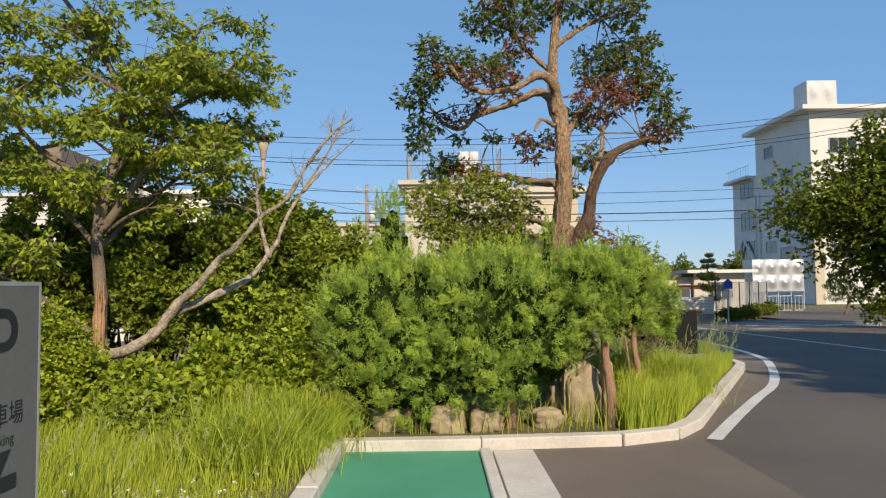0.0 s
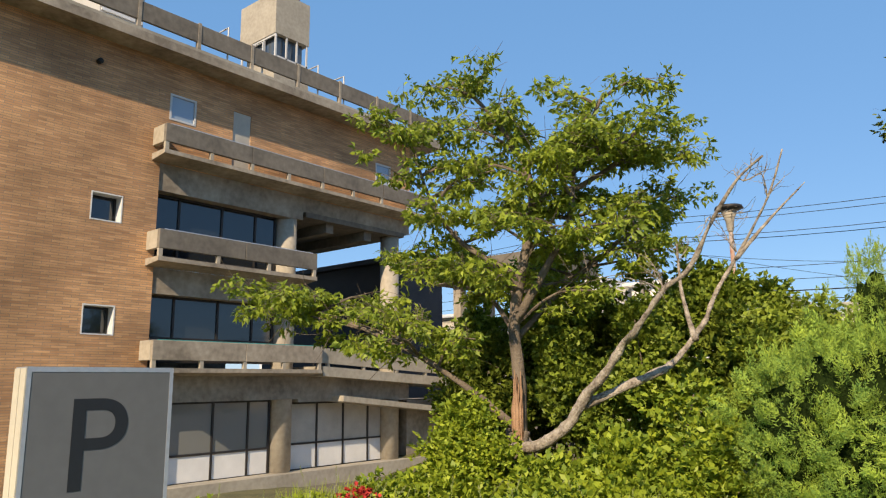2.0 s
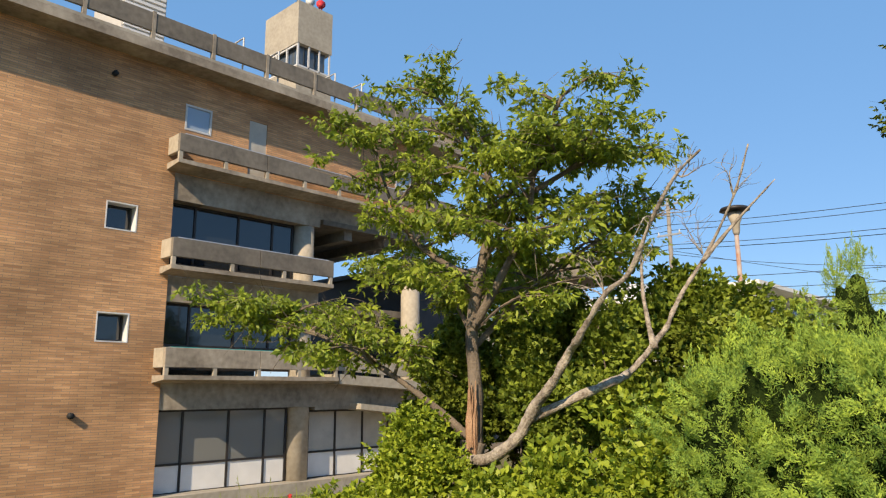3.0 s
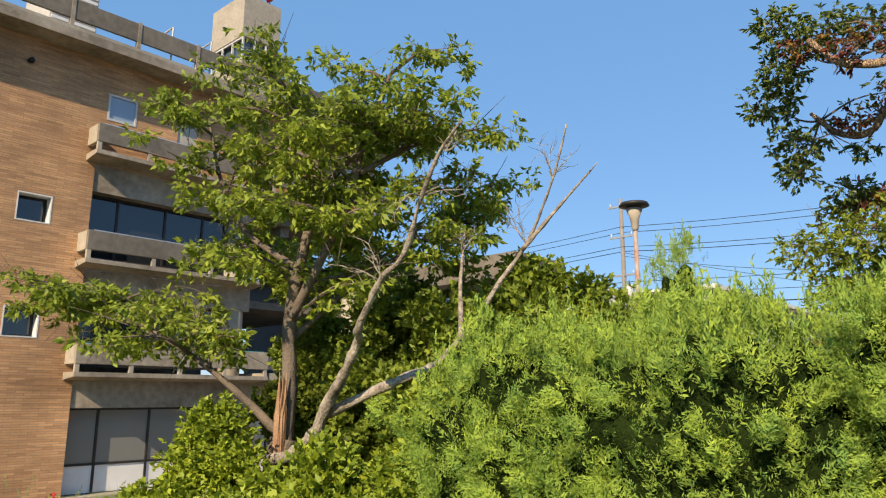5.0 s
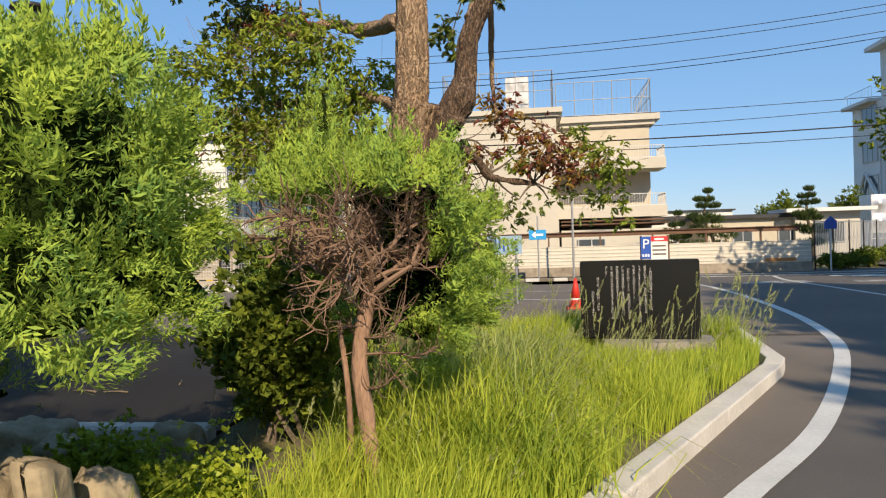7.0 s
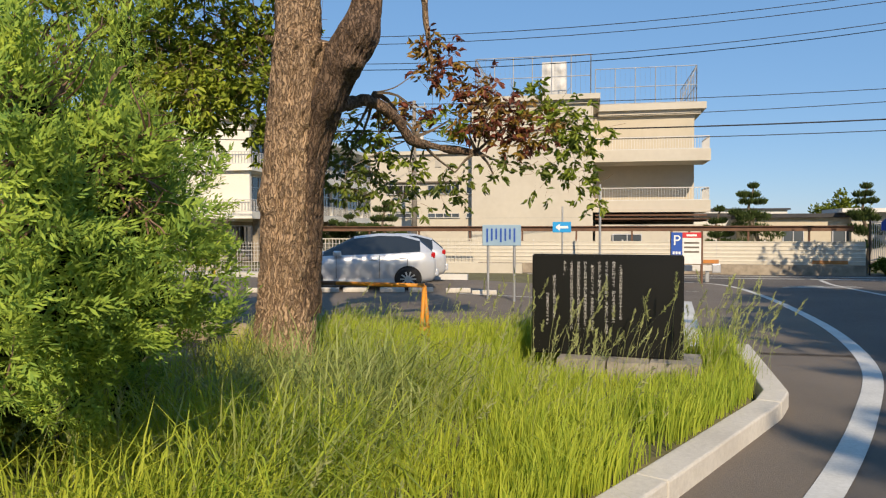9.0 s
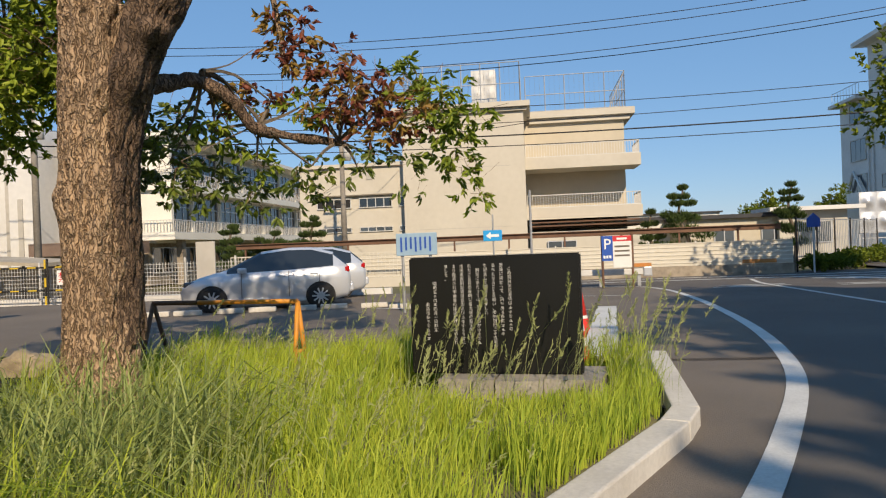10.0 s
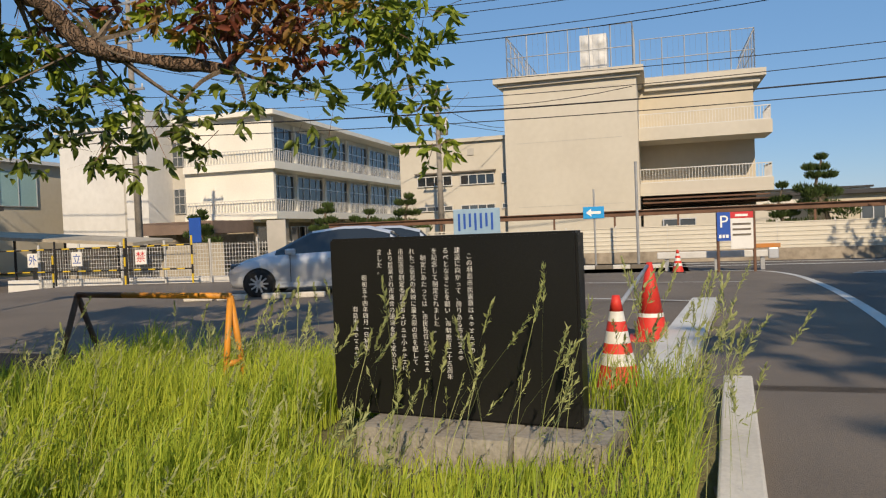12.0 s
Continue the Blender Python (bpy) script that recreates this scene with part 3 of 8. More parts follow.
def brick_building():
    X, G = -20.6, -1.9
    at = (X, 14, G)
    b = thing("office_building", at, "five storey brown brick building with raw concrete balconies", "building")
    W = X - 0.45

    def P(name, rows, m, label=""):
        return solid(name, rows, m, b, label, at)
    P("brick_wall", [(W, X, -9, 11.5, G, 12.72), (W, X, 12.5, 13.66, G, 12.72), (W, X, 11.5, 12.5, G, 3.28), (W, X, 11.5, 12.5, 4.2, 6.8), (W, X, 11.5, 12.5, 7.7, 12.72)], "brick", "weathered orange brown brick wall")
    P("upper_brick_wall", [(W, X, 13.66, 13.88, 9.1, 12.72), (W, X, 13.88, 14.88, 9.1, 10.68), (W, X, 13.88, 14.88, 11.62, 12.72), (W, X, 14.88, 16.4, 9.1, 12.72), (W, X, 16.4, 17.16, 11.72, 12.72),
                           (W, X, 17.16, 23.75, 9.1, 12.72), (W, X, 23.75, 24.7, 9.1, 10.55), (W, X, 23.75, 24.7, 11.45, 12.72), (W, X, 24.7, 26.0, 9.1, 12.72), (W - 12, W, 25.6, 26.0, 9.1, 12.72)], "brick", "weathered orange brown brick wall")
    # core set in dark concrete to carry the shade inside the building
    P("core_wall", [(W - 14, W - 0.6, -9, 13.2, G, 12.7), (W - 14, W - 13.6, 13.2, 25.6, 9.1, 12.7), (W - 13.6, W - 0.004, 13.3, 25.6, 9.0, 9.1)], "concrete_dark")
    for z0, z1 in ((3.28, 4.2), (6.8, 7.7)):
        P("window_surround", [(W, X + 0.012, 11.5, 11.54, z0, z1), (W, X + 0.012, 12.46, 12.5, z0, z1), (W, X + 0.012, 11.54, 12.46, z0, z0 + 0.04), (W, X + 0.012, 11.54, 12.46, z1 - 0.04, z1)], "white_wall", "white window surround")
        window(b, "recessed_window", "x", 11.55, 12.45, z0 + 0.05, z1 - 0.05, X - 0.34, at, pane="glass", t=0.05)
    for a0, a1, z0, z1 in ((13.88, 14.88, 10.68, 11.62), (23.75, 24.7, 10.55, 11.45)):
        window(b, "small_window", "x", a0 + 0.003, a1 - 0.003, z0, z1, X + 0.015, at, frame="white_metal", pane="glass_pale", t=0.07)
    P("terrace_door", [(X - 0.1, X - 0.04, 16.4, 17.16, 9.6, 11.72)], "blind", "pale pink steel door")
    # glazed bay between the brick and the round columns
    for z0, z1, tr, low in ((6.0, 8.16, 6.75, None), (2.5, 4.7, 3.3, "panel_white"), (-1.5, 1.2, -0.55, "panel_white")):
        window(b, "glazed_bay", "x", 13.68, 18.85, z0, z1, X - 0.5, at, pane="glass" if z0 > 2 else "glass_curtain", mull=(14.75, 16.45, 17.9), transom=(tr,), lower=low or "glass", t=0.075, label="dark framed glazing")
    window(b, "glazed_bay", "x", 19.85, 25.4, -1.5, 1.07, X - 0.6, at, pane="blind", mull=(21.2, 22.6, 24.0), transom=(-0.5,), lower="panel_white", t=0.075, label="dark framed glazing with drawn blinds")
    P("spandrel_beam", [(X - 0.5, X - 0.06, 13.68, 19.8, 8.16, 9.1), (X - 0.5, X - 0.06, 13.68, 19.8, 4.7, 5.55), (X - 0.5, X - 0.06, 13.68, 19.8, 1.2, 2.05), (X - 0.5, X - 0.06, 19.8, 26, 8.5, 9.1), (X - 0.6, X - 0.08, 19.8, 26, 1.08, 2.05)], "concrete", "brown stained concrete beam")
    for y0, y1, z0, z1 in ((18.87, 19.77, G, 9.0), (24.65, 25.7, G, 9.0)):
        bm = bmesh.new()
        tube(bm, [(X - 0.5, (y0 + y1) / 2, z0), (X - 0.5, (y0 + y1) / 2, z1)], 0.42, 20)
        part("column", bm, "concrete_light", b, "round concrete column", smooth=True, shift=at)
    # soffits, beams and back wall: shade under the floors is in their dark colour
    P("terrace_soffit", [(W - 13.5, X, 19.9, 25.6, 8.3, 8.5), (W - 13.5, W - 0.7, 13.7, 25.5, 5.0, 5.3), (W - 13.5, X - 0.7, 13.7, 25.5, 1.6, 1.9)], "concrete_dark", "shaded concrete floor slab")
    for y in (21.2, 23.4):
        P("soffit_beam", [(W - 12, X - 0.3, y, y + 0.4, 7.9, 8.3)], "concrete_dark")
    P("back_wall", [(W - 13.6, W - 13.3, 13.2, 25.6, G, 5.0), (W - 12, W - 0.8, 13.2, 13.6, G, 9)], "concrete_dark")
    # balconies: slab, front panel held off it by short posts, end plates
    for y0, y1, zb, zt in ((13.36, 26.8, 9.1, 10.22), (13.36, 19.85, 5.55, 6.68), (13.36, 20.2, 2.05, 3.15)):
        F = X + 0.82
        s = prism(bmesh.new(), [(X - 0.05, y0), (F, y0), (F, y1), (X - 0.05, y1)], zb, zb + 0.24)
        for v in s.verts:
            if v.co.z < zb + 0.01 and v.co.x > F - 0.01:
                v.co.z += 0.1
        bal = part("balcony", s, "concrete", b, "stained concrete balcony slab", shift=at)
        nrow = int((y1 - y0) / 1.65)
        for i in range(max(1, round((y1 - y0) / 3.3))):
            n = max(1, round((y1 - y0) / 3.3))
            q0, q1 = y0 + (y1 - y0) * i / n, y0 + (y1 - y0) * (i + 1) / n
            part("front_panel", soft_box(F - 0.14, F, q0 + 0.008, q1 - 0.008, zt - 0.62, zt, 0.012, 1), "concrete_dark" if zb > 3 else "concrete", bal)
        # same concrete as the fronts, made lighter for the sun on the ends
        part("end_panel", soft_box(X, F - 0.145, y0, y0 + 0.14, zt - 0.62, zt, 0.012, 1), "concrete_light", bal)
        for i in range(nrow + 1):
            q = y0 + 0.02 + (y1 - y0 - 0.2) * i / nrow
            part("post", boxes((F - 0.13, F - 0.015, q, q + 0.13, zb + 0.24, zt - 0.62)), "concrete_light", bal)
        part("rail", boxes((F - 0.07, F - 0.03, y0 + 0.2, y1 - 0.2, zt + 0.004, zt + 0.03)), "teal" if zb < 3 else "alu", bal)
    # roof slab with its parapet of dark panels
    F = X + 0.9
    P("roof_slab", [(W - 14.3, F, -9.5, 27.3, 12.72, 13.02)], "concrete", "stained concrete roof edge")
    P("roof_upstand", [(F - 0.12, F, -9.5, 27.3, 13.022, 13.12)], "concrete_light")
    for i in range(17):
        y0 = -9.4 + 2.16 * i
        part("parapet_panel", soft_box(F - 0.16, F - 0.06, y0 + 0.02, y0 + 2.14, 13.4, 14.06, 0.012, 1), "concrete_dark", b, shift=at)
        part("parapet_post", boxes((F - 0.2, F - 0.04, y0 - 0.06, y0 + 0.06, 13.02, 14.1)), "concrete", b, shift=at)
    part("parapet_panel", soft_box(F - 6, F - 0.2, 27.1, 27.2, 13.4, 14.06, 0.012, 1), "concrete_dark", b, shift=at)
    for y in (15.6, 17.1, 19.8, 21.2):
        bm = bmesh.new()
        tube(bm, [(F - 0.25, y, 13.0), (F - 0.25, y, 14.5), (F - 1.0, y, 14.5)], 0.035, 6)
        part("pipe_rail", bm, "white_metal", b, shift=at)
    P("roof_house", [(-27.4, -24.4, 12.9, 14.6, 13.0, 20.0)], "shade_wall", "grey louvred plant housing")
    lv = [(-24.4, -24.34, 12.95, 14.55, 13.3 + 0.22 * i, 13.42 + 0.22 * i) for i in range(28)]
    P("louvre_bank", lv, "white_wall")
    # lookout on the roof
    tx, ty = -25.0, 21.35
    P("lookout_tower", [(tx - 2.9, tx, ty, ty + 2.05, 18.3, 20.5)], "concrete_light", "tan concrete lift tower")
    P("tower_shaft", [(tx - 2.6, tx - 0.25, ty + 0.25, ty + 1.8, 13.0, 18.3)], "glass_grey")
    P("tower_glazing", [(tx - 2.8, tx - 0.06, ty + 0.04, ty + 0.1, 18.2, 18.3), (tx - 2.8, tx - 0.06, ty + 0.04, ty + 0.1, 17.1, 17.2), *[(tx - 0.1 - 0.9 * i, tx - 0.02 - 0.9 * i, ty + 0.03, ty + 0.11, 17.1, 18.3) for i in range(4)],
                        *[(tx - 0.09, tx - 0.03, ty + 0.05 + 0.62 * i, ty + 0.13 + 0.62 * i, 17.1, 18.3) for i in range(4)], (tx - 0.09, tx - 0.03, ty + 0.04, ty + 2.0, 17.1, 17.2)], "white_metal")
    P("tower_base", [(tx - 2.9, tx, ty, ty + 2.05, 13.0, 17.1)], "concrete_light")
    for i, (dx, dy, m) in enumerate(((-0.3, 0.1, "white_metal"), (-0.4, 1.0, "white_metal"), (-0.2, 1.5, "red"))):
        bm = bmesh.new()
        tube(bm, [(tx + dx, ty + dy, 20.5), (tx + dx, ty + dy, 20.75)], 0.03, 6)
        tube(bm, [(tx + dx - 0.2, ty + dy, 20.8), (tx + dx, ty + dy - 0.1, 20.8), (tx + dx + 0.2, ty + dy - 0.2, 20.8)], [0.05, 0.09, 0.24], 12)
        part("loudspeaker", bm, m, b, smooth=True, shift=at)
    # ramp that leaves the first floor
    bm = bmesh.new()
    for (y0, zt0, zb0, y1, zt1, zb1, x0, x1) in ((20.3, 3.12, 2.55, 31, 2.62, 1.95, X + 0.5, X + 0.66), (20.3, 2.42, 2.05, 31, 1.8, 1.42, X - 1.8, X + 0.75), (21.5, 1.3, 1.08, 31, 0.35, 0.12, X - 1.6, X + 0.6)):
        vs = [bm.verts.new(c) for c in ((x0, y0, zb0), (x1, y0, zb0), (x1, y1, zb1), (x0, y1, zb1), (x0, y0, zt0), (x1, y0, zt0), (x1, y1, zt1), (x0, y1, zt1))]
        for f in ((3, 2, 1, 0), (4, 5, 6, 7), (0, 1, 5, 4), (1, 2, 6, 5), (2, 3, 7, 6), (3, 0, 4, 7)):
            bm.faces.new([vs[i] for i in f])
    for i in range(6):
        y = 20.6 + 1.9 * i
        z = 2.4 - 0.058 * (y - 20.3)
        bx(bm, X + 0.52, X + 0.64, y, y + 0.12, z, z + 0.2)
    part("ramp", bm, "concrete_light", b, "pale concrete ramp with a solid parapet", shift=at)
    P("plinth_wall", [(X - 0.5, X + 1.3, 13.0, 31, G, -1.45), (X + 1.0, X + 1.3, 13, 31, -1.45, -1.3)], "concrete_light", "low pale concrete wall")
    P("annex_block", [(X - 4, X - 0.4, 26.2, 30.5, G, 1.0)], "concrete", "shaded concrete annex")
    # lamp and pipe on the wall
    for y, z in ((12.2, -1.45), (11.0, 1.1), (11.4, 11.9)):
        bm = bmesh.new()
        tube(bm, [(X + 0.004, y, z), (X + 0.16, y, z)], 0.09, 12)
        part("vent_cap", bm, "black", b, smooth=True, shift=at)
    return b


brick_building()

# concrete canopy beside the terrace
at = (-16, 28, -1.7)
can = thing("canopy", at, "flat concrete canopy on slender columns", "canopy")
part("roof", soft_box(-19.6, -13.0, 26.4, 29.7, 6.08, 7.05, 0.02, 1), "concrete_dark", can, shift=at)
for x, y in ((-18.5, 27.0), (-18.5, 29.2)):
    part("column", boxes((x - 0.2, x + 0.2, y - 0.2, y + 0.2, -2.2, 6.08)), "concrete", can, shift=at)


def rail_bars(p0, p1, z0, z1, par, shift, step=0.16, mat_name="white_metal", name="railing"):
    """Upright bars with a top and bottom rail from p0 to p1."""
    bm = bmesh.new()
    a, b = Vector(p0), Vector(p1)
    d = b - a
    n = max(2, int(d.length / step))
    o = Vector((-d.y, d.x)).normalized() * 0.02
    for z in (z0, z1 - 0.05):
        for s in (1,):
            vs = [bm.verts.new((q.x, q.y, zz)) for zz in (z, z + 0.05) for q in (a - o, b - o, b + o, a + o)]
            for f in ((3, 2, 1, 0), (4, 5, 6, 7), (0, 1, 5, 4), (1, 2, 6, 5), (2, 3, 7, 6), (3, 0, 4, 7)):
                bm.faces.new([vs[i] for i in f])
    for i in range(n + 1):
        q = a.lerp(b, i / n)
        bx(bm, q.x - 0.014, q.x + 0.014, q.y - 0.014, q.y + 0.014, z0 + 0.05, z1 - 0.05)
    return part(name, bm, mat_name, par, shift=shift)


def roof_fence(p0, p1, z0, z1, par, shift, brace=()):
    bm = bmesh.new()
    a, b = Vector(p0), Vector(p1)
    n = max(1, round((b - a).length / 1.25))
    for i in range(n + 1):
        q = a.lerp(b, i / n)
        tube(bm, [(q.x, q.y, z0), (q.x, q.y, z1)], 0.035, 5)
    for z in (z1, (z0 + z1) / 2, z0 + 0.15):
        tube(bm, [(a.x, a.y, z), (b.x, b.y, z)], 0.028, 5)
    m = max(2, int((b - a).length / 0.3))
    for i in range(m + 1):
        q = a.lerp(b, i / m)
        tube(bm, [(q.x, q.y, z0), (q.x, q.y, z1)], 0.006, 3)
    for q0, q1 in brace:
        tube(bm, [q0, q1], 0.035, 5)
    return part("roof_fence", bm, "steel", par, shift=shift)


def panel_tank(name, x0, x1, y0, y1, z0, z1, nx, nz, label, category="water tank", m="white_metal"):
    """A sectional water tank: bulged square panels on a steel stand."""
    at = ((x0 + x1) / 2, (y0 + y1) / 2, z0 - 0.4)
    t = thing(name, at, label, category)
    part("body", boxes((x0 + 0.03, x1 - 0.03, y0 + 0.03, y1 - 0.03, z0, z1)), m, t, shift=at)
    w, h = (x1 - x0) / nx, (z1 - z0) / nz
    for i in range(nx):
        for j in range(nz):
            bm = bmesh.new()
            g = 8
            grid = [[bm.verts.new((x0 + w * (i + 0.03 + 0.94 * u / g), y0 + 0.02 - 0.22 * w * math.exp(-((u / g - 0.5) ** 2 + (v / g - 0.5) ** 2) * 14), z0 + h * (j + 0.03 + 0.94 * v / g))) for u in range(g + 1)] for v in range(g + 1)]
            for v in range(g):
                for u in range(g):
                    bm.faces.new((grid[v][u], grid[v][u + 1], grid[v + 1][u + 1], grid[v + 1][u]))
            part("tank_panel", bm, m, t, smooth=True, shift=at)
    part("stand", boxes((x0, x1, y0, y0 + 0.08, z0 - 0.12, z0 - 0.004), *[(x0 + (x1 - x0 - 0.08) * k / nx, x0 + (x1 - x0 - 0.08) * k / nx + 0.08, y0 + 0.1, y0 + 0.18, z0 - 1.75 if z0 < 2 else z0 - 0.75, z0 - 0.12) for k in range(nx + 1)]), "steel", t, shift=at)
    return t


def school():
    G = -0.45
    at = (5, 57, G)
    s = thing("school_building", at, "cream rendered three storey school with white railed balconies", "building")

    def P(name, rows, m, label=""):
        return solid(name, rows, m, s, label, at)
    P("stair_block", [(-1.55, 5.75, 53.0, 66, G, 9.3)], "cream", "blank cream end block")
    P("stair_cornice", [(-2.05, 6.15, 52.55, 66.4, 9.304, 9.62), (-1.8, 5.95, 52.8, 66.2, 9.1, 9.3)], "cream", "cream cornice")
    P("joint_strip", [(-0.9, 4.9, 52.992, 52.997, z, z + 0.03) for z in (8.7, 5.9, 2.3)], "shade_wall", "thin expansion joints")
    P("wing_wall", [(5.752, 12.05, 57.2, 66, G, 9.2)], "cream_wall", "cream wing wall")
    P("wing_cornice", [(5.75, 12.7, 56.65, 66.4, 9.2, 9.62), (6.1, 12.4, 56.9, 57.2, 8.9, 9.196)], "cream", "cream cornice")
    for zb, zt, zr in ((5.72, 6.42, 7.2), (2.66, 3.36, 4.15)):
        bal = P("balcony", [(5.752, 12.6, 54.25, 57.2, zb, zb + 0.2), (5.752, 12.6, 54.25, 54.4, zb + 0.2, zt), (12.45, 12.6, 54.4, 57.2, zb + 0.2, zt)], "cream", "cream balcony with white bars")
        rail_bars((5.8, 54.32), (12.52, 54.32), zt, zr, bal, None)
        rail_bars((12.52, 54.36), (12.52, 57.1), zt, zr, bal, None)
    P("awning", [(5.9, 12.3, 53.6, 54.2, 2.42, 2.5), (5.9, 12.5, 53.4, 54.2, 2.2, 2.28), (6.0, 12.4, 54.3, 57.0, 2.1, 2.2)], "rust_beam", "dark brown awning slats")
    # dark sheet added in place of the shade in the open ground floor
    P("ground_shade", [(6.0, 12.0, 57.12, 57.19, G + 0.5, 2.1)], "concrete_dark", "shaded ground floor opening")
    window(s, "low_window", "y", 6.9, 8.6, 0.55, 1.35, 53.2, at, proud=0.085, frame="alu", pane="glass_grey", mull=(7.75,))
    P("low_wall", [(5.9, 12.6, 53.3, 53.6, G, 1.9)], "cream", "pinkish cream ground floor wall")
    # two storey link
    P("link_block", [(-8.4, -1.56, 54.2, 64, G, 6.4)], "cream", "two storey cream link")
    P("link_coping", [(-8.6, -1.56, 54.0, 64, 6.4, 6.62)], "cream")
    for zz, hh in ((3.85, 0.62), (2.35, 0.32)):
        for a0, a1 in ((-7.3, -5.1), (-4.6, -2.5), (-2.1, -1.6)):
            n = max(1, round((a1 - a0) / 0.55))
            window(s, "link_window", "y", a0, a1, zz, zz + hh, 54.19, at, proud=0.085, frame="white_metal", pane="glass" if hh > 0.5 else "glass_grey", mull=[a0 + (a1 - a0) * k / n for k in range(1, n)], t=0.05, deep=0.08)
    P("window_hood", [(-7.4, -2.4, 53.95, 54.2, 4.6, 4.68)], "concrete_dark")
    P("wall_vent", [(-4.1, -3.7, 54.15, 54.19, 5.6, 6.0)], "shade_wall")
    # roof fences and tank
    roof_fence((-1.4, 53.6), (5.6, 53.6), 9.62, 12.15, s, at, [((-1.4, 53.6, 12.1), (-0.1, 53.6, 9.7))])
    roof_fence((-1.4, 53.6), (-1.4, 65), 9.62, 12.15, s, at)
    roof_fence((5.6, 53.6), (5.6, 57.4), 9.62, 12.15, s, at)
    roof_fence((5.9, 57.4), (12.2, 57.4), 9.62, 12.05, s, at, [((12.2, 57.4, 12.0), (11.2, 57.4, 9.7))])
    roof_fence((12.2, 57.4), (12.2, 65.5), 9.62, 12.05, s, at)
    return s


school()
panel_tank("roof_tank", 2.5, 4.1, 56.0, 57.6, 10.35, 12.35, 2, 2, "white sectional water tank on the school roof")


def school_wing():
    """The wing whose balconies recede along its long east side."""
    G, X, Y = -0.45, -15.0, 51.0
    at = (X - 3, Y + 2, G)
    s = thing("school_wing", at, "cream school wing with long white railed balconies", "building")

    def P(name, rows, m, label=""):
        return solid(name, rows, m, s, label, at)
    P("end_wall", [(X - 6.5, X - 1.3, Y, Y + 39, G + 2.6, 8.5)], "wing_wall", "blank off-white end wall")
    # darker concrete carries the shade on the recessed ground floor
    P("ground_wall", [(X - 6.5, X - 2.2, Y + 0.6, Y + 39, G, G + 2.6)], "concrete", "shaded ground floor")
    P("roof", [(X - 7.0, X + 0.1, Y - 0.45, Y + 39.4, 8.5, 8.78)], "wing_wall", "flat roof edge")
    for zw in (2.52, 5.52):
        P("wing_end", [(X - 1.298, X - 0.3, Y + 0.002, Y + 0.28, zw, 5.28 if zw < 3 else 8.49)], "wing_wall")
    for zb, zt, zr in ((5.3, 5.62, 6.5), (2.3, 2.62, 3.5)):
        bal = P("balcony", [(X - 1.3, X - 0.122, Y - 0.178, Y + 39, zb, zb + 0.2), (X - 0.12, X, Y - 0.3, Y + 39, zb, zt + 0.1), (X - 6.4, X - 0.122, Y - 0.3, Y - 0.18, zb, zt + 0.1)], "wing_wall", "off-white balcony band")
        rail_bars((X - 0.06, Y - 0.24), (X - 0.06, Y + 38.8), zt + 0.1, zr, bal, None, 0.22)
        rail_bars((X - 6.3, Y - 0.24), (X - 0.1, Y - 0.24), zt + 0.1, zr, bal, None, 0.2)
        for i in range(9):
            y0 = Y + 0.5 + 4.2 * i
            window(s, "classroom_window", "x", y0 - 0.1, y0 + 3.7, zb + 0.45, zb + 2.85, X - 1.29, at, proud=0.085, frame="alu", pane="glass", mull=(y0 + 0.85, y0 + 1.8, y0 + 2.75), transom=(zb + 2.1,), t=0.06)
            part("pilaster", boxes((X - 1.3, X - 1.05, y0 + 3.72, y0 + 4.0, zb + 0.2, zb + 3.1)), "wing_wall", s, shift=at)
    for i in range(9):
        y0 = Y + 1.2 + 4.2 * i
        part("ground_column", boxes((X - 0.7, X - 0.3, y0, y0 + 0.4, G, 2.3)), "concrete", s, shift=at)
        window(s, "ground_window", "x", y0 - 0.2, y0 + 3.2, G + 0.7, 1.9, X - 2.19, at, proud=0.085, frame="alu", pane="glass", mull=(y0 + 1.0, y0 + 2.1))
    # stair tower to the west
    P("stair_tower", [(X - 9.6, X - 8.0, Y - 1.6, Y + 5, G, 9.3)], "white_wall", "white stair tower")
    P("tower_side", [(X - 7.998, X - 6.6, Y + 0.8, Y + 5, G, 8.7)], "shade_wall", "grey stair bay")
    for zb in (2.9, 5.9):
        window(s, "stair_window", "y", X - 7.9, X - 6.7, zb, zb + 1.6, Y + 0.79, at, proud=0.085, frame="alu", pane="glass_grey", mull=(X - 7.5, X - 7.1), transom=(zb + 0.6, zb + 1.1), t=0.05)
    P("west_hall", [(X - 15.6, X - 9.602, Y - 0.5, Y + 12, G, 8.4)], "white_wall", "white blank hall wall")
    P("hall_roof", [(X - 15.8, X - 9.4, Y - 0.7, Y + 12, 8.404, 8.6)], "white_wall")
    P("downpipe", [(X - 10.6, X - 10.2, Y - 0.62, Y - 0.5, G, 8.3), (X - 9.0, X - 8.7, Y - 1.68, Y - 1.6, G, 5.0)], "shade_wall", "grey duct")
    P("entrance_canopy", [(X - 6.2, X - 1.5, Y - 4.6, Y - 0.5, 1.55, 2.25)], "brown_tile", "brown entrance canopy")
    P("entrance_wall", [(X - 6.0, X - 4.2, Y - 4.2, Y - 0.5, G, 1.55), (X - 2.0, X - 1.7, Y - 4.4, Y - 4.1, G, 1.55)], "concrete", "brown tiled porch wall")
    return s


school_wing()


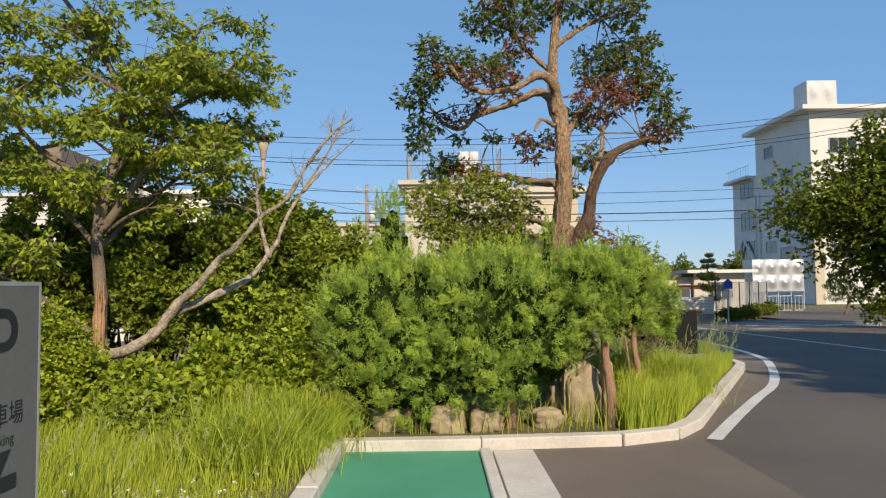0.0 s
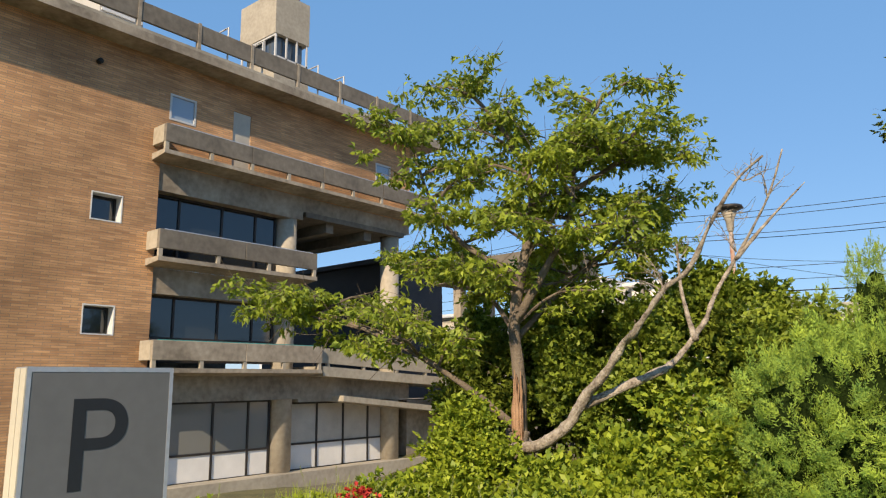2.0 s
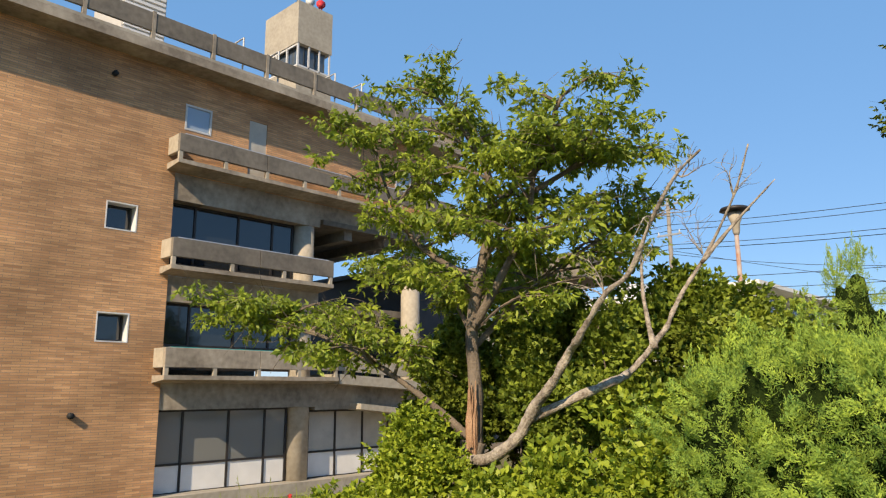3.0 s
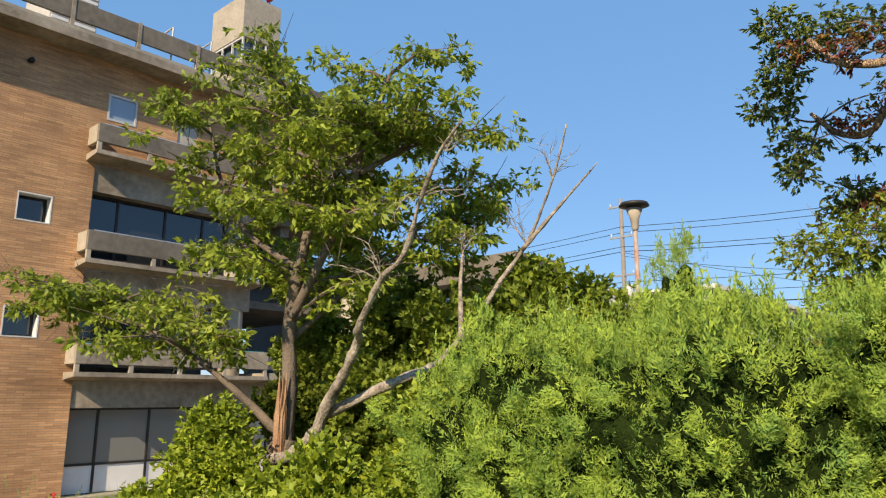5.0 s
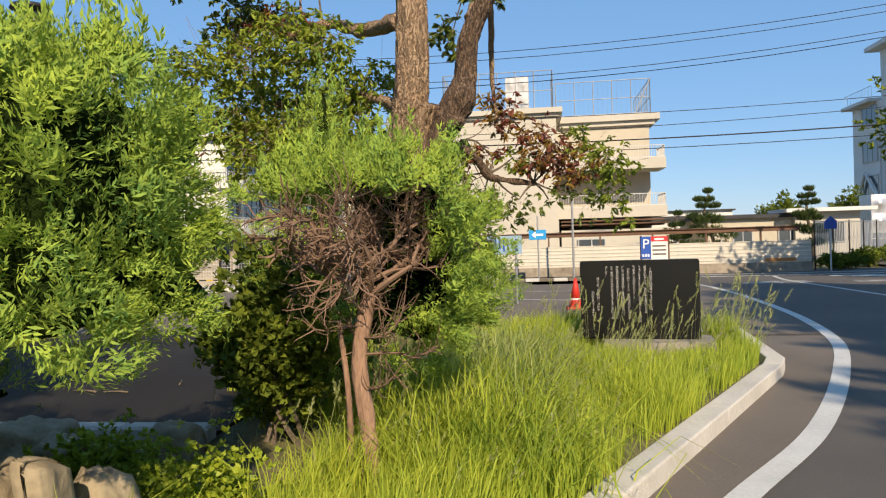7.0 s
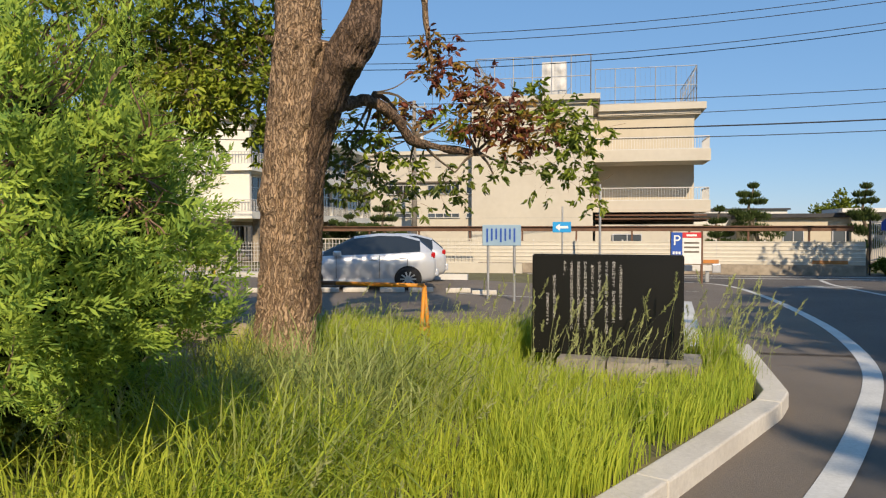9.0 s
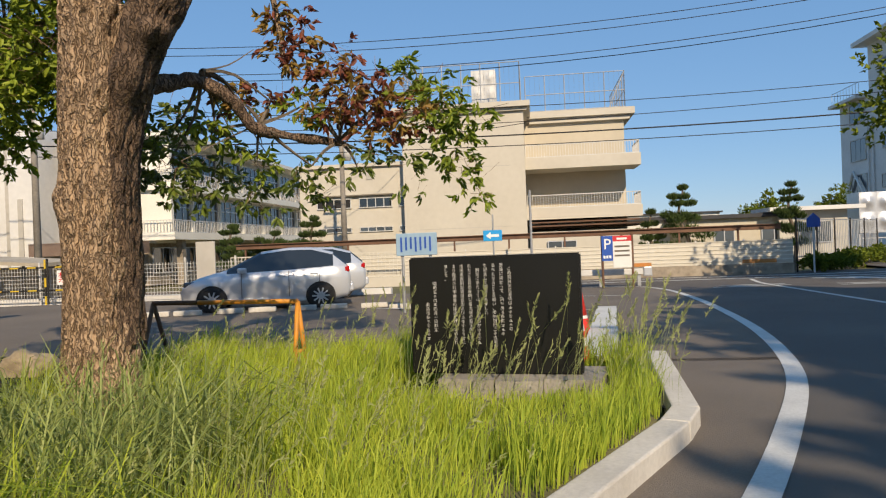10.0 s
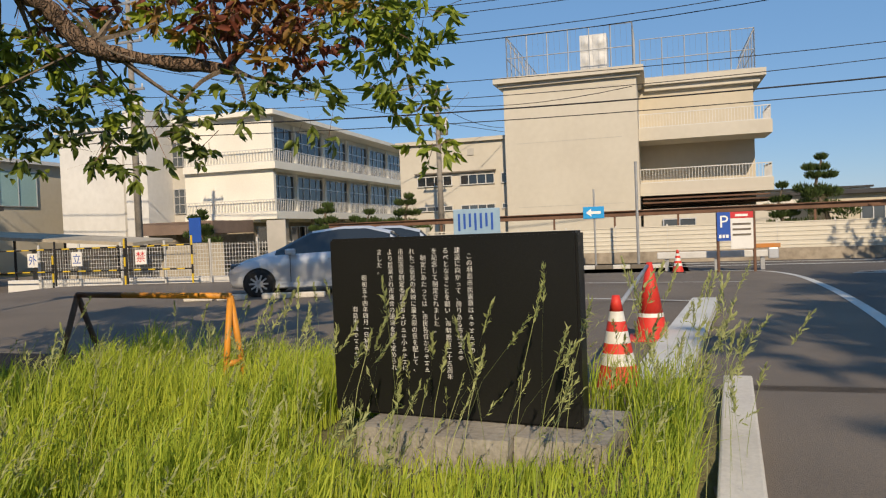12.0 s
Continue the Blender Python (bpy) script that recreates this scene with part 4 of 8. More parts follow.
def plain_house(name, x0, x1, y0, y1, h, wall, roof, label, over=0.4, g=-0.45, wins=(), pane="glass_grey"):
    at = ((x0 + x1) / 2, (y0 + y1) / 2, g)
    t = thing(name, at, label, "building")
    part("wall", boxes((x0, x1, y0, y1, g, h)), wall, t, shift=at)
    part("roof", boxes((x0 - over, x1 + over, y0 - over, y1 + over, h + 0.004, h + 0.26)), roof, t, shift=at)
    for a0, a1, z0, z1 in wins:
        window(t, "window", "y", a0, a1, z0, z1, y0 - 0.02, at, proud=0.085, frame="alu", pane=pane, mull=((a0 + a1) / 2,))
    return t


plain_house("teal_building", -48, -34.2, 46, 60, 6.8, "cream_wall", "white_wall", "cream building with teal glazing far off", wins=((-44, -41, 3.4, 5.9), (-40.4, -37.2, 3.4, 5.9)), pane="teal_pale")
window(bpy.data.objects["teal_building"], "side_window", "x", 47.6, 52.0, 3.9, 6.3, -34.18, (-41.1, 53.0, -0.45), proud=0.085, frame="alu", pane="teal_pale", mull=(49.0, 50.5))
plain_house("dark_hall", -37, -25.8, 30, 34.5, 8.3, "roof_dark", "roof_dark", "dark clad hall behind the brick building", g=-1.0)
plain_house("low_hall", -44, -31.2, 44, 45.9, 3.4, "cream_wall", "roof_dark", "low cream hall with a dark roof")
plain_house("low_house", 16.3, 24.5, 60, 66, 2.4, "cream_wall", "roof_dark", "low cream house with a dark tiled roof", wins=((18.0, 19.3, 0.6, 1.7), (21, 22.6, 0.5, 1.8)))
plain_house("low_house", 13.0, 17.0, 66, 70, 2.6, "white_wall", "roof_dark", "low white house with a dark roof")
plain_house("town_block", -30, -12, 88, 100, 8.5, "white_wall", "white_wall", "white flat roofed block far off", wins=((-26, -23, 4, 5.6), (-20, -17, 4, 5.6)))
plain_house("town_block", -34, -24, 74, 84, 6.2, "cream", "concrete_light", "cream flat roofed block far off", wins=((-32, -29.5, 3.6, 5), (-28, -25.5, 3.6, 5)))
plain_house("town_block", -62, -50, 70, 84, 7.5, "white_wall", "roof_dark", "pale house far off")


def flats():
    """White block past the gate: a long shaded side wall towards the yard, a lower end with a roof rail."""
    G, X = -0.5, 41.3
    at = (X + 8, 84, G)
    s = thing("white_block", at, "white plastered block with a lower end and a roof rail", "building")

    def P(name, rows, m, label=""):
        return solid(name, rows, m, s, label, at)
    P("main_wall", [(X, X + 17, 76.8, 90.0, G, 20.4)], "white_wall", "white wall")
    P("main_roof", [(X - 1.3, X + 17.5, 75.6, 90.8, 20.404, 20.85)], "white_wall", "overhanging white roof slab")
    P("end_wall", [(X + 0.02, X + 12, 90.002, 97.2, G, 15.2)], "white_wall", "white wall of the lower end")
    P("end_roof", [(X - 1.0, X + 12.4, 90.802, 97.9, 15.204, 15.55)], "white_wall", "flat white roof edge")
    P("corner_pier", [(X - 0.12, X + 0.9, 76.5, 76.798, G, 11.0)], "cream_wall", "cream corner pier")
    rail_bars((X - 0.6, 90.9), (X - 0.6, 97.7), 15.55, 16.9, s, at, 0.7, "steel")

    def side_window(y0, y1, z0, z1, n=2):
        w = part("window", boxes((X - 0.08, X - 0.004, y0, y1, z0, z0 + 0.1), (X - 0.08, X - 0.004, y0, y1, z1 - 0.1, z1), (X - 0.08, X - 0.004, y0, y0 + 0.1, z0 + 0.1, z1 - 0.1), (X - 0.08, X - 0.004, y1 - 0.1, y1, z0 + 0.1, z1 - 0.1)), "shade_wall", s, shift=at)
        for k in range(n):
            d = (y1 - y0 - 0.2) / n
            part("pane", boxes((X - 0.04, X - 0.006, y0 + 0.1 + d * k + 0.04, y0 + 0.1 + d * (k + 1) - 0.04, z0 + 0.1, z1 - 0.1)), "glass_grey", w)
    for z0, z1 in ((12.8, 15.0), (8.7, 11.1), (4.8, 7.3)):
        side_window(91.0, 94.7, z0, z1, 3)
    for y0, y1, z0, z1 in ((85.2, 87.8, 5.5, 6.9), (80.6, 84.2, 4.6, 6.0), (77.5, 79.4, 5.9, 7.1), (85.2, 87.4, 9.4, 10.8), (81.6, 84.0, 9.0, 10.6), (85.4, 87.8, 13.4, 14.8), (80.8, 83.6, 13.2, 14.8), (85.4, 87.6, 17.0, 18.4)):
        side_window(y0, y1, z0, z1)
    P("wall_band", [(X - 0.06, X - 0.003, 80.5, 84.4, 7.3, 7.42), (X - 0.06, X - 0.003, 80.5, 84.4, 11.4, 11.52)], "shade_wall")
    for y in (89.2, 90.3):
        bm = bmesh.new()
        tube(bm, [(X - 0.12, y, G), (X - 0.12, y, 13.0)], 0.08, 8)
        part("downpipe", bm, "white_metal", s, shift=at)
    bm = bmesh.new()
    tube(bm, [(X - 0.3, 90.6, 4.7), (X - 0.3, 93.6, 7.6), (X - 0.3, 95.4, 4.7)], 0.16, 5)
    part("brace", bm, "white_wall", s, shift=at)
    for x0 in (X + 2, X + 7, X + 12):
        for z in (4.4, 8.2, 12.0, 15.8):
            window(s, "window", "y", x0, x0 + 3.0, z, z + 1.7, 76.78, at, proud=0.085, frame="shade_wall", pane="glass", mull=(x0 + 1.0, x0 + 2.0))
    return s


flats()
panel_tank("roof_tank", 42.3, 45.7, 79.0, 82, 21.6, 24.4, 2, 1, "white water tank over the white block")
panel_tank("ground_tank", 28.4, 33.0, 63.0, 65, 1.2, 3.9, 4, 2, "silver sectional water tank behind the gate", m="alu")


# ---- plants ----
def unit(v):
    return v / np.maximum(np.linalg.norm(v, axis=-1, keepdims=True), 1e-9)


def rand_dirs(n):
    return unit(rng.normal(size=(n, 3)))


def leaves(name, P, D, size, width, material, parent=None, shift=None, fold=0.25, label="", full=False):
    """Pointed leaves: base, two sides and tip, folded along the middle and drooping."""
    n = len(P)
    D = unit(D)
    S = unit(np.cross(D, rand_dirs(n)))
    U = np.cross(S, D)
    L = (size * rng.uniform(0.7, 1.25, n))[:, None]
    w = L * width
    if full:
        a, b = P + D * L * 0.25 + U * L * 0.04, P + D * L * 0.62 + U * L * 0.02
        up = U * L * fold * 0.35
        V = np.stack([P, a + S * w * 0.8 + up, b + S * w * 0.85 + up, P + D * L - U * L * 0.14, b - S * w * 0.85 + up, a - S * w * 0.8 + up], 1).reshape(-1, 3)
        k = np.arange(n)[:, None] * 6
        F = np.concatenate([k + np.array([0, 1, 2, 3]), k + np.array([0, 3, 4, 5])])
        return raw(name, V, F, material, parent, label, shift)
    mid = P + D * L * 0.45 + U * L * 0.06
    V = np.stack([P, mid + S * w + U * L * fold * 0.4, P + D * L - U * L * 0.12, mid - S * w + U * L * fold * 0.4], 1).reshape(-1, 3)
    F = np.arange(n)[:, None] * 4 + np.array([0, 1, 2, 3])
    return raw(name, V, F, material, parent, label, shift)


def cords(name, P, D, size, thick, material, parent=None, shift=None):
    """Short pointed cords of foliage: narrow blades of two triangles."""
    n = len(P)
    D = unit(D)
    S = unit(np.cross(D, rand_dirs(n)))
    L = (size * rng.uniform(0.6, 1.3, n))[:, None]
    r = L * thick
    m = P + D * L * 0.45
    V = np.stack([P, m + r * S, P + D * L, m - r * S], 1).reshape(-1, 3)
    F = np.arange(n)[:, None] * 4 + np.array([0, 1, 2, 3])
    return raw(name, V, F, material, parent, "", shift)


def blob(bm, c, r, sub=2, rough=0.25):
    """A lumpy closed mass."""
    out = bmesh.ops.create_icosphere(bm, subdivisions=sub, radius=1.0)
    for v in out["verts"]:
        k = 1 + rough * noise.noise(Vector(v.co) * 2.1 + Vector(c))
        v.co = Vector((c[0] + v.co.x * r[0] * k, c[1] + v.co.y * r[1] * k, c[2] + v.co.z * r[2] * k))


def lumps_in(c, h, n, r0, r1, shell=0.62, square=2.0):
    """Lump centres and radii spread under the surface of an ellipsoid, or of a squarer mass."""
    d = rand_dirs(n)
    d = np.sign(d) * np.abs(d) ** square
    k = rng.uniform(shell, 0.86, n)[:, None]
    return np.array(c) + d * k * np.array(h), rng.uniform(r0, r1, n), d


def on_block(d, p):
    """Directions laid out on a rounded block: p 2 is a ball, larger is squarer."""
    return d / (np.abs(d) ** p).sum(1, keepdims=True) ** (1 / p)


def fans(name, P, A, N, reach, per, material, parent, shift, wide=0.125, label=""):
    """Flat feathery sprays of scale foliage at P, growing along A and facing N."""
    m = len(P)
    S = unit(np.cross(A, N + rng.normal(scale=0.22, size=(m, 3))))
    face = np.cross(S, A)
    t = np.tile(np.arange(per) / (per - 1), m)[:, None]
    side = np.tile(np.where(np.arange(per) % 2, 1.0, -1.0), m)[:, None]
    AA, SS, FF, RR = (np.repeat(q, per, 0) for q in (A, S, face, reach[:, None]))
    base = np.repeat(P, per, 0) + AA * RR * (0.95 * t - 0.45) + rng.normal(scale=0.007, size=(m * per, 3))
    D = unit(AA * (0.5 + 0.5 * t) + SS * side * (0.75 - 0.6 * t) + rng.normal(scale=0.2, size=(m * per, 3)))
    L = RR * (0.35 - 0.13 * t) * rng.uniform(0.75, 1.25, (m * per, 1))
    W = unit(np.cross(D, FF + rng.normal(scale=0.28, size=(m * per, 3)))) * L * wide
    mid = base + D * L * 0.5
    V = np.stack([base, mid + W, base + D * L, mid - W], 1).reshape(-1, 3)
    F = np.arange(m * per)[:, None] * 4 + np.array([0, 1, 2, 3])
    return raw(name, V, F, material, parent, label, shift)


def juniper(name, c, h, label, trunk=None, n=9000, per=17, gap=None, size=0.038, spikes=0, square=3.0, rough=0.2, reach=(0.07, 0.13), under=None, tuft=24):
    """A clipped juniper: feathery sprays over a dark core, uneven and gapped, on a reddish trunk."""
    base = (trunk[0], trunk[1], ground_z(trunk[0], trunk[1])) if trunk else (c[0], c[1], ground_z(c[0], c[1]))
    t = thing(name, base, label, "juniper")
    c, h = np.array(c), np.array(h)
    off = Vector((c[0] * 1.7, c[1] * 0.9, 3.1))

    def swell(e):
        return np.array([0.9 * noise.noise(Vector(q) * 1.7 + off) + 1.25 * noise.noise(Vector(q) * 3.9 + off) + 0.5 * noise.noise(Vector(q) * 9.0 + off) - 0.1 for q in e * h])
    up = np.array([0, 0, 1.0])

    def shell(count):
        e = on_block(rand_dirs(count), square)
        k = (e[:, 1] < (0.3 if gap is None else 2)) | (rng.uniform(size=count) < 0.2)
        k &= (e[:, 2] > -0.9) | (rng.uniform(size=count) < 0.4)
        e = e[k]
        face = unit(np.sign(e) * np.abs(e) ** (square - 1) / h)
        sunk = (0.16 if gap is None else 0.35) * rng.uniform(0, 1, len(e)) ** 1.5
        return c + e * h * (1 + rough * swell(e) - sunk)[:, None], face
    # an even coat of sprays, and tufts that stand out of it
    P, N = shell(int(n * 0.34))
    clump = np.array([noise.noise_vector(Vector(q) * 4.5)[:] for q in P])
    A = unit(0.55 * N + up * (0.38 + 0.6 * np.clip(N[:, 2:], 0, 1)) + 0.8 * clump + rng.normal(scale=0.22, size=P.shape))
    C, N0 = shell(int(n * 0.6 / tuft))
    axis = unit(0.75 * N0 + up * (0.3 + 0.6 * np.clip(N0[:, 2:], 0, 1)) + rng.normal(scale=0.35, size=C.shape))
    g = np.repeat(np.arange(len(C)), tuft)
    d = rand_dirs(len(g))
    d = d * np.where(np.einsum("ij,ij->i", d, axis[g]) < -0.15, -1.0, 1.0)[:, None]
    lean = axis[g] + 0.35 * up
    lean = unit(lean - d * np.einsum("ij,ij->i", lean, d)[:, None] + 1e-4)
    R = rng.uniform(0.05, 0.125, len(C))[g][:, None]
    P = np.concatenate([P, C[g] + (d + 0.5 * axis[g]) * R * rng.uniform(0.75, 1.05, (len(g), 1))])
    N = np.concatenate([N, unit(0.9 * d + 0.25 * N0[g])])
    A = np.concatenate([A, unit(0.3 * d + lean + rng.normal(scale=0.18, size=d.shape))])
    if under is not None:
        k = (P[:, 2] > under[1] + 0.08 * np.sin(P[:, 0] * 9.0 + P[:, 1] * 7.0)) | ((P[:, 1] < under[0]) & (P[:, 0] < under[2]))
        P, N, A = P[k], N[k], A[k]
    if gap is not None:
        k = gap(P)
        P, N, A = P[k], N[k], A[k]
    # near-black core: the shade deep between the sprays is put into its colour
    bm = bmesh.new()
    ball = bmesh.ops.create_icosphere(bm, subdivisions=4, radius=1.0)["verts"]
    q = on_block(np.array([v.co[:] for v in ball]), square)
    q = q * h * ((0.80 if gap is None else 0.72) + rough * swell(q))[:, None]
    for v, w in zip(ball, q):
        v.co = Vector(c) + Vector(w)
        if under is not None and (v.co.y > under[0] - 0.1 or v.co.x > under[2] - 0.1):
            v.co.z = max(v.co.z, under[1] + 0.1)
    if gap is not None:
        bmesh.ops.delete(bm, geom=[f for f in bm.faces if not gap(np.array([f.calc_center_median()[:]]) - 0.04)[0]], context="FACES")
    part("shade_core", bm, "juniper_core", t, smooth=True, shift=base)
    m = len(P)
    fans("foliage", P, A, N, rng.uniform(*reach, m), per, "juniper", t, base)
    if spikes:
        ks = rng.integers(0, m, spikes * 3)
        S0 = P[ks][P[ks][:, 2] > c[2] + h[2] * 0.7]
        rows, dirs = [], []
        for s in S0:
            ln = rng.uniform(0.08, 0.27)
            tt = rng.uniform(0, 1, 34)
            rows.append(s + np.outer(tt, [rng.normal(scale=0.02), 0, ln]) + rng.normal(scale=0.018, size=(34, 3)) * (1.1 - tt)[:, None])
            dirs.append(rng.normal(scale=0.35, size=(34, 3)) + [0, 0, 1])
        if rows:
            r = np.concatenate(rows)
            tagged(cords("shoot_work", r, np.concatenate(dirs), np.full(len(r), size * 1.05), 0.13, "juniper", t, base), kind="stuff")
    if trunk:
        bm = bmesh.new()
        x, y, top = trunk
        g = base[2]
        pts = bend([(x, y, g - 0.1), (x + 0.02, y, g + 0.35), (x - 0.03, y + 0.04, g + 0.8), (x + 0.02, y + (0.1 if gap is not None else 0.4), top)], 5)
        tube(bm, pts, taper(0.075, 0.04, len(pts)) if gap is None else taper(0.052, 0.04, len(pts)), 10, wob=0.25)
        part("trunk", bm, "bark_red", t, "shaggy reddish trunk", smooth=True, shift=base)
        for i in range(9 if gap is None and top < 1.3 else 0):
            bm = bmesh.new()
            a = rng.uniform(0, 6.28)
            z = rng.uniform(g + 0.5 * (top - g), g + 0.8 * (top - g))
            e = (x + 0.3 * math.cos(a), y + 0.2 + 0.25 * math.sin(a), z + rng.uniform(0.1, 0.3))
            pts = bend([(x, y + 0.04, z), ((x + e[0]) / 2, (y + e[1]) / 2, z + 0.08), e], 3)
            tube(bm, pts, taper(0.02, 0.007, len(pts)), 5, wob=0.2)
            part("limb", bm, "bark_red", t, smooth=True, shift=base)
    return t


juniper("juniper", (0.12, 9.45, 1.06), (0.94, 1.0, 0.9), "clipped yellow green juniper bush at the head of the strip", trunk=(0.19, 8.98, 1.2), n=15000, spikes=170, square=4.5)
juniper("juniper", (1.36, 9.42, 1.14), (0.94, 0.94, 0.94), "clipped yellow green juniper bush in the row", trunk=(1.45, 8.98, 1.2), n=13500, spikes=140, square=4.5, under=(9.15, 0.8, 1.75))
juniper("juniper", (2.69, 9.46, 1.62), (0.54, 0.62, 0.53), "clipped juniper on a bare reddish trunk", trunk=(2.66, 8.98, 1.6), n=11500, spikes=120, square=4.0, reach=(0.06, 0.115), under=(8.0, 1.17, 0.0))


def bare_side(C):
    """Keeps the living part: a cap and the far side."""
    q = C - np.array([3.52, 11.15, 1.42])
    return (q[:, 2] > 0.40 - 0.1 * np.abs(q[:, 0])) | ((q[:, 0] * 0.79 + q[:, 1] * 0.61 > 0.16) & (q[:, 2] > -0.7)) | ((q[:, 1] > 0.25) & (q[:, 0] > -0.25))


half_dead = juniper("juniper", (3.52, 11.15, 1.42), (0.7, 0.72, 0.56), "half dead juniper with bare brown twigs", trunk=(3.52, 10.85, 1.25), n=10500, gap=bare_side, spikes=90)
g0 = ground_z(3.52, 10.85)
bm = bmesh.new()
tube(bm, bend([(3.40, 10.9, g0 - 0.1), (3.42, 10.92, 0.6), (3.36, 10.98, 1.1)], 4), taper(0.02, 0.014, 9), 7, wob=0.2)
part("second_stem", bm, "bark_red", half_dead, smooth=True, shift=(3.52, 10.85, g0))
fork = Vector((3.54, 10.94, 1.24))


def dead_branch(bm, s, d, ln, r, depth):
    """A crooked bare branch that forks again and again."""
    pts = [s]
    for i in range(4):
        d = (d + Vector(rng.normal(scale=0.24, size=3)) + Vector((0, 0, 0.05))).normalized()
        pts.append(pts[-1] + d * ln / 4)
    tube(bm, pts, taper(r, r * 0.45, 5), 5 if depth else 3, cap=False)
    if depth:
        for p in pts[1:]:
            for j in range(2 if depth > 1 or r < 0.0076 else 4):
                e = (d + Vector(rng.normal(scale=0.75, size=3))).normalized()
                dead_branch(bm, p, e, ln * rng.uniform(0.35, 0.65), r * 0.5, depth - 1)


bm = bmesh.new()
for i in range(11):
    a = 2 * math.pi * i / 11 + rng.normal(scale=0.2)
    el = rng.uniform(0.25, 0.95)
    dead_branch(bm, fork + Vector((0, 0, rng.uniform(-0.02, 0.12))), Vector((math.cos(a) * math.cos(el), math.sin(a) * math.cos(el), math.sin(el))), rng.uniform(0.42, 0.6), 0.017, 2)
for i in range(6):
    a = rng.uniform(0, 6.28)
    dead_branch(bm, Vector((3.52, 10.88, rng.uniform(0.75, 1.15))), Vector((math.cos(a), math.sin(a), rng.uniform(-0.1, 0.5))).normalized(), rng.uniform(0.22, 0.4), 0.008, 1)
tagged(part("twig_work", bm, "twig", half_dead, "bare brown twigs", shift=(3.52, 10.85, g0)), kind="stuff")

juniper("juniper", (2.45, 13.05, 0.85), (0.46, 0.5, 0.85), "green juniper bush beside the big tree", n=3600, spikes=40)
juniper("slim_juniper", (-0.14, 12.2, 2.0), (0.34, 0.34, 1.3), "slim upright juniper with pointed shoots", trunk=(-0.14, 12.2, 1.6), n=2000, tuft=6, spikes=80, square=2.0)
juniper("slim_juniper", (-0.75, 12.3, 1.8), (0.3, 0.3, 1.0), "slim upright juniper with pointed shoots", n=1600, tuft=6, spikes=70, square=2.0)
juniper("slim_juniper", (2.6, 13.3, 1.8), (0.14, 0.14, 1.1), "slim upright juniper with pointed shoots", n=700, tuft=5, spikes=40, square=2.0, reach=(0.06, 0.11))


def pads(name, C, R, flat, per, size, width, material, parent, shift, droop=0.35, up=0.25, full=False, sprig=6, stalk=""):
    """Clumps of leaves: C centres, R radii, flattened; the leaves stand in sprigs on short stalks."""
    k = np.repeat(np.arange(len(C)), np.maximum(1, np.asarray(per) // sprig))
    d = rand_dirs(len(k))
    rad = rng.uniform(0.15, 1.0, len(k))[:, None] ** 0.6
    Q = C[k] + d * rad * R[k][:, None] * np.array([1, 1, flat])
    out = unit(d * np.array([0.8, 0.8, 0.3]) + rng.normal(scale=0.45, size=d.shape) + np.array([0, 0, 0.35 * (up - droop)]))
    if stalk:
        w = unit(np.cross(out, rand_dirs(len(k)))) * 0.0022
        root = Q - out * (0.8 * R[k][:, None] * rad + 0.05) * rng.uniform(0.6, 1.0, (len(k), 1))
        tip = Q + out * size * 0.5
        V = np.stack([root - w, root + w, tip + w * 0.5, tip - w * 0.5], 1).reshape(-1, 3)
        tagged(raw("stalk_work", V, np.arange(len(k))[:, None] * 4 + np.array([0, 1, 2, 3]), stalk, parent, "", shift), kind="stuff")
    g = np.repeat(np.arange(len(k)), sprig)
    along_ = np.tile(np.linspace(0, 0.75, sprig), len(k))[:, None]
    P = Q[g] + out[g] * along_ * size + rng.normal(scale=0.08 * size, size=(len(g), 3))
    D = unit(out[g] * (0.35 + 0.5 * along_) + rng.normal(scale=0.5, size=(len(g), 3)) * np.array([1, 1, 0.6]) + np.array([0, 0, 0.75 * (up - droop)]))
    return leaves(name, P, D, np.full(len(g), size), width, material, parent, shift, full=full)


def limbs(rows, material, name, parent, shift, label="", n=8, wob=0.3, k=5):
    for pts, r0, r1 in rows:
        bm = bmesh.new()
        p = bend(pts, k)
        tube(bm, p, taper(r0, r1, len(p), 0.8), n, wob=wob)
        part(name, bm, material, parent, label, smooth=True, shift=shift)


def twigs(bm, s, targets, r=0.012):
    for e in targets:
        s0, e0 = Vector(s), Vector(e)
        m = s0.lerp(e0, 0.5) + Vector(rng.normal(scale=0.06, size=3)) * (e0 - s0).length
        p = bend([s0, m, e0], 3)
        tube(bm, p, taper(r, r * 0.3, len(p)), 4, cap=False)


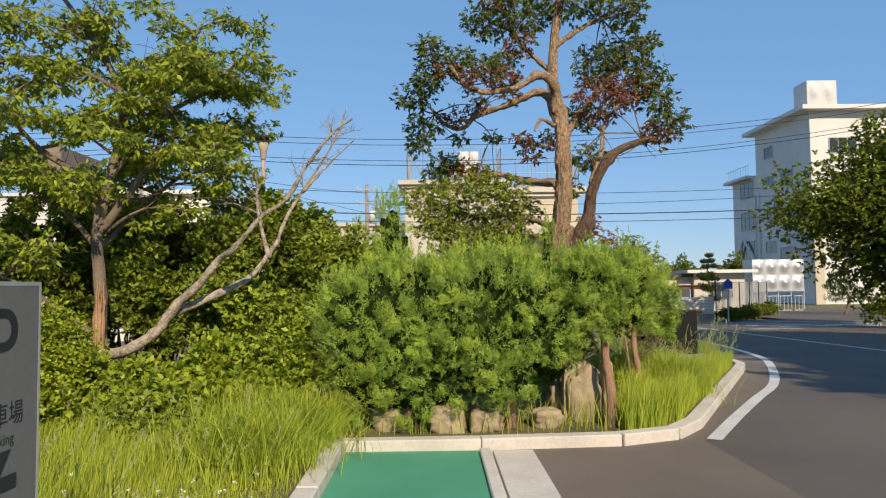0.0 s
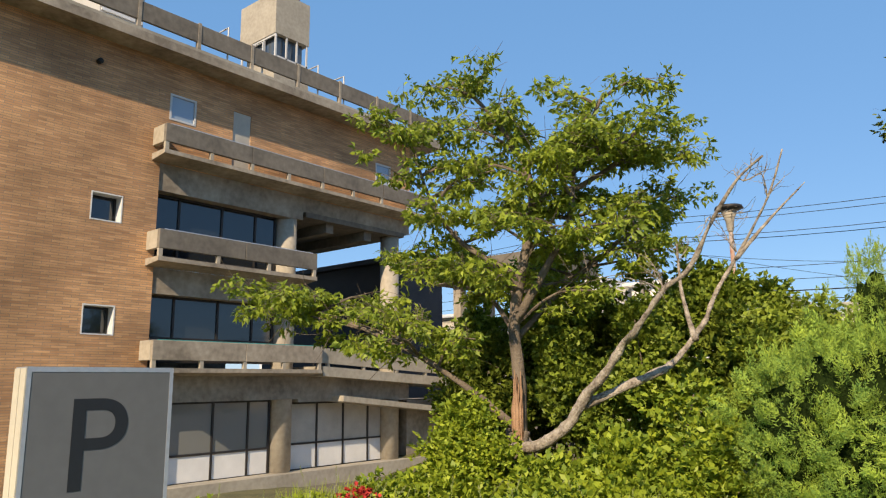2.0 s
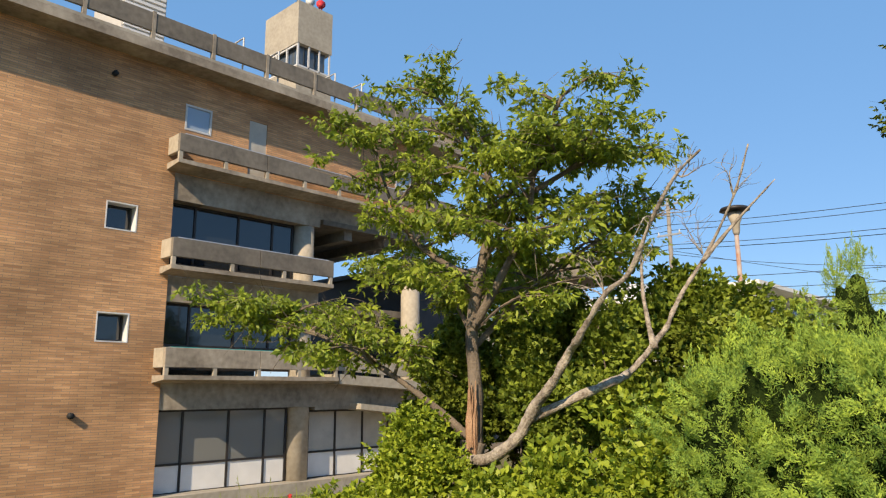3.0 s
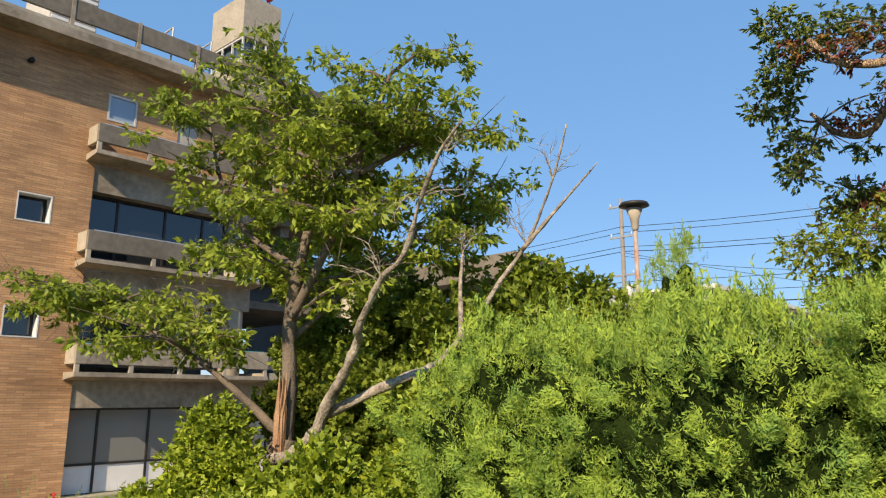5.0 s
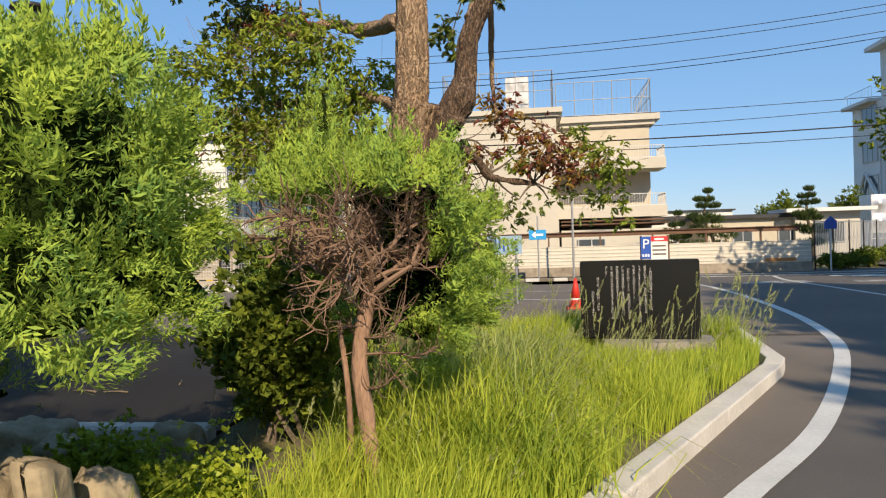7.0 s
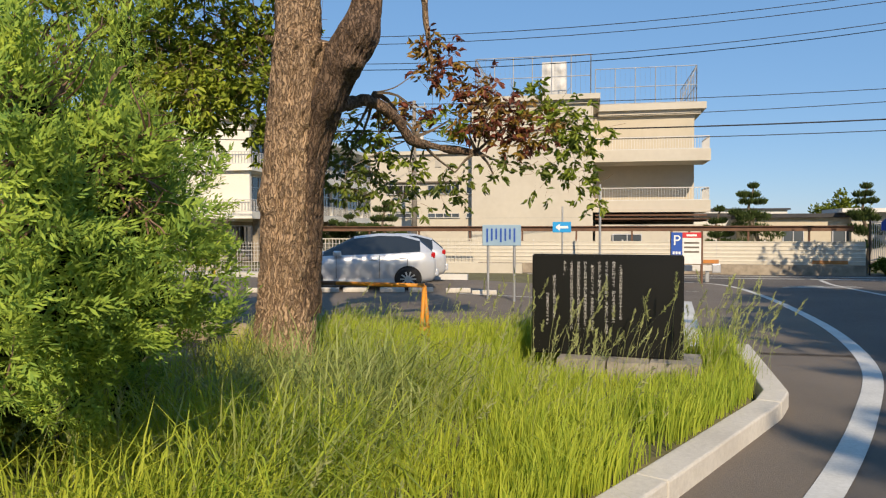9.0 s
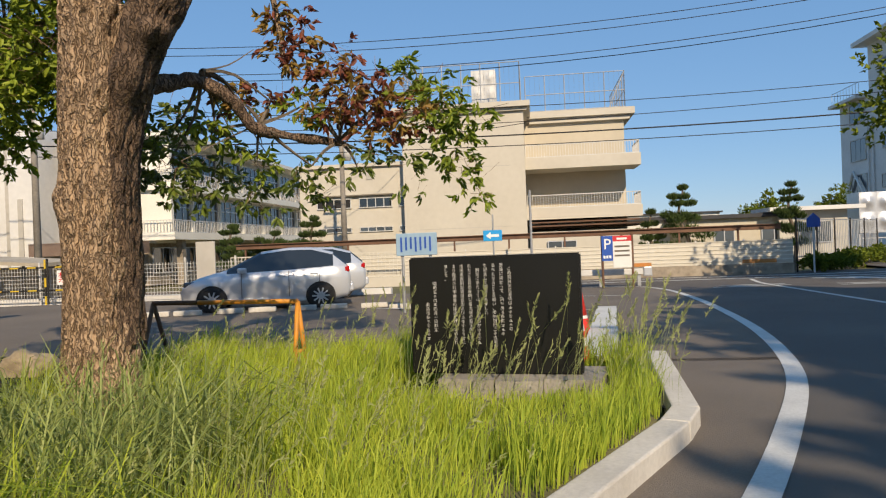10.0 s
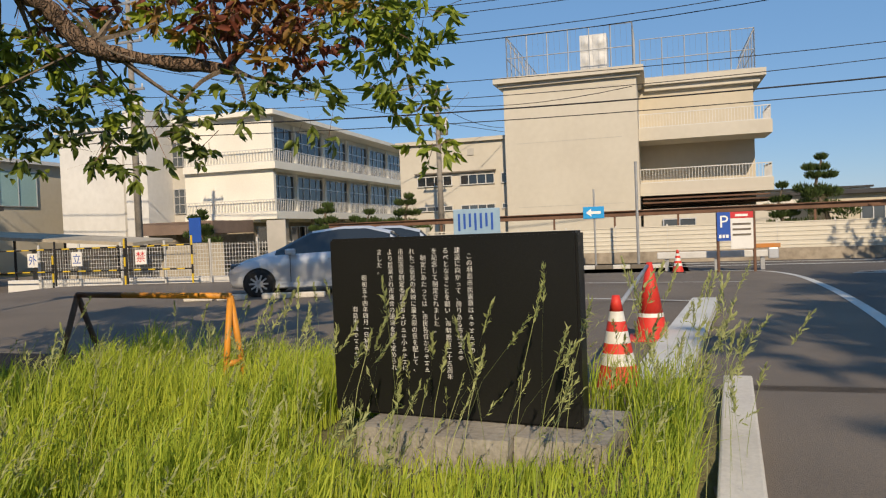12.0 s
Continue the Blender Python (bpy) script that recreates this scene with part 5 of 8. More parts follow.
# tree with a split trunk and dead limbs
tb = (-3.85, 9.62, ground_z(-3.85, 9.62))
split = thing("tree", tb, "leaning tree with a split trunk and bare dead limbs", "tree")
limbs([([(-3.82, 9.6, 0.0), (-3.84, 9.62, 0.5), (-3.82, 9.64, 0.9), (-3.8, 9.68, 1.15)], 0.2, 0.15)], "bark_grey", "trunk", split, tb, n=14)
STEMS = [([(-3.78, 9.68, 1.0), (-3.79, 9.72, 1.7), (-3.84, 9.73, 2.6), (-3.68, 9.78, 3.4), (-3.6, 9.85, 4.3), (-3.95, 9.8, 5.1), (-4.5, 9.6, 5.9)], 0.105, 0.025),
         ([(-3.84, 9.73, 2.5), (-3.4, 9.8, 3.15), (-3.1, 9.95, 3.8), (-3.05, 10.1, 4.6), (-2.7, 10.2, 5.4)], 0.06, 0.02),
         ([(-3.8, 9.7, 1.15), (-4.3, 9.45, 1.6), (-5.0, 9.15, 2.1), (-5.8, 8.85, 2.5), (-6.5, 8.6, 2.75), (-7.0, 8.5, 2.8)], 0.06, 0.012),
         ([(-3.62, 9.84, 4.0), (-3.1, 10.0, 4.4), (-2.6, 10.15, 4.65), (-2.2, 10.2, 4.8)], 0.045, 0.012),
         ([(-3.75, 9.76, 3.1), (-4.5, 9.5, 3.6), (-5.0, 9.4, 4.3), (-5.3, 9.3, 5.3)], 0.05, 0.014),
         ([(-3.86, 9.8, 2.3), (-4.6, 10.3, 2.9), (-5.4, 10.7, 3.4), (-6.0, 11.0, 3.7)], 0.045, 0.012),
         ([(-3.05, 10.05, 4.2), (-2.7, 10.6, 4.6), (-2.3, 10.9, 4.7)], 0.04, 0.012),
         ([(-3.86, 9.8, 2.3), (-3.6, 10.4, 2.9), (-3.3, 11.0, 3.4), (-3.0, 11.6, 3.9), (-2.9, 12.0, 4.2)], 0.045, 0.012)]
limbs(STEMS, "bark_grey", "limb", split, tb)
limbs([([(-3.84, 9.58, 0.95), (-3.35, 9.45, 1.0), (-2.95, 9.46, 1.25), (-2.72, 9.44, 1.55), (-2.42, 9.36, 1.8), (-2.12, 9.3, 2.15), (-1.9, 9.12, 2.25), (-1.54, 9.04, 2.64), (-1.25, 9.05, 2.85), (-0.95, 8.95, 3.28), (-0.66, 8.88, 3.62), (-0.40, 8.85, 3.8)], 0.085, 0.009),
       ([(-2.85, 9.46, 1.42), (-2.15, 9.85, 1.78), (-1.95, 10.2, 1.95), (-1.7, 10.55, 2.4), (-1.6, 10.8, 2.8), (-1.36, 11.05, 3.3), (-0.95, 10.95, 3.9), (-0.72, 10.9, 4.45)], 0.06, 0.008),
       ([(-1.75, 10.4, 2.2), (-1.95, 10.6, 2.8), (-2.05, 10.8, 3.5)], 0.04, 0.008), ([(-1.4, 11.0, 3.2), (-1.0, 11.2, 3.7), (-0.6, 11.3, 4.1)], 0.03, 0.006)], "bark_dead", "dead_limb", split, tb, "bleached bare dead limb", n=12, wob=0.5, k=7)
bm = bmesh.new()
for i in range(9):
    a = i * 0.7
    x, y = -3.74 + 0.04 * math.cos(a), 9.58 + 0.035 * math.sin(a)
    tube(bm, [(x, y, 0.95), (x + 0.02 * math.sin(3 * a), y, 1.4), (x + 0.03 * math.cos(2 * a), y + 0.02, rng.uniform(1.6, 2.0))], [0.036, 0.028, 0.005], 5)
part("torn_stump", bm, "wood_torn", split, "torn orange heartwood", shift=tb)
bm = bmesh.new()
for s in ([-0.95, 8.95, 3.3], [-0.6, 8.88, 3.6], [-1.4, 11.05, 3.3], [-0.95, 10.95, 3.9], [-1.54, 9.04, 2.64], [-2.0, 10.7, 3.2], [-5.5, 9.0, 2.5], [-4.7, 9.4, 2.0], [-5.1, 9.2, 2.4]):
    for _ in range(3):
        d = Vector(rng.normal(scale=(0.5, 0.5, 0.35), size=3)) + Vector((0.1, 0, 0.75))
        dead_branch(bm, Vector(s), d.normalized(), rng.uniform(0.2, 0.42), 0.0075, 1)
tagged(part("twig_work", bm, "bark_dead", split, "fine bare twigs", shift=tb), kind="stuff")


def sprays(stems, n, reach, up, first=0.3):
    """Side branches from the upper part of each stem, and flat leaf pads along them."""
    br, C, R = [], [], []
    for pts, r0, r1 in stems:
        line_ = bend(pts, 6)
        ln = sum((a - b).length for a, b in zip(line_, line_[1:]))
        m = max(3, int(n * ln))
        for i in range(m):
            f = first + (1 - first) * (i + rng.uniform(0, 1)) / m
            q = line_[min(len(line_) - 1, int(f * len(line_)))]
            a = i * 2.4 + rng.normal(scale=0.4)
            w = reach * (1.15 - 0.6 * f) * rng.uniform(0.6, 1.2)
            e = q + Vector((math.cos(a) * w, math.sin(a) * w, up * w + rng.normal(scale=0.1)))
            mid = q.lerp(e, 0.5) + Vector((0, 0, 0.1 * w)) + Vector(rng.normal(scale=0.06, size=3))
            br.append((q, mid, e))
            for g in (0.5, 0.74, 0.9, 1.04):
                p = q.lerp(e, g) + Vector(rng.normal(scale=(0.16, 0.16, 0.05), size=3))
                C.append(tuple(p))
                R.append(rng.uniform(0.15, 0.28))
        C.append(tuple(line_[-1]))
        R.append(0.4)
    return br, np.array(C), np.array(R)


br, C, R = sprays(STEMS, 4.6, 1.15, 0.22)
bm = bmesh.new()
for q, mid, e in br:
    p = bend([q, mid, e], 4)
    tube(bm, p, taper(0.026, 0.007, len(p)), 5, cap=False)
    twigs(bm, mid, [e + Vector(rng.normal(scale=0.25, size=3)) for _ in range(3)], 0.007)
tagged(part("branchwork", bm, "bark_grey", split, shift=tb), kind="stuff")
extra = np.array([(-6.6, 8.6, 2.75), (-6.0, 8.8, 2.7), (-5.5, 9.1, 2.85), (-7.0, 8.5, 2.6), (-1.7, 10.3, 4.75), (-2.3, 11.3, 3.6), (-4.9, 9.0, 3.1), (-2.6, 10.8, 3.3), (-2.6, 10.4, 3.9)])
C, R = np.concatenate([C, extra]), np.concatenate([R, np.full(len(extra), 0.3)])
pads("crown", C, R, 0.42, 84, 0.105, 0.19, "leaf_a", split, tb, droop=0.65, stalk="bark_grey")


def shrub(name, c, h, n, per, size, material, label, width=0.3, bark="bark_grey"):
    b = (c[0], c[1], ground_z(c[0], c[1]))
    t = thing(name, b, label, "shrub")
    C, R, _ = lumps_in(c, h, n, 0.2, 0.36, 0.35)
    pads("foliage", C, R, 0.8, per, size, width, material, t, b, droop=0.2, up=0.4)
    bm = bmesh.new()
    for i in range(7):
        e = C[i % len(C)]
        twigs(bm, (b[0] + rng.normal(scale=0.12), b[1] + rng.normal(scale=0.12), b[2] - 0.05), [e], 0.022)
    tagged(part("stem_work", bm, bark, t, shift=b), kind="stuff")
    return t


shrub("shrub", (-3.0, 9.2, 0.45), (1.15, 0.7, 0.5), 38, 300, 0.085, "leaf_shrub", "leafy yellow green shrub under the split tree")
shrub("shrub", (-1.75, 9.9, 0.95), (0.85, 0.8, 0.95), 30, 260, 0.085, "leaf_shrub", "leafy yellow green shrub beside the juniper")
shrub("shrub", (-4.3, 9.2, 0.5), (0.85, 0.8, 0.6), 30, 250, 0.08, "leaf_shrub", "sprawling yellow green shrub in the grass")
shrub("shrub", (-2.6, 10.9, 1.7), (1.0, 0.8, 1.5), 46, 260, 0.085, "leaf_mid", "tall green shrub behind the split tree")
shrub("shrub", (-1.35, 11.2, 1.45), (0.8, 0.8, 1.3), 32, 240, 0.085, "leaf_mid", "green shrub behind the junipers")
shrub("shrub", (-3.5, 10.7, 1.7), (0.9, 0.5, 1.3), 38, 260, 0.085, "leaf_mid", "tall green shrub behind the split tree")
shrub("shrub", (-5.3, 11.2, 1.4), (1.4, 1.0, 1.4), 36, 240, 0.09, "leaf_dark", "tall dark green shrub in the bed")
shrub("shrub", (-2.9, 11.8, 2.5), (0.9, 0.6, 0.95), 34, 260, 0.09, "leaf_mid", "tall green shrub behind the split tree")
shrub("shrub", (-4.3, 12.0, 2.5), (0.95, 0.6, 1.0), 34, 260, 0.09, "leaf_mid", "tall green shrub behind the split tree")
shrub("shrub", (-7.2, 11.8, -0.15), (1.3, 1.0, 0.6), 30, 220, 0.09, "leaf_shrub", "green shrub at the edge of the slope")
shrub("shrub", (-3.6, 11.7, 1.9), (1.2, 0.8, 1.6), 44, 260, 0.085, "leaf_dark", "tall dark green shrub behind the split tree")
shrub("shrub", (-0.75, 11.9, 1.75), (0.7, 0.6, 1.35), 34, 260, 0.085, "leaf_mid", "tall green shrub behind the junipers")
shrub("shrub", (-1.9, 11.7, 1.75), (0.9, 0.7, 1.5), 40, 260, 0.085, "leaf_dark", "tall dark green shrub behind the split tree")
shrub("shrub", (-5.0, 12.2, 2.0), (1.3, 0.9, 1.7), 44, 240, 0.09, "leaf_dark", "tall dark green shrub behind the split tree")
shrub("shrub", (-6.3, 12.0, 2.2), (1.3, 0.8, 1.5), 44, 260, 0.09, "leaf_mid", "tall green shrub behind the split tree")
shrub("shrub", (-5.2, 12.7, 2.8), (1.2, 0.7, 1.1), 36, 260, 0.09, "leaf_mid", "tall green shrub behind the split tree")
shrub("shrub", (-2.3, 12.3, 2.75), (0.9, 0.6, 0.85), 34, 260, 0.09, "leaf_mid", "tall green shrub behind the dead limbs")
shrub("shrub", (-1.45, 12.4, 2.45), (0.6, 0.5, 0.75), 26, 260, 0.09, "leaf_mid", "tall green shrub behind the dead limbs")
for x, y, w in ((-4.6, 5.4, 0.5), (-5.6, 6.3, 0.6), (-6.6, 5.6, 0.55), (-3.2, 5.9, 0.4), (-7.6, 7.0, 0.6), (-5.0, 7.2, 0.5)):
    shrub("weed_clump", (x, y, ground_z(x, y) + 0.2), (w, w * 0.7, 0.2), 12, 170, 0.06, "leaf_shrub", "low broad leaved weeds in the grass")
shrub("shrub", (-4.1, 9.0, 0.95), (0.62, 0.45, 0.82), 36, 330, 0.06, "leaf_shrub", "leafy yellow green shrub beside the split trunk")
shrub("shrub", (-6.3, 10.4, -0.1), (1.1, 1.0, 0.5), 32, 240, 0.085, "leaf_shrub", "green shrub beside the split tree")
shrub("shrub", (-2.0, 8.9, 0.62), (0.8, 0.55, 0.65), 34, 260, 0.085, "leaf_shrub", "leafy yellow green shrub in front of the dead limbs")
shrub("shrub", (-4.2, 8.75, 0.42), (0.9, 0.6, 0.45), 32, 260, 0.085, "leaf_shrub", "leafy yellow green shrub under the split tree")
shrub("shrub", (-5.5, 8.9, 0.1), (0.8, 0.6, 0.35), 28, 230, 0.085, "leaf_shrub", "sprawling green shrub in the grass")
shrub("shrub", (-2.4, 8.3, 0.4), (0.9, 0.5, 0.5), 26, 240, 0.085, "leaf_shrub", "low yellow green shrub at the edge of the grass")
shrub("shrub", (-1.25, 9.15, 0.7), (0.4, 0.4, 0.65), 16, 220, 0.08, "leaf_shrub", "low yellow green shrub against the juniper")
shrub("shrub", (1.85, 11.1, 0.25), (0.3, 0.22, 0.22), 10, 300, 0.045, "leaf_shrub", "small green sapling beside the rocks")
shrub("shrub", (2.6, 12.1, 0.85), (0.5, 0.45, 0.85), 30, 260, 0.07, "leaf_dark", "dark green shrub behind the half dead juniper")
shrub("shrub", (2.9, 10.25, 0.33), (0.42, 0.3, 0.28), 16, 420, 0.036, "leaf_shrub", "small bright green sapling under the juniper")
fb = (-4.5, 7.5, ground_z(-4.5, 7.5))
flower = thing("flowering_shrub", fb, "low shrub with red flowers in the grass", "shrub")
C, R, _ = lumps_in((-4.35, 7.5, 0.38), (0.5, 0.35, 0.3), 18, 0.11, 0.18, 0.3)
pads("foliage", C, R, 0.8, 120, 0.06, 0.3, "leaf_shrub", flower, fb)
pads("blossom", C + [0, -0.03, 0.06], R, 0.8, 60, 0.05, 0.4, "flower", flower, fb)

# big camphor tree
cb = (2.78, 15.28, ground_z(2.78, 15.28))
camphor = thing("camphor_tree", cb, "big pruned camphor tree with red brown new leaves", "tree")


def bark_trunk(pts, r0, r1, name, flare=0.0, n=48, k=14, knobs=(), deep=0.034, material="bark"):
    """A thick stem with furrowed bark cut into its surface, swollen where knobs stand."""
    p = bend(pts, k)
    bm = bmesh.new()
    rad = taper(r0, r1, len(p), 0.9)
    rings, ref = [], None
    for i, q in enumerate(p):
        d = (p[min(i + 1, len(p) - 1)] - p[max(i - 1, 0)]).normalized()
        ref = d.orthogonal().normalized() if ref is None else (ref - d * ref.dot(d)).normalized()
        o = d.cross(ref)
        ring = []
        for j in range(n):
            a = 2 * math.pi * j / n
            s = Vector((math.cos(a), math.sin(a), 0))
            f = noise.noise(Vector((s.x * 5.5, s.y * 5.5, q.z * 2.0))) + 0.7 * noise.noise(Vector((s.x * 12, s.y * 12, q.z * 5)))
            plate = abs(noise.noise(Vector((s.x * 9 + 3, s.y * 9, q.z * 7.5))))
            big = noise.noise(Vector((s.x * 1.4, s.y * 1.4, q.z * 0.8 + 7)))
            out = ref * s.x + o * s.y
            rr = rad[i] * (1 + 0.15 * big) - deep * (1 - min(1.0, abs(f) * 3.2)) - deep * 0.5 * (1 - min(1.0, plate * 4)) + flare * math.exp(-max(q.z, 0) * 3.2)
            v = q + out * rr
            for c, amp, w in knobs:
                e = (v - Vector(c)).length
                rr += amp * math.exp(-(e / w) ** 2) * (1 + 0.5 * noise.noise(v * 9))
            ring.append(bm.verts.new(q + out * rr))
        rings.append(ring)
    for a, b in zip(rings, rings[1:]):
        for j in range(n):
            bm.faces.new((a[j], a[(j + 1) % n], b[(j + 1) % n], b[j]))
    bm.faces.new(rings[-1])
    return part(name, bm, material, camphor, "furrowed brown bark" if material == "bark" else "dark knobbly bark with shade put into it", smooth=True, shift=cb)


bark_trunk([(2.78, 15.3, -0.15), (2.8, 15.27, 0.5), (2.88, 15.17, 1.3), (3.0, 15.02, 2.1), (3.14, 14.88, 2.75), (3.2, 14.82, 3.0)], 0.255, 0.27, "trunk", 0.06, 110, 26, (((3.3, 14.8, 2.35), 0.06, 0.2), ((2.78, 14.95, 1.7), 0.05, 0.12)))
bark_trunk([(3.02, 15.0, 2.1), (3.13, 14.8, 2.9), (3.2, 14.65, 4.0), (3.17, 14.7, 5.0), (3.05, 14.9, 5.6), (3.1, 15.1, 6.6), (3.25, 15.2, 7.8)], 0.22, 0.08, "main_stem", 0, 72, 20, (((3.0, 14.6, 4.3), 0.06, 0.2), ((3.2, 14.75, 5.4), 0.08, 0.25)), 0.028)
bark_trunk([(2.92, 15.3, 0.7), (3.0, 15.2, 1.3), (3.12, 15.02, 2.0), (3.46, 14.82, 2.7), (3.7, 14.8, 3.15), (3.8, 14.8, 3.7), (4.2, 14.9, 4.4), (4.75, 15.0, 4.7), (5.2, 15.1, 4.8)], 0.2, 0.06, "side_stem", 0, 72, 18, (((3.6, 14.7, 2.78), 0.1, 0.16), ((3.7, 14.72, 3.0), 0.1, 0.14), ((3.4, 14.7, 2.45), 0.07, 0.15), ((4.2, 14.9, 4.35), 0.05, 0.15), ((3.24, 14.85, 1.75), 0.05, 0.14)), 0.026, "bark_dark")
limbs([([(3.1, 14.72, 5.3), (3.0, 14.55, 5.85), (2.7, 14.42, 5.98), (2.35, 14.3, 5.75), (1.75, 14.2, 5.58), (1.25, 14.1, 5.66), (0.9, 14.0, 6.05)], 0.12, 0.035),
       ([(3.1, 14.78, 5.5), (2.75, 15.0, 5.78), (2.2, 15.2, 5.6), (1.5, 15.3, 5.38), (1.2, 15.36, 5.14), (0.85, 15.4, 5.2), (0.5, 15.4, 5.6)], 0.095, 0.03),
       ([(3.08, 14.7, 3.85), (2.5, 15.5, 4.0), (1.95, 15.8, 4.22), (1.55, 15.9, 4.12), (1.25, 15.95, 4.2), (1.0, 16.0, 4.45)], 0.1, 0.03),
       ([(1.7, 15.85, 4.15), (1.62, 15.8, 4.5), (1.8, 15.75, 4.95)], 0.025, 0.008), ([(3.0, 14.6, 5.0), (2.7, 14.3, 5.05), (2.55, 14.2, 4.8)], 0.05, 0.025),
       ([(3.12, 14.65, 4.6), (3.6, 15.6, 5.3), (4.2, 15.8, 6.0), (4.6, 15.9, 6.6)], 0.1, 0.035),
       ([(3.08, 15.05, 6.2), (2.6, 15.6, 6.9), (2.2, 15.7, 7.5)], 0.07, 0.03), ([(3.13, 15.12, 6.8), (3.8, 15.4, 7.3), (4.5, 15.3, 7.6)], 0.07, 0.03),
       ([(3.8, 14.82, 3.85), (4.1, 15.3, 4.6), (4.2, 15.4, 5.2)], 0.07, 0.03),
       ([(3.1, 14.8, 2.9), (2.4, 15.8, 3.3), (1.7, 16.1, 3.3), (1.0, 16.3, 3.4)], 0.07, 0.02)], "bark", "branch", camphor, cb, n=16, wob=0.55, k=9)
limbs([([(3.14, 14.95, 2.3), (3.34, 15.1, 2.48), (3.52, 15.36, 2.57), (3.74, 15.55, 2.46), (3.86, 15.7, 2.26), (4.05, 15.9, 2.22), (4.42, 16.22, 2.18)], 0.075, 0.03)], "bark_dark", "low_branch", camphor, cb, "crooked pruned branch", n=16, wob=0.6, k=9)
limbs([([(3.9, 15.2, 4.5), (3.97, 15.5, 4.1), (3.95, 15.8, 3.75), (3.94, 16.0, 3.4), (3.97, 16.1, 3.05), (3.98, 16.12, 2.85)], 0.05, 0.015)], "bark", "hanging_branch", camphor, cb, n=8)


def clumps(rows):
    a = np.array(rows, float)
    return a[:, :3], a[:, 3]


green = [(0.45, 14.4, 5.95, 0.3), (0.2, 14.7, 5.6, 0.32), (0.35, 15.2, 5.1, 0.3), (0.5, 14.2, 6.4, 0.28), (1.1, 14.2, 6.25, 0.28), (1.6, 14.3, 6.15, 0.24), (0.3, 15.3, 4.75, 0.22), (0.75, 15.9, 4.5, 0.25), (0.6, 16.0, 4.2, 0.25), (1.85, 15.75, 5.0, 0.16), (2.1, 15.5, 6.6, 0.3), (1.1, 15.3, 4.9, 0.15),
         (4.2, 15.9, 6.6, 0.5), (4.9, 15.7, 6.9, 0.5), (5.2, 15.5, 6.2, 0.4), (5.6, 15.3, 5.2, 0.35), (5.4, 15.4, 5.7, 0.3), (2.5, 15.5, 7.6, 0.5), (3.5, 15.4, 8.0, 0.6), (4.6, 15.2, 7.7, 0.5), (1.8, 15.7, 7.6, 0.45), (3.7, 15.6, 5.4, 0.3), (3.9, 15.5, 4.5, 0.3), (3.5, 15.6, 3.9, 0.22)]
low_green = [(0.7, 16.2, 3.4, 0.42), (1.3, 16.1, 3.2, 0.42), (1.9, 15.9, 3.0, 0.4), (2.3, 15.9, 2.7, 0.35), (1.6, 15.7, 2.75, 0.4), (2.5, 15.8, 3.4, 0.35), (1.0, 15.8, 2.9, 0.35), (1.9, 15.5, 3.5, 0.4), (2.2, 15.0, 3.8, 0.3), (1.2, 15.4, 2.5, 0.3), (2.5, 16.0, 2.3, 0.3), (1.0, 15.6, 3.8, 0.4), (1.6, 15.3, 3.9, 0.36), (2.2, 15.5, 3.0, 0.35), (1.4, 16.0, 2.4, 0.35), (2.0, 15.2, 2.6, 0.3), (0.6, 15.7, 3.0, 0.4), (0.3, 15.5, 3.6, 0.4),
             (3.55, 15.7, 2.25, 0.13), (3.8, 15.9, 2.05, 0.13), (4.15, 16.1, 2.5, 0.16), (5.1, 16.4, 2.45, 0.2), (5.3, 16.45, 2.2, 0.22), (5.42, 16.45, 1.95, 0.18), (5.48, 16.46, 1.72, 0.12), (5.3, 16.2, 2.5, 0.2), (5.45, 16.3, 2.35, 0.18), (5.0, 16.3, 2.7, 0.18)]
red = [(4.15, 15.4, 5.7, 0.55), (4.75, 15.5, 5.95, 0.42), (2.0, 14.2, 5.85, 0.25), (1.4, 14.1, 5.85, 0.25), (0.8, 14.1, 6.0, 0.2), (1.5, 15.3, 5.6, 0.2), (1.05, 15.4, 5.35, 0.2), (2.2, 15.2, 5.78, 0.18), (1.25, 15.95, 4.3, 0.22), (1.55, 15.9, 4.25, 0.22), (0.95, 16.0, 4.42, 0.2), (2.4, 15.3, 6.9, 0.28), (5.3, 15.3, 4.95, 0.32),
       (2.95, 14.9, 4.75, 0.2), (2.6, 15.0, 4.5, 0.2), (2.5, 15.5, 4.9, 0.22), (2.0, 15.4, 8.0, 0.35), (0.85, 13.9, 2.35, 0.2)]
hanging = [(3.2, 15.6, 2.0, 0.2), (3.3, 15.7, 1.78, 0.18), (3.25, 15.6, 2.25, 0.18), (3.45, 15.8, 1.9, 0.14), (2.9, 16.2, 2.05, 0.2), (3.25, 16.4, 1.95, 0.18), (3.45, 16.1, 2.2, 0.16), (2.6, 16.0, 2.0, 0.2), (3.1, 16.1, 2.5, 0.2), (3.6, 16.2, 2.55, 0.15), (2.4, 16.3, 2.3, 0.25), (5.0, 16.05, 1.98, 0.12), (4.58, 16.05, 1.96, 0.13), (4.22, 16.0, 1.98, 0.14), (4.1, 16.0, 1.82, 0.14), (3.67, 16.0, 1.82, 0.15), (3.82, 16.0, 1.68, 0.13), (4.3, 16.0, 1.74, 0.1), (4.93, 16.0, 1.78, 0.06), (5.12, 16.0, 1.78, 0.06), (4.75, 16.1, 2.05, 0.12)]
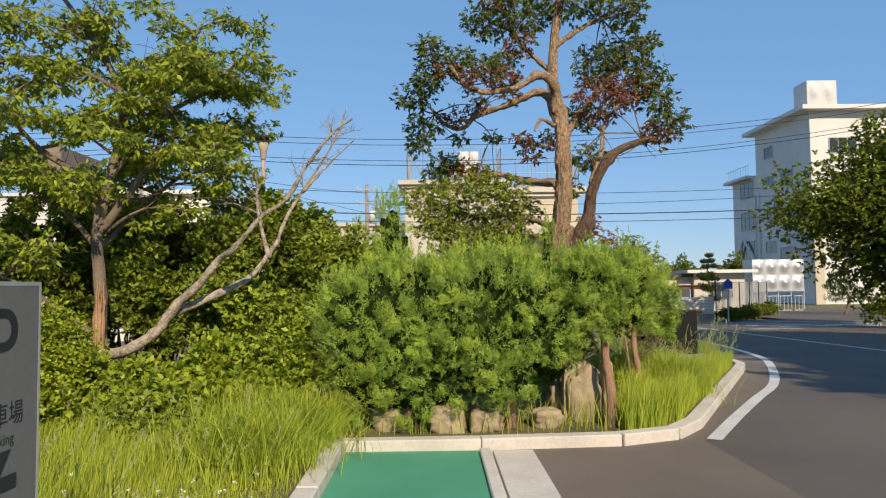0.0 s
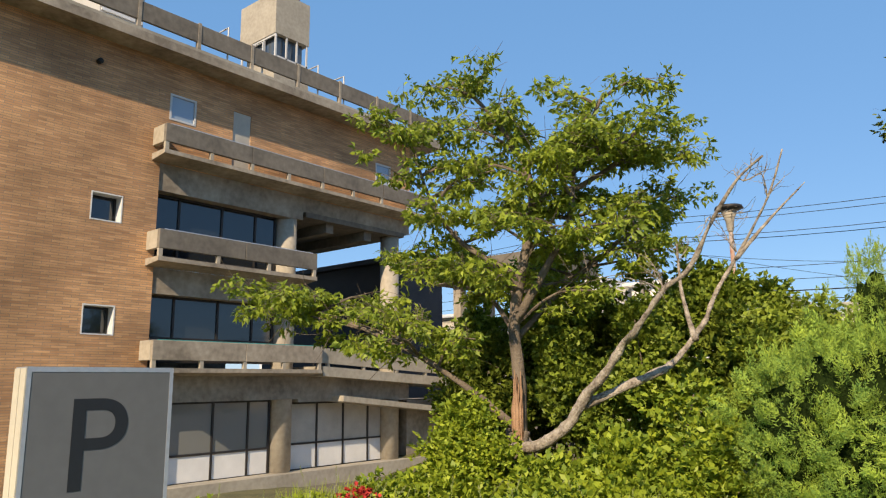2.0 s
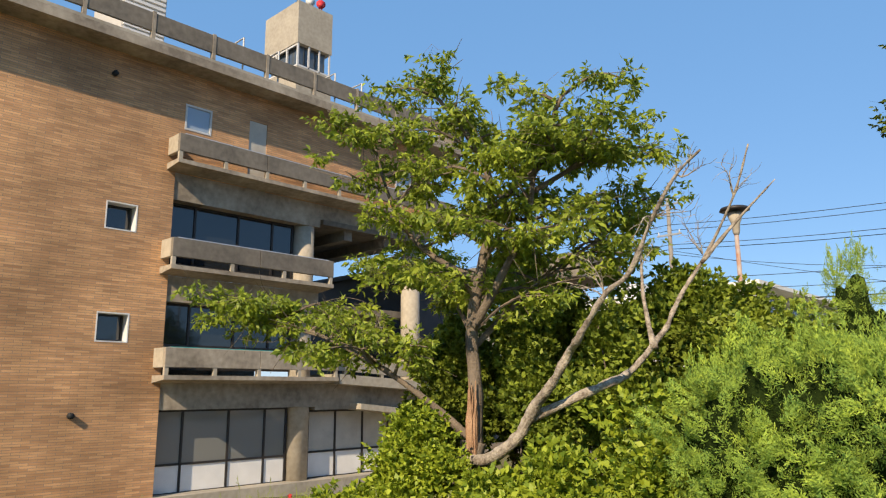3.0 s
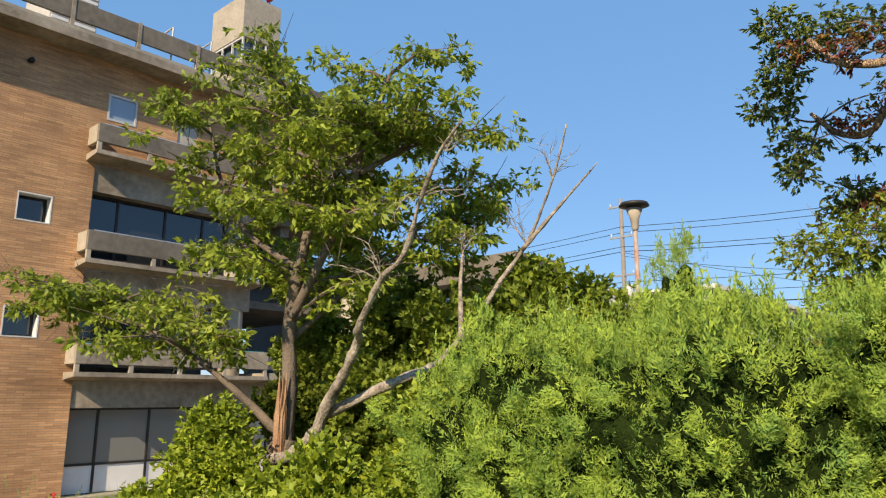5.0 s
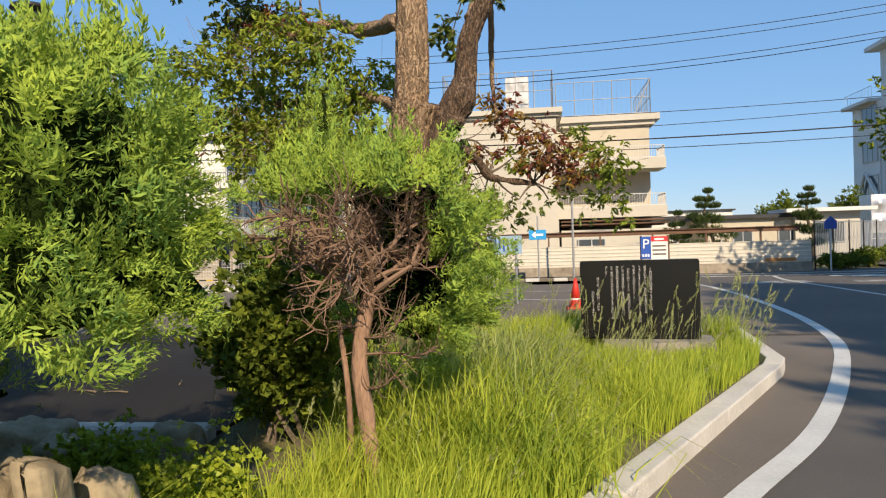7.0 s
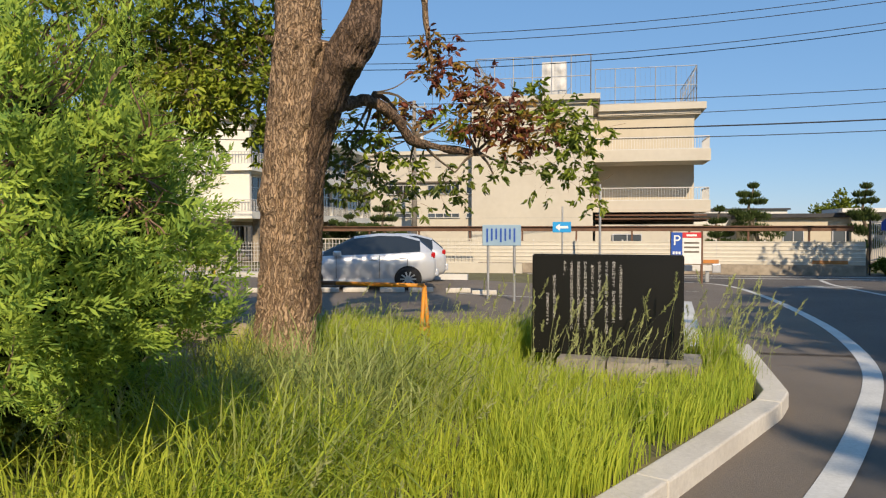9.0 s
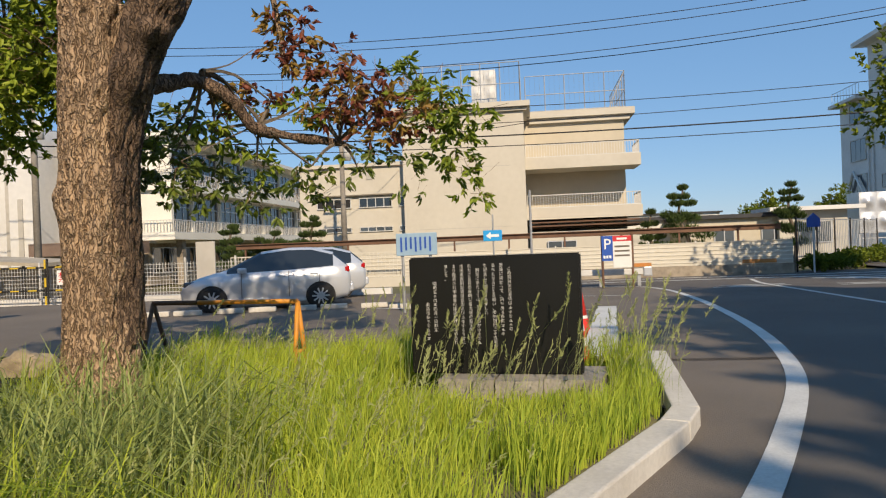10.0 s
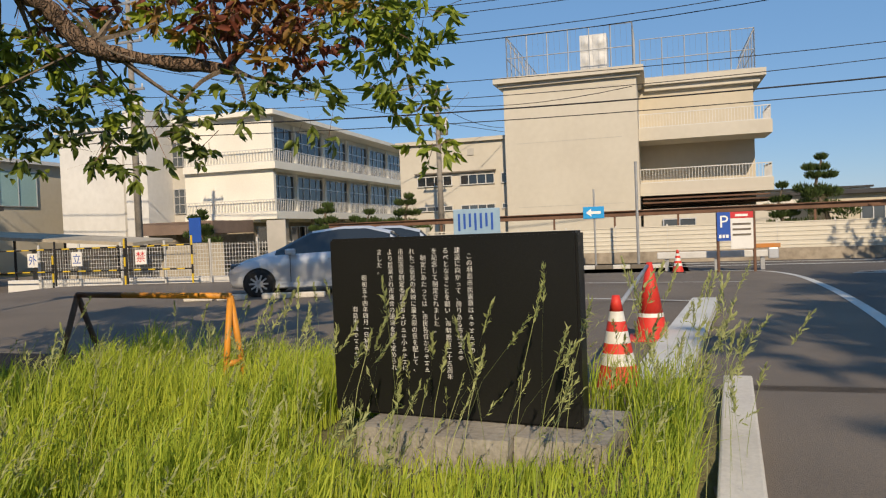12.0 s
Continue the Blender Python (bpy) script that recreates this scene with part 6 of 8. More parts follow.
low_red = [(3.98, 16.1, 3.25, 0.18), (4.0, 16.15, 3.05, 0.2), (3.97, 16.1, 2.9, 0.14), (4.36, 16.05, 2.46, 0.2), (4.7, 16.1, 2.42, 0.2), (4.98, 16.1, 2.3, 0.2), (4.82, 16.05, 2.22, 0.15), (3.9, 15.95, 2.52, 0.15), (3.7, 15.8, 2.5, 0.14), (4.55, 16.1, 2.65, 0.22), (4.85, 16.15, 2.6, 0.2), (4.2, 16.0, 2.7, 0.16), (4.45, 16.1, 2.85, 0.16)]
# sunlit_foliage: sun on these clumps is put in as a lighter leaf
for rows, m, per, size, nm in ((green, "leaf_camphor", 560, 0.092, "foliage"), ([r for r in low_green if r[0] <= 4.9], "leaf_a", 600, 0.08, "low_foliage"), ([r for r in low_green if r[0] > 4.9], "leaf_mid", 420, 0.08, "sunlit_foliage"), (hanging, "leaf_camphor", 320, 0.078, "hanging_foliage"), (red, "leaf_red", 300, 0.085, "new_foliage"), (low_red, "leaf_red", 210, 0.078, "low_new_foliage"), (red, "leaf_bronze", 160, 0.085, "bronze_foliage"), (low_red, "leaf_bronze", 190, 0.078, "low_bronze_foliage")):
    C, R = clumps(rows)
    pads(nm, C, R * 1.3, 0.8, np.maximum(14, per * (R / 0.32) ** 2).astype(int), size, 0.21, m, camphor, cb, droop=0.7, full=True, stalk="twig")
C, R = clumps(red)
pads("mixed_foliage", C + [0, 0, 0.06], R * 1.4, 0.8, 60, 0.09, 0.21, "leaf_camphor", camphor, cb, droop=0.7, full=True)
bm = bmesh.new()
CC = np.concatenate([clumps(r)[0] for r in (green, low_green, hanging, red, low_red)])
tips = [(0.6, 15.4, 5.45), (1.2, 14.15, 5.7), (2.2, 14.3, 5.7), (1.4, 15.3, 5.3), (1.1, 15.95, 4.3), (1.9, 15.8, 4.2), (4.4, 15.8, 6.2), (5.0, 15.3, 4.8), (2.3, 15.7, 7.3), (4.2, 15.4, 7.5), (4.15, 15.35, 5.0), (1.5, 16.1, 3.3), (2.3, 15.8, 3.3), (3.9, 15.75, 2.3), (4.4, 16.2, 2.2), (3.6, 15.4, 2.65)]
for s in tips:
    near = CC[np.argsort(np.linalg.norm(CC - np.array(s), axis=1))[:6]]
    twigs(bm, s, near, 0.02)
    twigs(bm, s, [near[0] + rng.normal(scale=0.25, size=3) for _ in range(4)], 0.01)
tagged(part("twig_work", bm, "bark_grey", camphor, shift=cb), kind="stuff")


def broad_tree(name, at, crown, half, n, per, size, label, material="leaf_dark", r=0.22):
    b = (at[0], at[1], ground_z(at[0], at[1]))
    t = thing(name, b, label, "tree")
    C, R, d = lumps_in(crown, half, n, min(half) * 0.26, min(half) * 0.4, 0.4)
    pads("crown", C, R, 0.75, per, size, 0.28, material, t, b, droop=0.3)
    top = (crown[0], crown[1], crown[2] + half[2] * 0.3)
    rows = [([(b[0], b[1], b[2] - 0.1), (b[0] + 0.1, b[1], b[2] + 1.2), (crown[0], crown[1], crown[2] - half[2] * 0.5), top], r, r * 0.3)]
    for i in range(8):
        e = C[i * 3 % n]
        rows.append(([(b[0] + 0.05, b[1], b[2] + 1.2 + 0.3 * i % 2), ((b[0] + e[0]) / 2, (b[1] + e[1]) / 2, (crown[2] - half[2] * 0.6 + e[2]) / 2), tuple(e)], r * 0.45, r * 0.08))
    limbs(rows[:1], "bark_grey", "trunk", t, b)
    limbs(rows[1:], "bark_grey", "limb", t, b, n=6)
    return t


broad_tree("street_tree", (22.8, 33.0), (21.9, 33.6, 5.1), (6.5, 5.0, 5.6), 230, 250, 0.2, "broad dark green street tree")


def pine(at, hgt, wide, label="clipped garden pine with layered pads"):
    b = (at[0], at[1], float(base_z(*at)))
    t = thing("pine", b, label, "pine", group="garden pines")
    bm = bmesh.new()
    p = bend([(b[0], b[1], b[2] - 0.1), (b[0] + 0.2 * wide, b[1], b[2] + hgt * 0.35), (b[0] - 0.15 * wide, b[1], b[2] + hgt * 0.65), (b[0] + 0.05, b[1], b[2] + hgt * 0.95)], 5)
    tube(bm, p, taper(0.12, 0.04, len(p)), 7, wob=0.3)
    C, R = [], []
    k = max(5, int(hgt * 2.6))
    for i in range(k):
        f = (i + 1) / k
        q = p[min(len(p) - 1, int(f * (len(p) - 1)))]
        side = 1 if i % 2 else -1
        w = wide * (1.05 - 0.75 * f)
        if f < 0.3:
            continue
        for sgn in ((side, -0.4 * side) if f < 0.92 else (0,)):
            c = (q.x + sgn * w * 0.75, q.y + rng.uniform(-0.3, 0.3) * w, q.z + rng.uniform(-0.05, 0.1))
            C.append(c)
            R.append(max(0.22, w * 0.55))
            tube(bm, [q, Vector(c)], [0.035, 0.015], 5)
    part("trunk", bm, "bark_grey", t, shift=b)
    C, R = np.array(C), np.array(R)
    kk = np.repeat(np.arange(len(C)), 420)
    d = rand_dirs(len(kk))
    P = C[kk] + d * R[kk][:, None] * np.array([1, 1, 0.5]) * rng.uniform(0.4, 1, len(kk))[:, None]
    cords("needle_pad", P, d * [0.6, 0.6, 0.3] + np.array([0, 0, 0.8]), np.full(len(kk), 0.2), 0.09, "leaf_pine", t, b)
    return t


for at, h, w in (((13.4, 47.0), 4.2, 1.3), ((11.9, 47.5), 3.0, 0.9), ((18.5, 47.0), 4.2, 1.0), ((-9.0, 45.0), 3.2, 1.1), ((-6.8, 45.0), 2.7, 1.3), ((-4.9, 45.5), 3.4, 1.2), ((-16.2, 45.0), 3.1, 1.2), ((-8.0, 46.0), 2.4, 1.2), ((-5.8, 46.5), 2.6, 1.2), ((29.0, 50.0), 3.2, 1.8)):
    pine(at, h, w)

# rocks and rubble behind the junipers
for x, y, r, tall in [(*q, 1.0) for q in ((0.0, 8.86, 0.26), (0.7, 8.84, 0.3), (1.15, 8.86, 0.26), (1.9, 8.95, 0.24), (1.5, 11.3, 0.32), (1.12, 11.55, 0.34), (1.95, 11.8, 0.26), (1.5, 16.9, 0.28), (0.9, 17.0, 0.32), (0.3, 17.0, 0.28), (1.9, 14.9, 0.3), (2.25, 14.7, 0.2), (1.45, 15.2, 0.26))] + [(2.42, 9.35, 0.27, 2.6), (2.66, 9.82, 0.22, 2.6), (2.2, 9.7, 0.24, 1.9)]:
    bm = bmesh.new()
    z = ground_z(x, y)
    out = bmesh.ops.create_icosphere(bm, subdivisions=4, radius=1.0)
    for v in out["verts"]:
        q = v.co.copy()
        k = 0.85 + 0.28 * noise.noise(q * 1.3 + Vector((x, y, 0)) * 3) + 0.12 * noise.noise(q * 3.7 + Vector((y, x, 1))) + 0.05 * noise.noise(q * 9)
        big = max(abs(q.x), abs(q.y), abs(q.z))
        v.co = Vector((x, y, z + r * 0.35 * tall)) + Vector((q.x * r, q.y * r * 0.75, q.z * r * 0.8 * tall)) * k * (0.72 / big * 0.5 + 0.5)
    tagged(part("rock", bm, "rock", smooth=True), "pale buff garden rock half buried in the bed", "rock")


def standing_stone(x, y, wide, deep, tall, seed):
    """A split buff stone on end: flat faces, chipped top and corners."""
    bm = soft_box(-wide / 2, wide / 2, -deep / 2, deep / 2, -0.1, tall, 0.03, 2)
    bmesh.ops.subdivide_edges(bm, edges=bm.edges[:], cuts=4, use_grid_fill=True)
    z = ground_z(x, y)
    for v in bm.verts:
        q = v.co.copy() * 4 + Vector((seed, 0, 0))
        up = max(0.0, q.z / 4 / tall)
        v.co.x += 0.025 * noise.noise(q) + 0.015 * noise.noise(q * 4) - 0.12 * wide * up * (1 if v.co.x > 0 else -1)
        v.co.y += 0.025 * noise.noise(q + Vector((0, 7, 0))) + 0.012 * noise.noise(q * 4.3)
        v.co.z += up * (0.09 * noise.noise(Vector((q.x * 0.9, q.y * 0.9, seed))) + 0.02 * noise.noise(q * 3))
        v.co += Vector((x, y, z))
    tagged(part("rock", bm, "rock", smooth=True), "pale buff stone standing on end behind the juniper", "rock", group="standing stones")


standing_stone(2.33, 9.44, 0.36, 0.24, 0.72, 3.0)
standing_stone(2.53, 9.50, 0.16, 0.2, 0.66, 11.0)
standing_stone(2.74, 9.46, 0.15, 0.2, 0.70, 23.0)
# dead twigs hanging under the clipped juniper and lying on the path
hanging = thing("dead_twigs", (2.2, 9.1, 0.3), "bare pale twigs hanging under the juniper", "twigs")
for i in range(9):
    x0, y0 = 2.1 + 0.11 * rng.uniform(-2, 3), 8.95 + 0.3 * rng.uniform(0, 1)
    pts = [(x0, y0, 1.12)]
    for j in range(3):
        p = pts[-1]
        pts.append((p[0] + rng.normal(scale=0.07), p[1] + rng.normal(scale=0.05), p[2] - rng.uniform(0.05, 0.13)))
    bm = bmesh.new()
    pts = bend(pts, 3)
    tube(bm, pts, taper(0.008, 0.003, len(pts)), 5, wob=0.2)
    part("twig", bm, "bark_dead", hanging, smooth=True, shift=(2.2, 9.1, 0.3))
for i in range(6):
    x0, y0, a = rng.uniform(-1.0, 1.9), rng.uniform(12.4, 15.5), rng.uniform(0, 3.1)
    ln = rng.uniform(0.1, 0.3)
    bm = bmesh.new()
    pts = bend([(x0, y0, 0.168), (x0 + ln * 0.5 * math.cos(a), y0 + ln * 0.5 * math.sin(a), 0.172), (x0 + ln * math.cos(a + 0.1), y0 + ln * math.sin(a + 0.1), 0.168)], 3)
    tube(bm, pts, taper(0.01, 0.005, len(pts)), 5, wob=0.2)
    tagged(part("fallen_twig", bm, "bark_grey", smooth=True), "pale fallen twig on dark earth", "twig", group="fallen twigs")


# ---- grass ----
def blades(name, XY, H, W, material, label, lean=0.35, wind=(0.1, 0.05), droop=0.0):
    n = len(XY)
    Z = np.array([0.0] * n)
    inside = in_bed(XY[:, 0], XY[:, 1])
    Z = base_z(XY[:, 0], XY[:, 1]) + np.where(inside, 0.08, -0.1)
    B = np.column_stack([XY, Z - 0.02])
    a = rng.uniform(0, 2 * math.pi, n)
    S = np.column_stack([np.cos(a), np.sin(a), np.zeros(n)])
    b = rng.uniform(0, 2 * math.pi, n)
    out = np.column_stack([np.cos(b), np.sin(b), np.zeros(n)]) * (lean * rng.uniform(0.2, 1.3, n))[:, None] + np.array([*wind, 0])
    h = H[:, None]
    w = W[:, None]
    up = np.array([0, 0, 1.0])
    m1 = B + up * h * 0.42 + out * h * 0.16
    m2 = B + up * h * 0.78 + out * h * 0.52
    tip = B + up * h * (1 - 0.25 * np.linalg.norm(out, axis=1, keepdims=True)) + out * h * 1.05
    far = np.linalg.norm(out, axis=1, keepdims=True) ** 2
    m2 = m2 - up * h * far * droop * 0.3
    tip = tip - up * h * far * droop
    V = np.stack([B - S * w, B + S * w, m1 - S * w * 0.9, m1 + S * w * 0.9, m2 - S * w * 0.6, m2 + S * w * 0.6, tip], 1).reshape(-1, 3)
    k = np.arange(n)[:, None] * 7
    F = np.concatenate([k + np.array(f) for f in ((0, 1, 3), (0, 3, 2), (2, 3, 5), (2, 5, 4), (4, 5, 6))])
    return tagged(raw(name, V, F, material), label, "grass", kind="stuff")


def scatter(n, x0, x1, y0, y1, keep, patch=1.3, cut=-0.25):
    X = rng.uniform(x0, x1, n)
    Y = rng.uniform(y0, y1, n)
    k = keep(X, Y)
    X, Y = X[k], Y[k]
    q = np.sin(X * 2.1 * patch + 1.3 * np.sin(Y * 1.7 * patch)) * np.sin(Y * 2.3 * patch + 1.1 * np.sin(X * 1.9 * patch))
    k = q + rng.normal(scale=0.35, size=len(X)) > cut
    return np.column_stack([X[k], Y[k]])


def heights(XY, lo, hi):
    q = 0.5 + 0.5 * np.sin(XY[:, 0] * 1.3 + np.sin(XY[:, 1] * 0.9)) * np.sin(XY[:, 1] * 1.1 + 0.7)
    c = np.sin(XY[:, 0] * 6.3 + 2 * np.sin(XY[:, 1] * 3.1)) * np.sin(XY[:, 1] * 5.7 + 2 * np.sin(XY[:, 0] * 2.7))
    return (lo + (hi - lo) * (0.2 + 0.8 * q)) * (1 + 0.32 * c) * rng.uniform(0.5, 1.2, len(XY))


def clear_of(X, Y):
    ok = np.ones(len(X), bool)
    for cx, cy, r in ((2.78, 15.28, 0.33), (5.63, 16.2, 0.0)):
        ok &= (X - cx) ** 2 + (Y - cy) ** 2 > r * r
    return ok & ~((X > 6.1) & (Y > 17.0)) & ~((X > 4.75) & (X < 6.55) & (Y > 15.95) & (Y < 16.75))


# grass thinned in this ellipse so darker soil stands in for shade
main = scatter(150000, 1.5, 7.2, 9.2, 18.1, lambda X, Y: ((((X - 3.2) / 1.1) ** 2 + ((Y - 13.6) / 1.7) ** 2 > 1) | (rng.uniform(size=len(X)) < 0.1)) & (X < kerb_x(Y) - 0.12) & (X > kerb_x(Y) - 4.6 + np.clip(Y - 14, 0, 3) * 0) & clear_of(X, Y) & ((Y > 13.6) | (X > 3.15)))
trod = 1 - 0.55 * smooth01(1.6 - np.hypot((main[:, 0] - 5.9) / 0.9, (main[:, 1] - 15.75) / 0.55))
blades("grass", main, heights(main, 0.22, 0.5) * trod, rng.uniform(0.0022, 0.005, len(main)), "grass", "long yellow green grass in the bed")
back = scatter(26000, -4.5, 3.0, 12.5, 18.1, lambda X, Y: clear_of(X, Y) & ((X > 2.1) | (X < -3.2)))
blades("grass", back, heights(back, 0.2, 0.42), rng.uniform(0.005, 0.009, len(back)), "grass", "long grass round the big tree")
left = scatter(72000, -7.5, -0.62, 1.2, 9.0, lambda X, Y: (X < -0.66) & (Y > 1.2) & (((X + 4.0) / 0.75) ** 2 + ((Y - 4.2) / 0.45) ** 2 > 1))
low = 0.3 + 0.7 * np.maximum(smooth01((-0.75 - left[:, 0]) / 1.3), smooth01((left[:, 1] - 6.6) / 1.0))
blades("grass", left, heights(left, 0.14, 0.5) * low, rng.uniform(0.002, 0.0048, len(left)), "grass", "long uncut grass beside the strip")
bank = scatter(26000, -12.6, -7.0, 2.0, 19.0, lambda X, Y: X < -6.5, 0.7, -0.1)
blades("grass", bank, heights(bank, 0.1, 0.24), rng.uniform(0.008, 0.014, len(bank)), "grass", "rough grass on the slope to the building")
verge = scatter(16000, -7.5, -0.66, -7.0, 1.3, lambda X, Y: X < -0.7, 0.9)
blades("grass", verge, heights(verge, 0.14, 0.4), rng.uniform(0.007, 0.012, len(verge)), "grass", "uncut grass beside the strip")
under = scatter(14000, -1.2, 4.4, 8.48, 9.6, lambda X, Y: (X < kerb_x(Y) - 0.14) & ((X < -0.5) | (X > 2.75) | (rng.uniform(size=len(X)) < 0.06)))
blades("grass", under, heights(under, 0.2, 0.5), rng.uniform(0.003, 0.006, len(under)), "grass", "grass at the foot of the junipers")
tuft = np.concatenate([rng.normal(loc=c, scale=(0.28, 0.22), size=(1500, 2)) for c in ((3.9, 12.2), (4.1, 11.2), (-1.0, 7.9), (-1.6, 8.4), (-1.2, 6.9))])
blades("arching_grass", tuft, rng.uniform(0.45, 0.85, len(tuft)), rng.uniform(0.003, 0.006, len(tuft)), "grass", "arching tufts of tall grass", lean=0.75, droop=0.4)


pale = np.concatenate([rng.normal(loc=c, scale=(0.2, 0.18), size=(230, 2)) for c in ((3.5, 13.5), (3.9, 13.3), (3.2, 13.8), (4.1, 12.8), (3.55, 12.9), (4.2, 13.7), (4.05, 11.9), (3.8, 14.1))])
blades("arching_grass", pale, rng.uniform(0.5, 0.95, len(pale)), rng.uniform(0.003, 0.0065, len(pale)), "grass_pale", "pale arching tufts of tall grass", lean=0.85, droop=0.42)


def seed_stalks(name, XY, h0, h1, label, count=16):
    """Thin stems with a nodding head of spikelets."""
    V, F, HP, HD = [], [], [], []
    for x, y in XY:
        z = ground_z(x, y)
        h = rng.uniform(h0, h1)
        a = rng.uniform(0, 6.28)
        o = np.array([math.cos(a), math.sin(a), 0]) * rng.uniform(0.05, 0.4) * h + np.array([0.12, 0.02, 0])
        s = np.array([-math.sin(a), math.cos(a), 0]) * 0.0014
        pts = [np.array([x, y, z]) + np.array([0, 0, h * (t - 0.12 * t * t * np.linalg.norm(o) / h)]) + o * t * t for t in (0, 0.3, 0.62, 1.0)]
        i = len(V)
        for p in pts:
            V += [p - s, p + s]
        F += [(i + 2 * j, i + 2 * j + 1, i + 2 * j + 3, i + 2 * j + 2) for j in range(3)]
        d = unit(pts[3] - pts[2])
        for j in range(count):
            t = j / (count - 1)
            HP.append(pts[2] * (0.45 - 0.45 * t) + pts[3] * (0.55 + 0.45 * t))
            HD.append(d + rng.normal(scale=0.45, size=3) * (1.1 - 0.7 * t))
    ob = tagged(raw(name, V, F, "straw"), label, "grass", kind="stuff")
    HP, HD = np.array(HP), np.array(HD)
    tagged(leaves(name + "_heads", HP, HD, np.full(len(HP), 0.034), 0.11, "straw"), label, "grass", kind="stuff")
    return ob


q = scatter(800, 4.6, 7.0, 15.2, 17.9, lambda X, Y: (X < kerb_x(Y) - 0.1) & ~((X > 6.0) & (Y > 16.9)) & ~((X > 4.8) & (X < 6.5) & (Y > 15.9) & (Y < 16.8)))
seed_stalks("seed_grass", np.concatenate([q[:26], np.column_stack([rng.uniform(5.2, 7.0, 22), rng.uniform(15.3, 15.9, 22)]), np.column_stack([rng.uniform(6.55, 7.05, 34), rng.uniform(15.3, 17.0, 34)])]), 0.5, 0.98, "ripe grass stalks round the stone", 36)
fine = scatter(9000, 2.2, 7.05, 9.6, 17.9, lambda X, Y: (X < kerb_x(Y) - 0.12) & clear_of(X, Y) & ((Y > 11.0) | (X > 3.2)), 0.8, 0.1)
seed_stalks("fine_seed_grass", fine[:800], 0.28, 0.55, "fine pale seed heads among the grass", 9)
q = scatter(900, 2.8, 6.6, 10.8, 17.8, lambda X, Y: (X < kerb_x(Y) - 0.15) & clear_of(X, Y))
seed_stalks("seed_grass", q[:90], 0.5, 0.85, "ripe grass stalks in the bed", 32)
q = scatter(900, -5.0, -0.8, 3.5, 8.4, lambda X, Y: X < -0.8)
seed_stalks("seed_grass", q[:240], 0.45, 0.8, "ripe grass stalks beside the strip")
cl = np.column_stack([rng.uniform(-2.6, -0.75, 90), rng.uniform(3.6, 6.0, 90)])
P = np.array([(x, y, ground_z(x, y) + rng.uniform(0.16, 0.3)) for x, y in cl])
P = np.repeat(P, 14, 0)
tagged(leaves("clover_flowers", P + rng.normal(scale=0.005, size=P.shape), rand_dirs(len(P)), np.full(len(P), 0.016), 0.3, "white_flower"), "small white clover heads in the grass", "flowers", kind="stuff")


# ---- things: lettering ----
def lettering(name, body, size, m, material, parent, shift=None, align="CENTER", spacing=1.0, deep=0.002, label="", thin=0.0):
    """Flat raised letters in the built-in font, as a mesh at the pose m."""
    c = bpy.data.curves.new(name, "FONT")
    c.body, c.size, c.align_x, c.align_y, c.space_line, c.extrude = body, size, align, "CENTER" if align == "CENTER" else "TOP", spacing, deep
    c.offset = -thin
    tmp = bpy.data.objects.new(name, c)
    scene.collection.objects.link(tmp)
    me = bpy.data.meshes.new_from_object(tmp.evaluated_get(bpy.context.evaluated_depsgraph_get()))
    bpy.data.objects.remove(tmp)
    bpy.data.curves.remove(c)
    me.transform(m)
    return link(name, me, material, parent, label, shift=shift)


def facing(origin, right, up):
    """A pose whose x runs along right and y along up."""
    r, u = Vector(right).normalized(), Vector(up).normalized()
    m = Matrix((r, u, r.cross(u))).transposed().to_4x4()
    m.translation = origin
    return m


def flat(m, x0, x1, y0, y1, z0=0.0, z1=0.003):
    return bx(bmesh.new(), x0, x1, y0, y1, z0, z1, m)


# ---- the parking sign on the grass ----
A, B = Vector((-1.16, 2.93, 0)), Vector((-1.15, 3.445, 0))
at = (*((A + B) / 2).xy, ground_z(-1.07, 3.1))
ps = thing("parking_sign", at, "grey free standing parking sign in the grass", "sign")
W = (B - A).length
m0 = facing(A, B - A, (0, 0, 1))
bm = bx(bmesh.new(), 0.012, W - 0.012, 0.03, 1.79, -0.078, 0.0, m0)
part("panel", bm, "sign_panel", ps, "plain grey panel", shift=at)
bm = bmesh.new()
for r in ((0, 0.014, 0.0, 1.805, -0.1, 0.0015), (W - 0.014, W, 0.0, 1.805, -0.1, 0.0015), (0.014, W - 0.014, 1.788, 1.805, -0.1, 0.0015)):
    bx(bm, *r, m0)
part("frame", bm, "alu", ps, "pale metal edge", shift=at)
part("return", bx(bmesh.new(), -0.004, -0.0005, 0, 1.8, -0.1, -0.052, m0), "sign_side", ps, shift=at)
part("return", bx(bmesh.new(), -0.004, -0.0005, 0, 1.8, -0.046, 0.0, m0), "sign_side", ps, shift=at)
part("base", bx(bmesh.new(), -0.05, W + 0.05, -0.3, 0.12, -0.2, 0.1, m0), "kerb", ps, shift=at)
lettering("letter", "P", 0.45, m0 @ Matrix.Translation((W * 0.465, 1.525, 0.001)), "ink", ps, at, deep=0.0004)
lettering("caption", "駐車場", 0.104, m0 @ Matrix.Translation((W * 0.475, 1.265, 0.001)), "ink", ps, at, deep=0.0004)
lettering("caption", "Parking", 0.062, m0 @ Matrix.Translation((W * 0.475, 1.172, 0.001)), "ink", ps, at, deep=0.0004)
bm = bmesh.new()
am = m0 @ Matrix.Translation((W * 0.455, 1.0, 0.001))
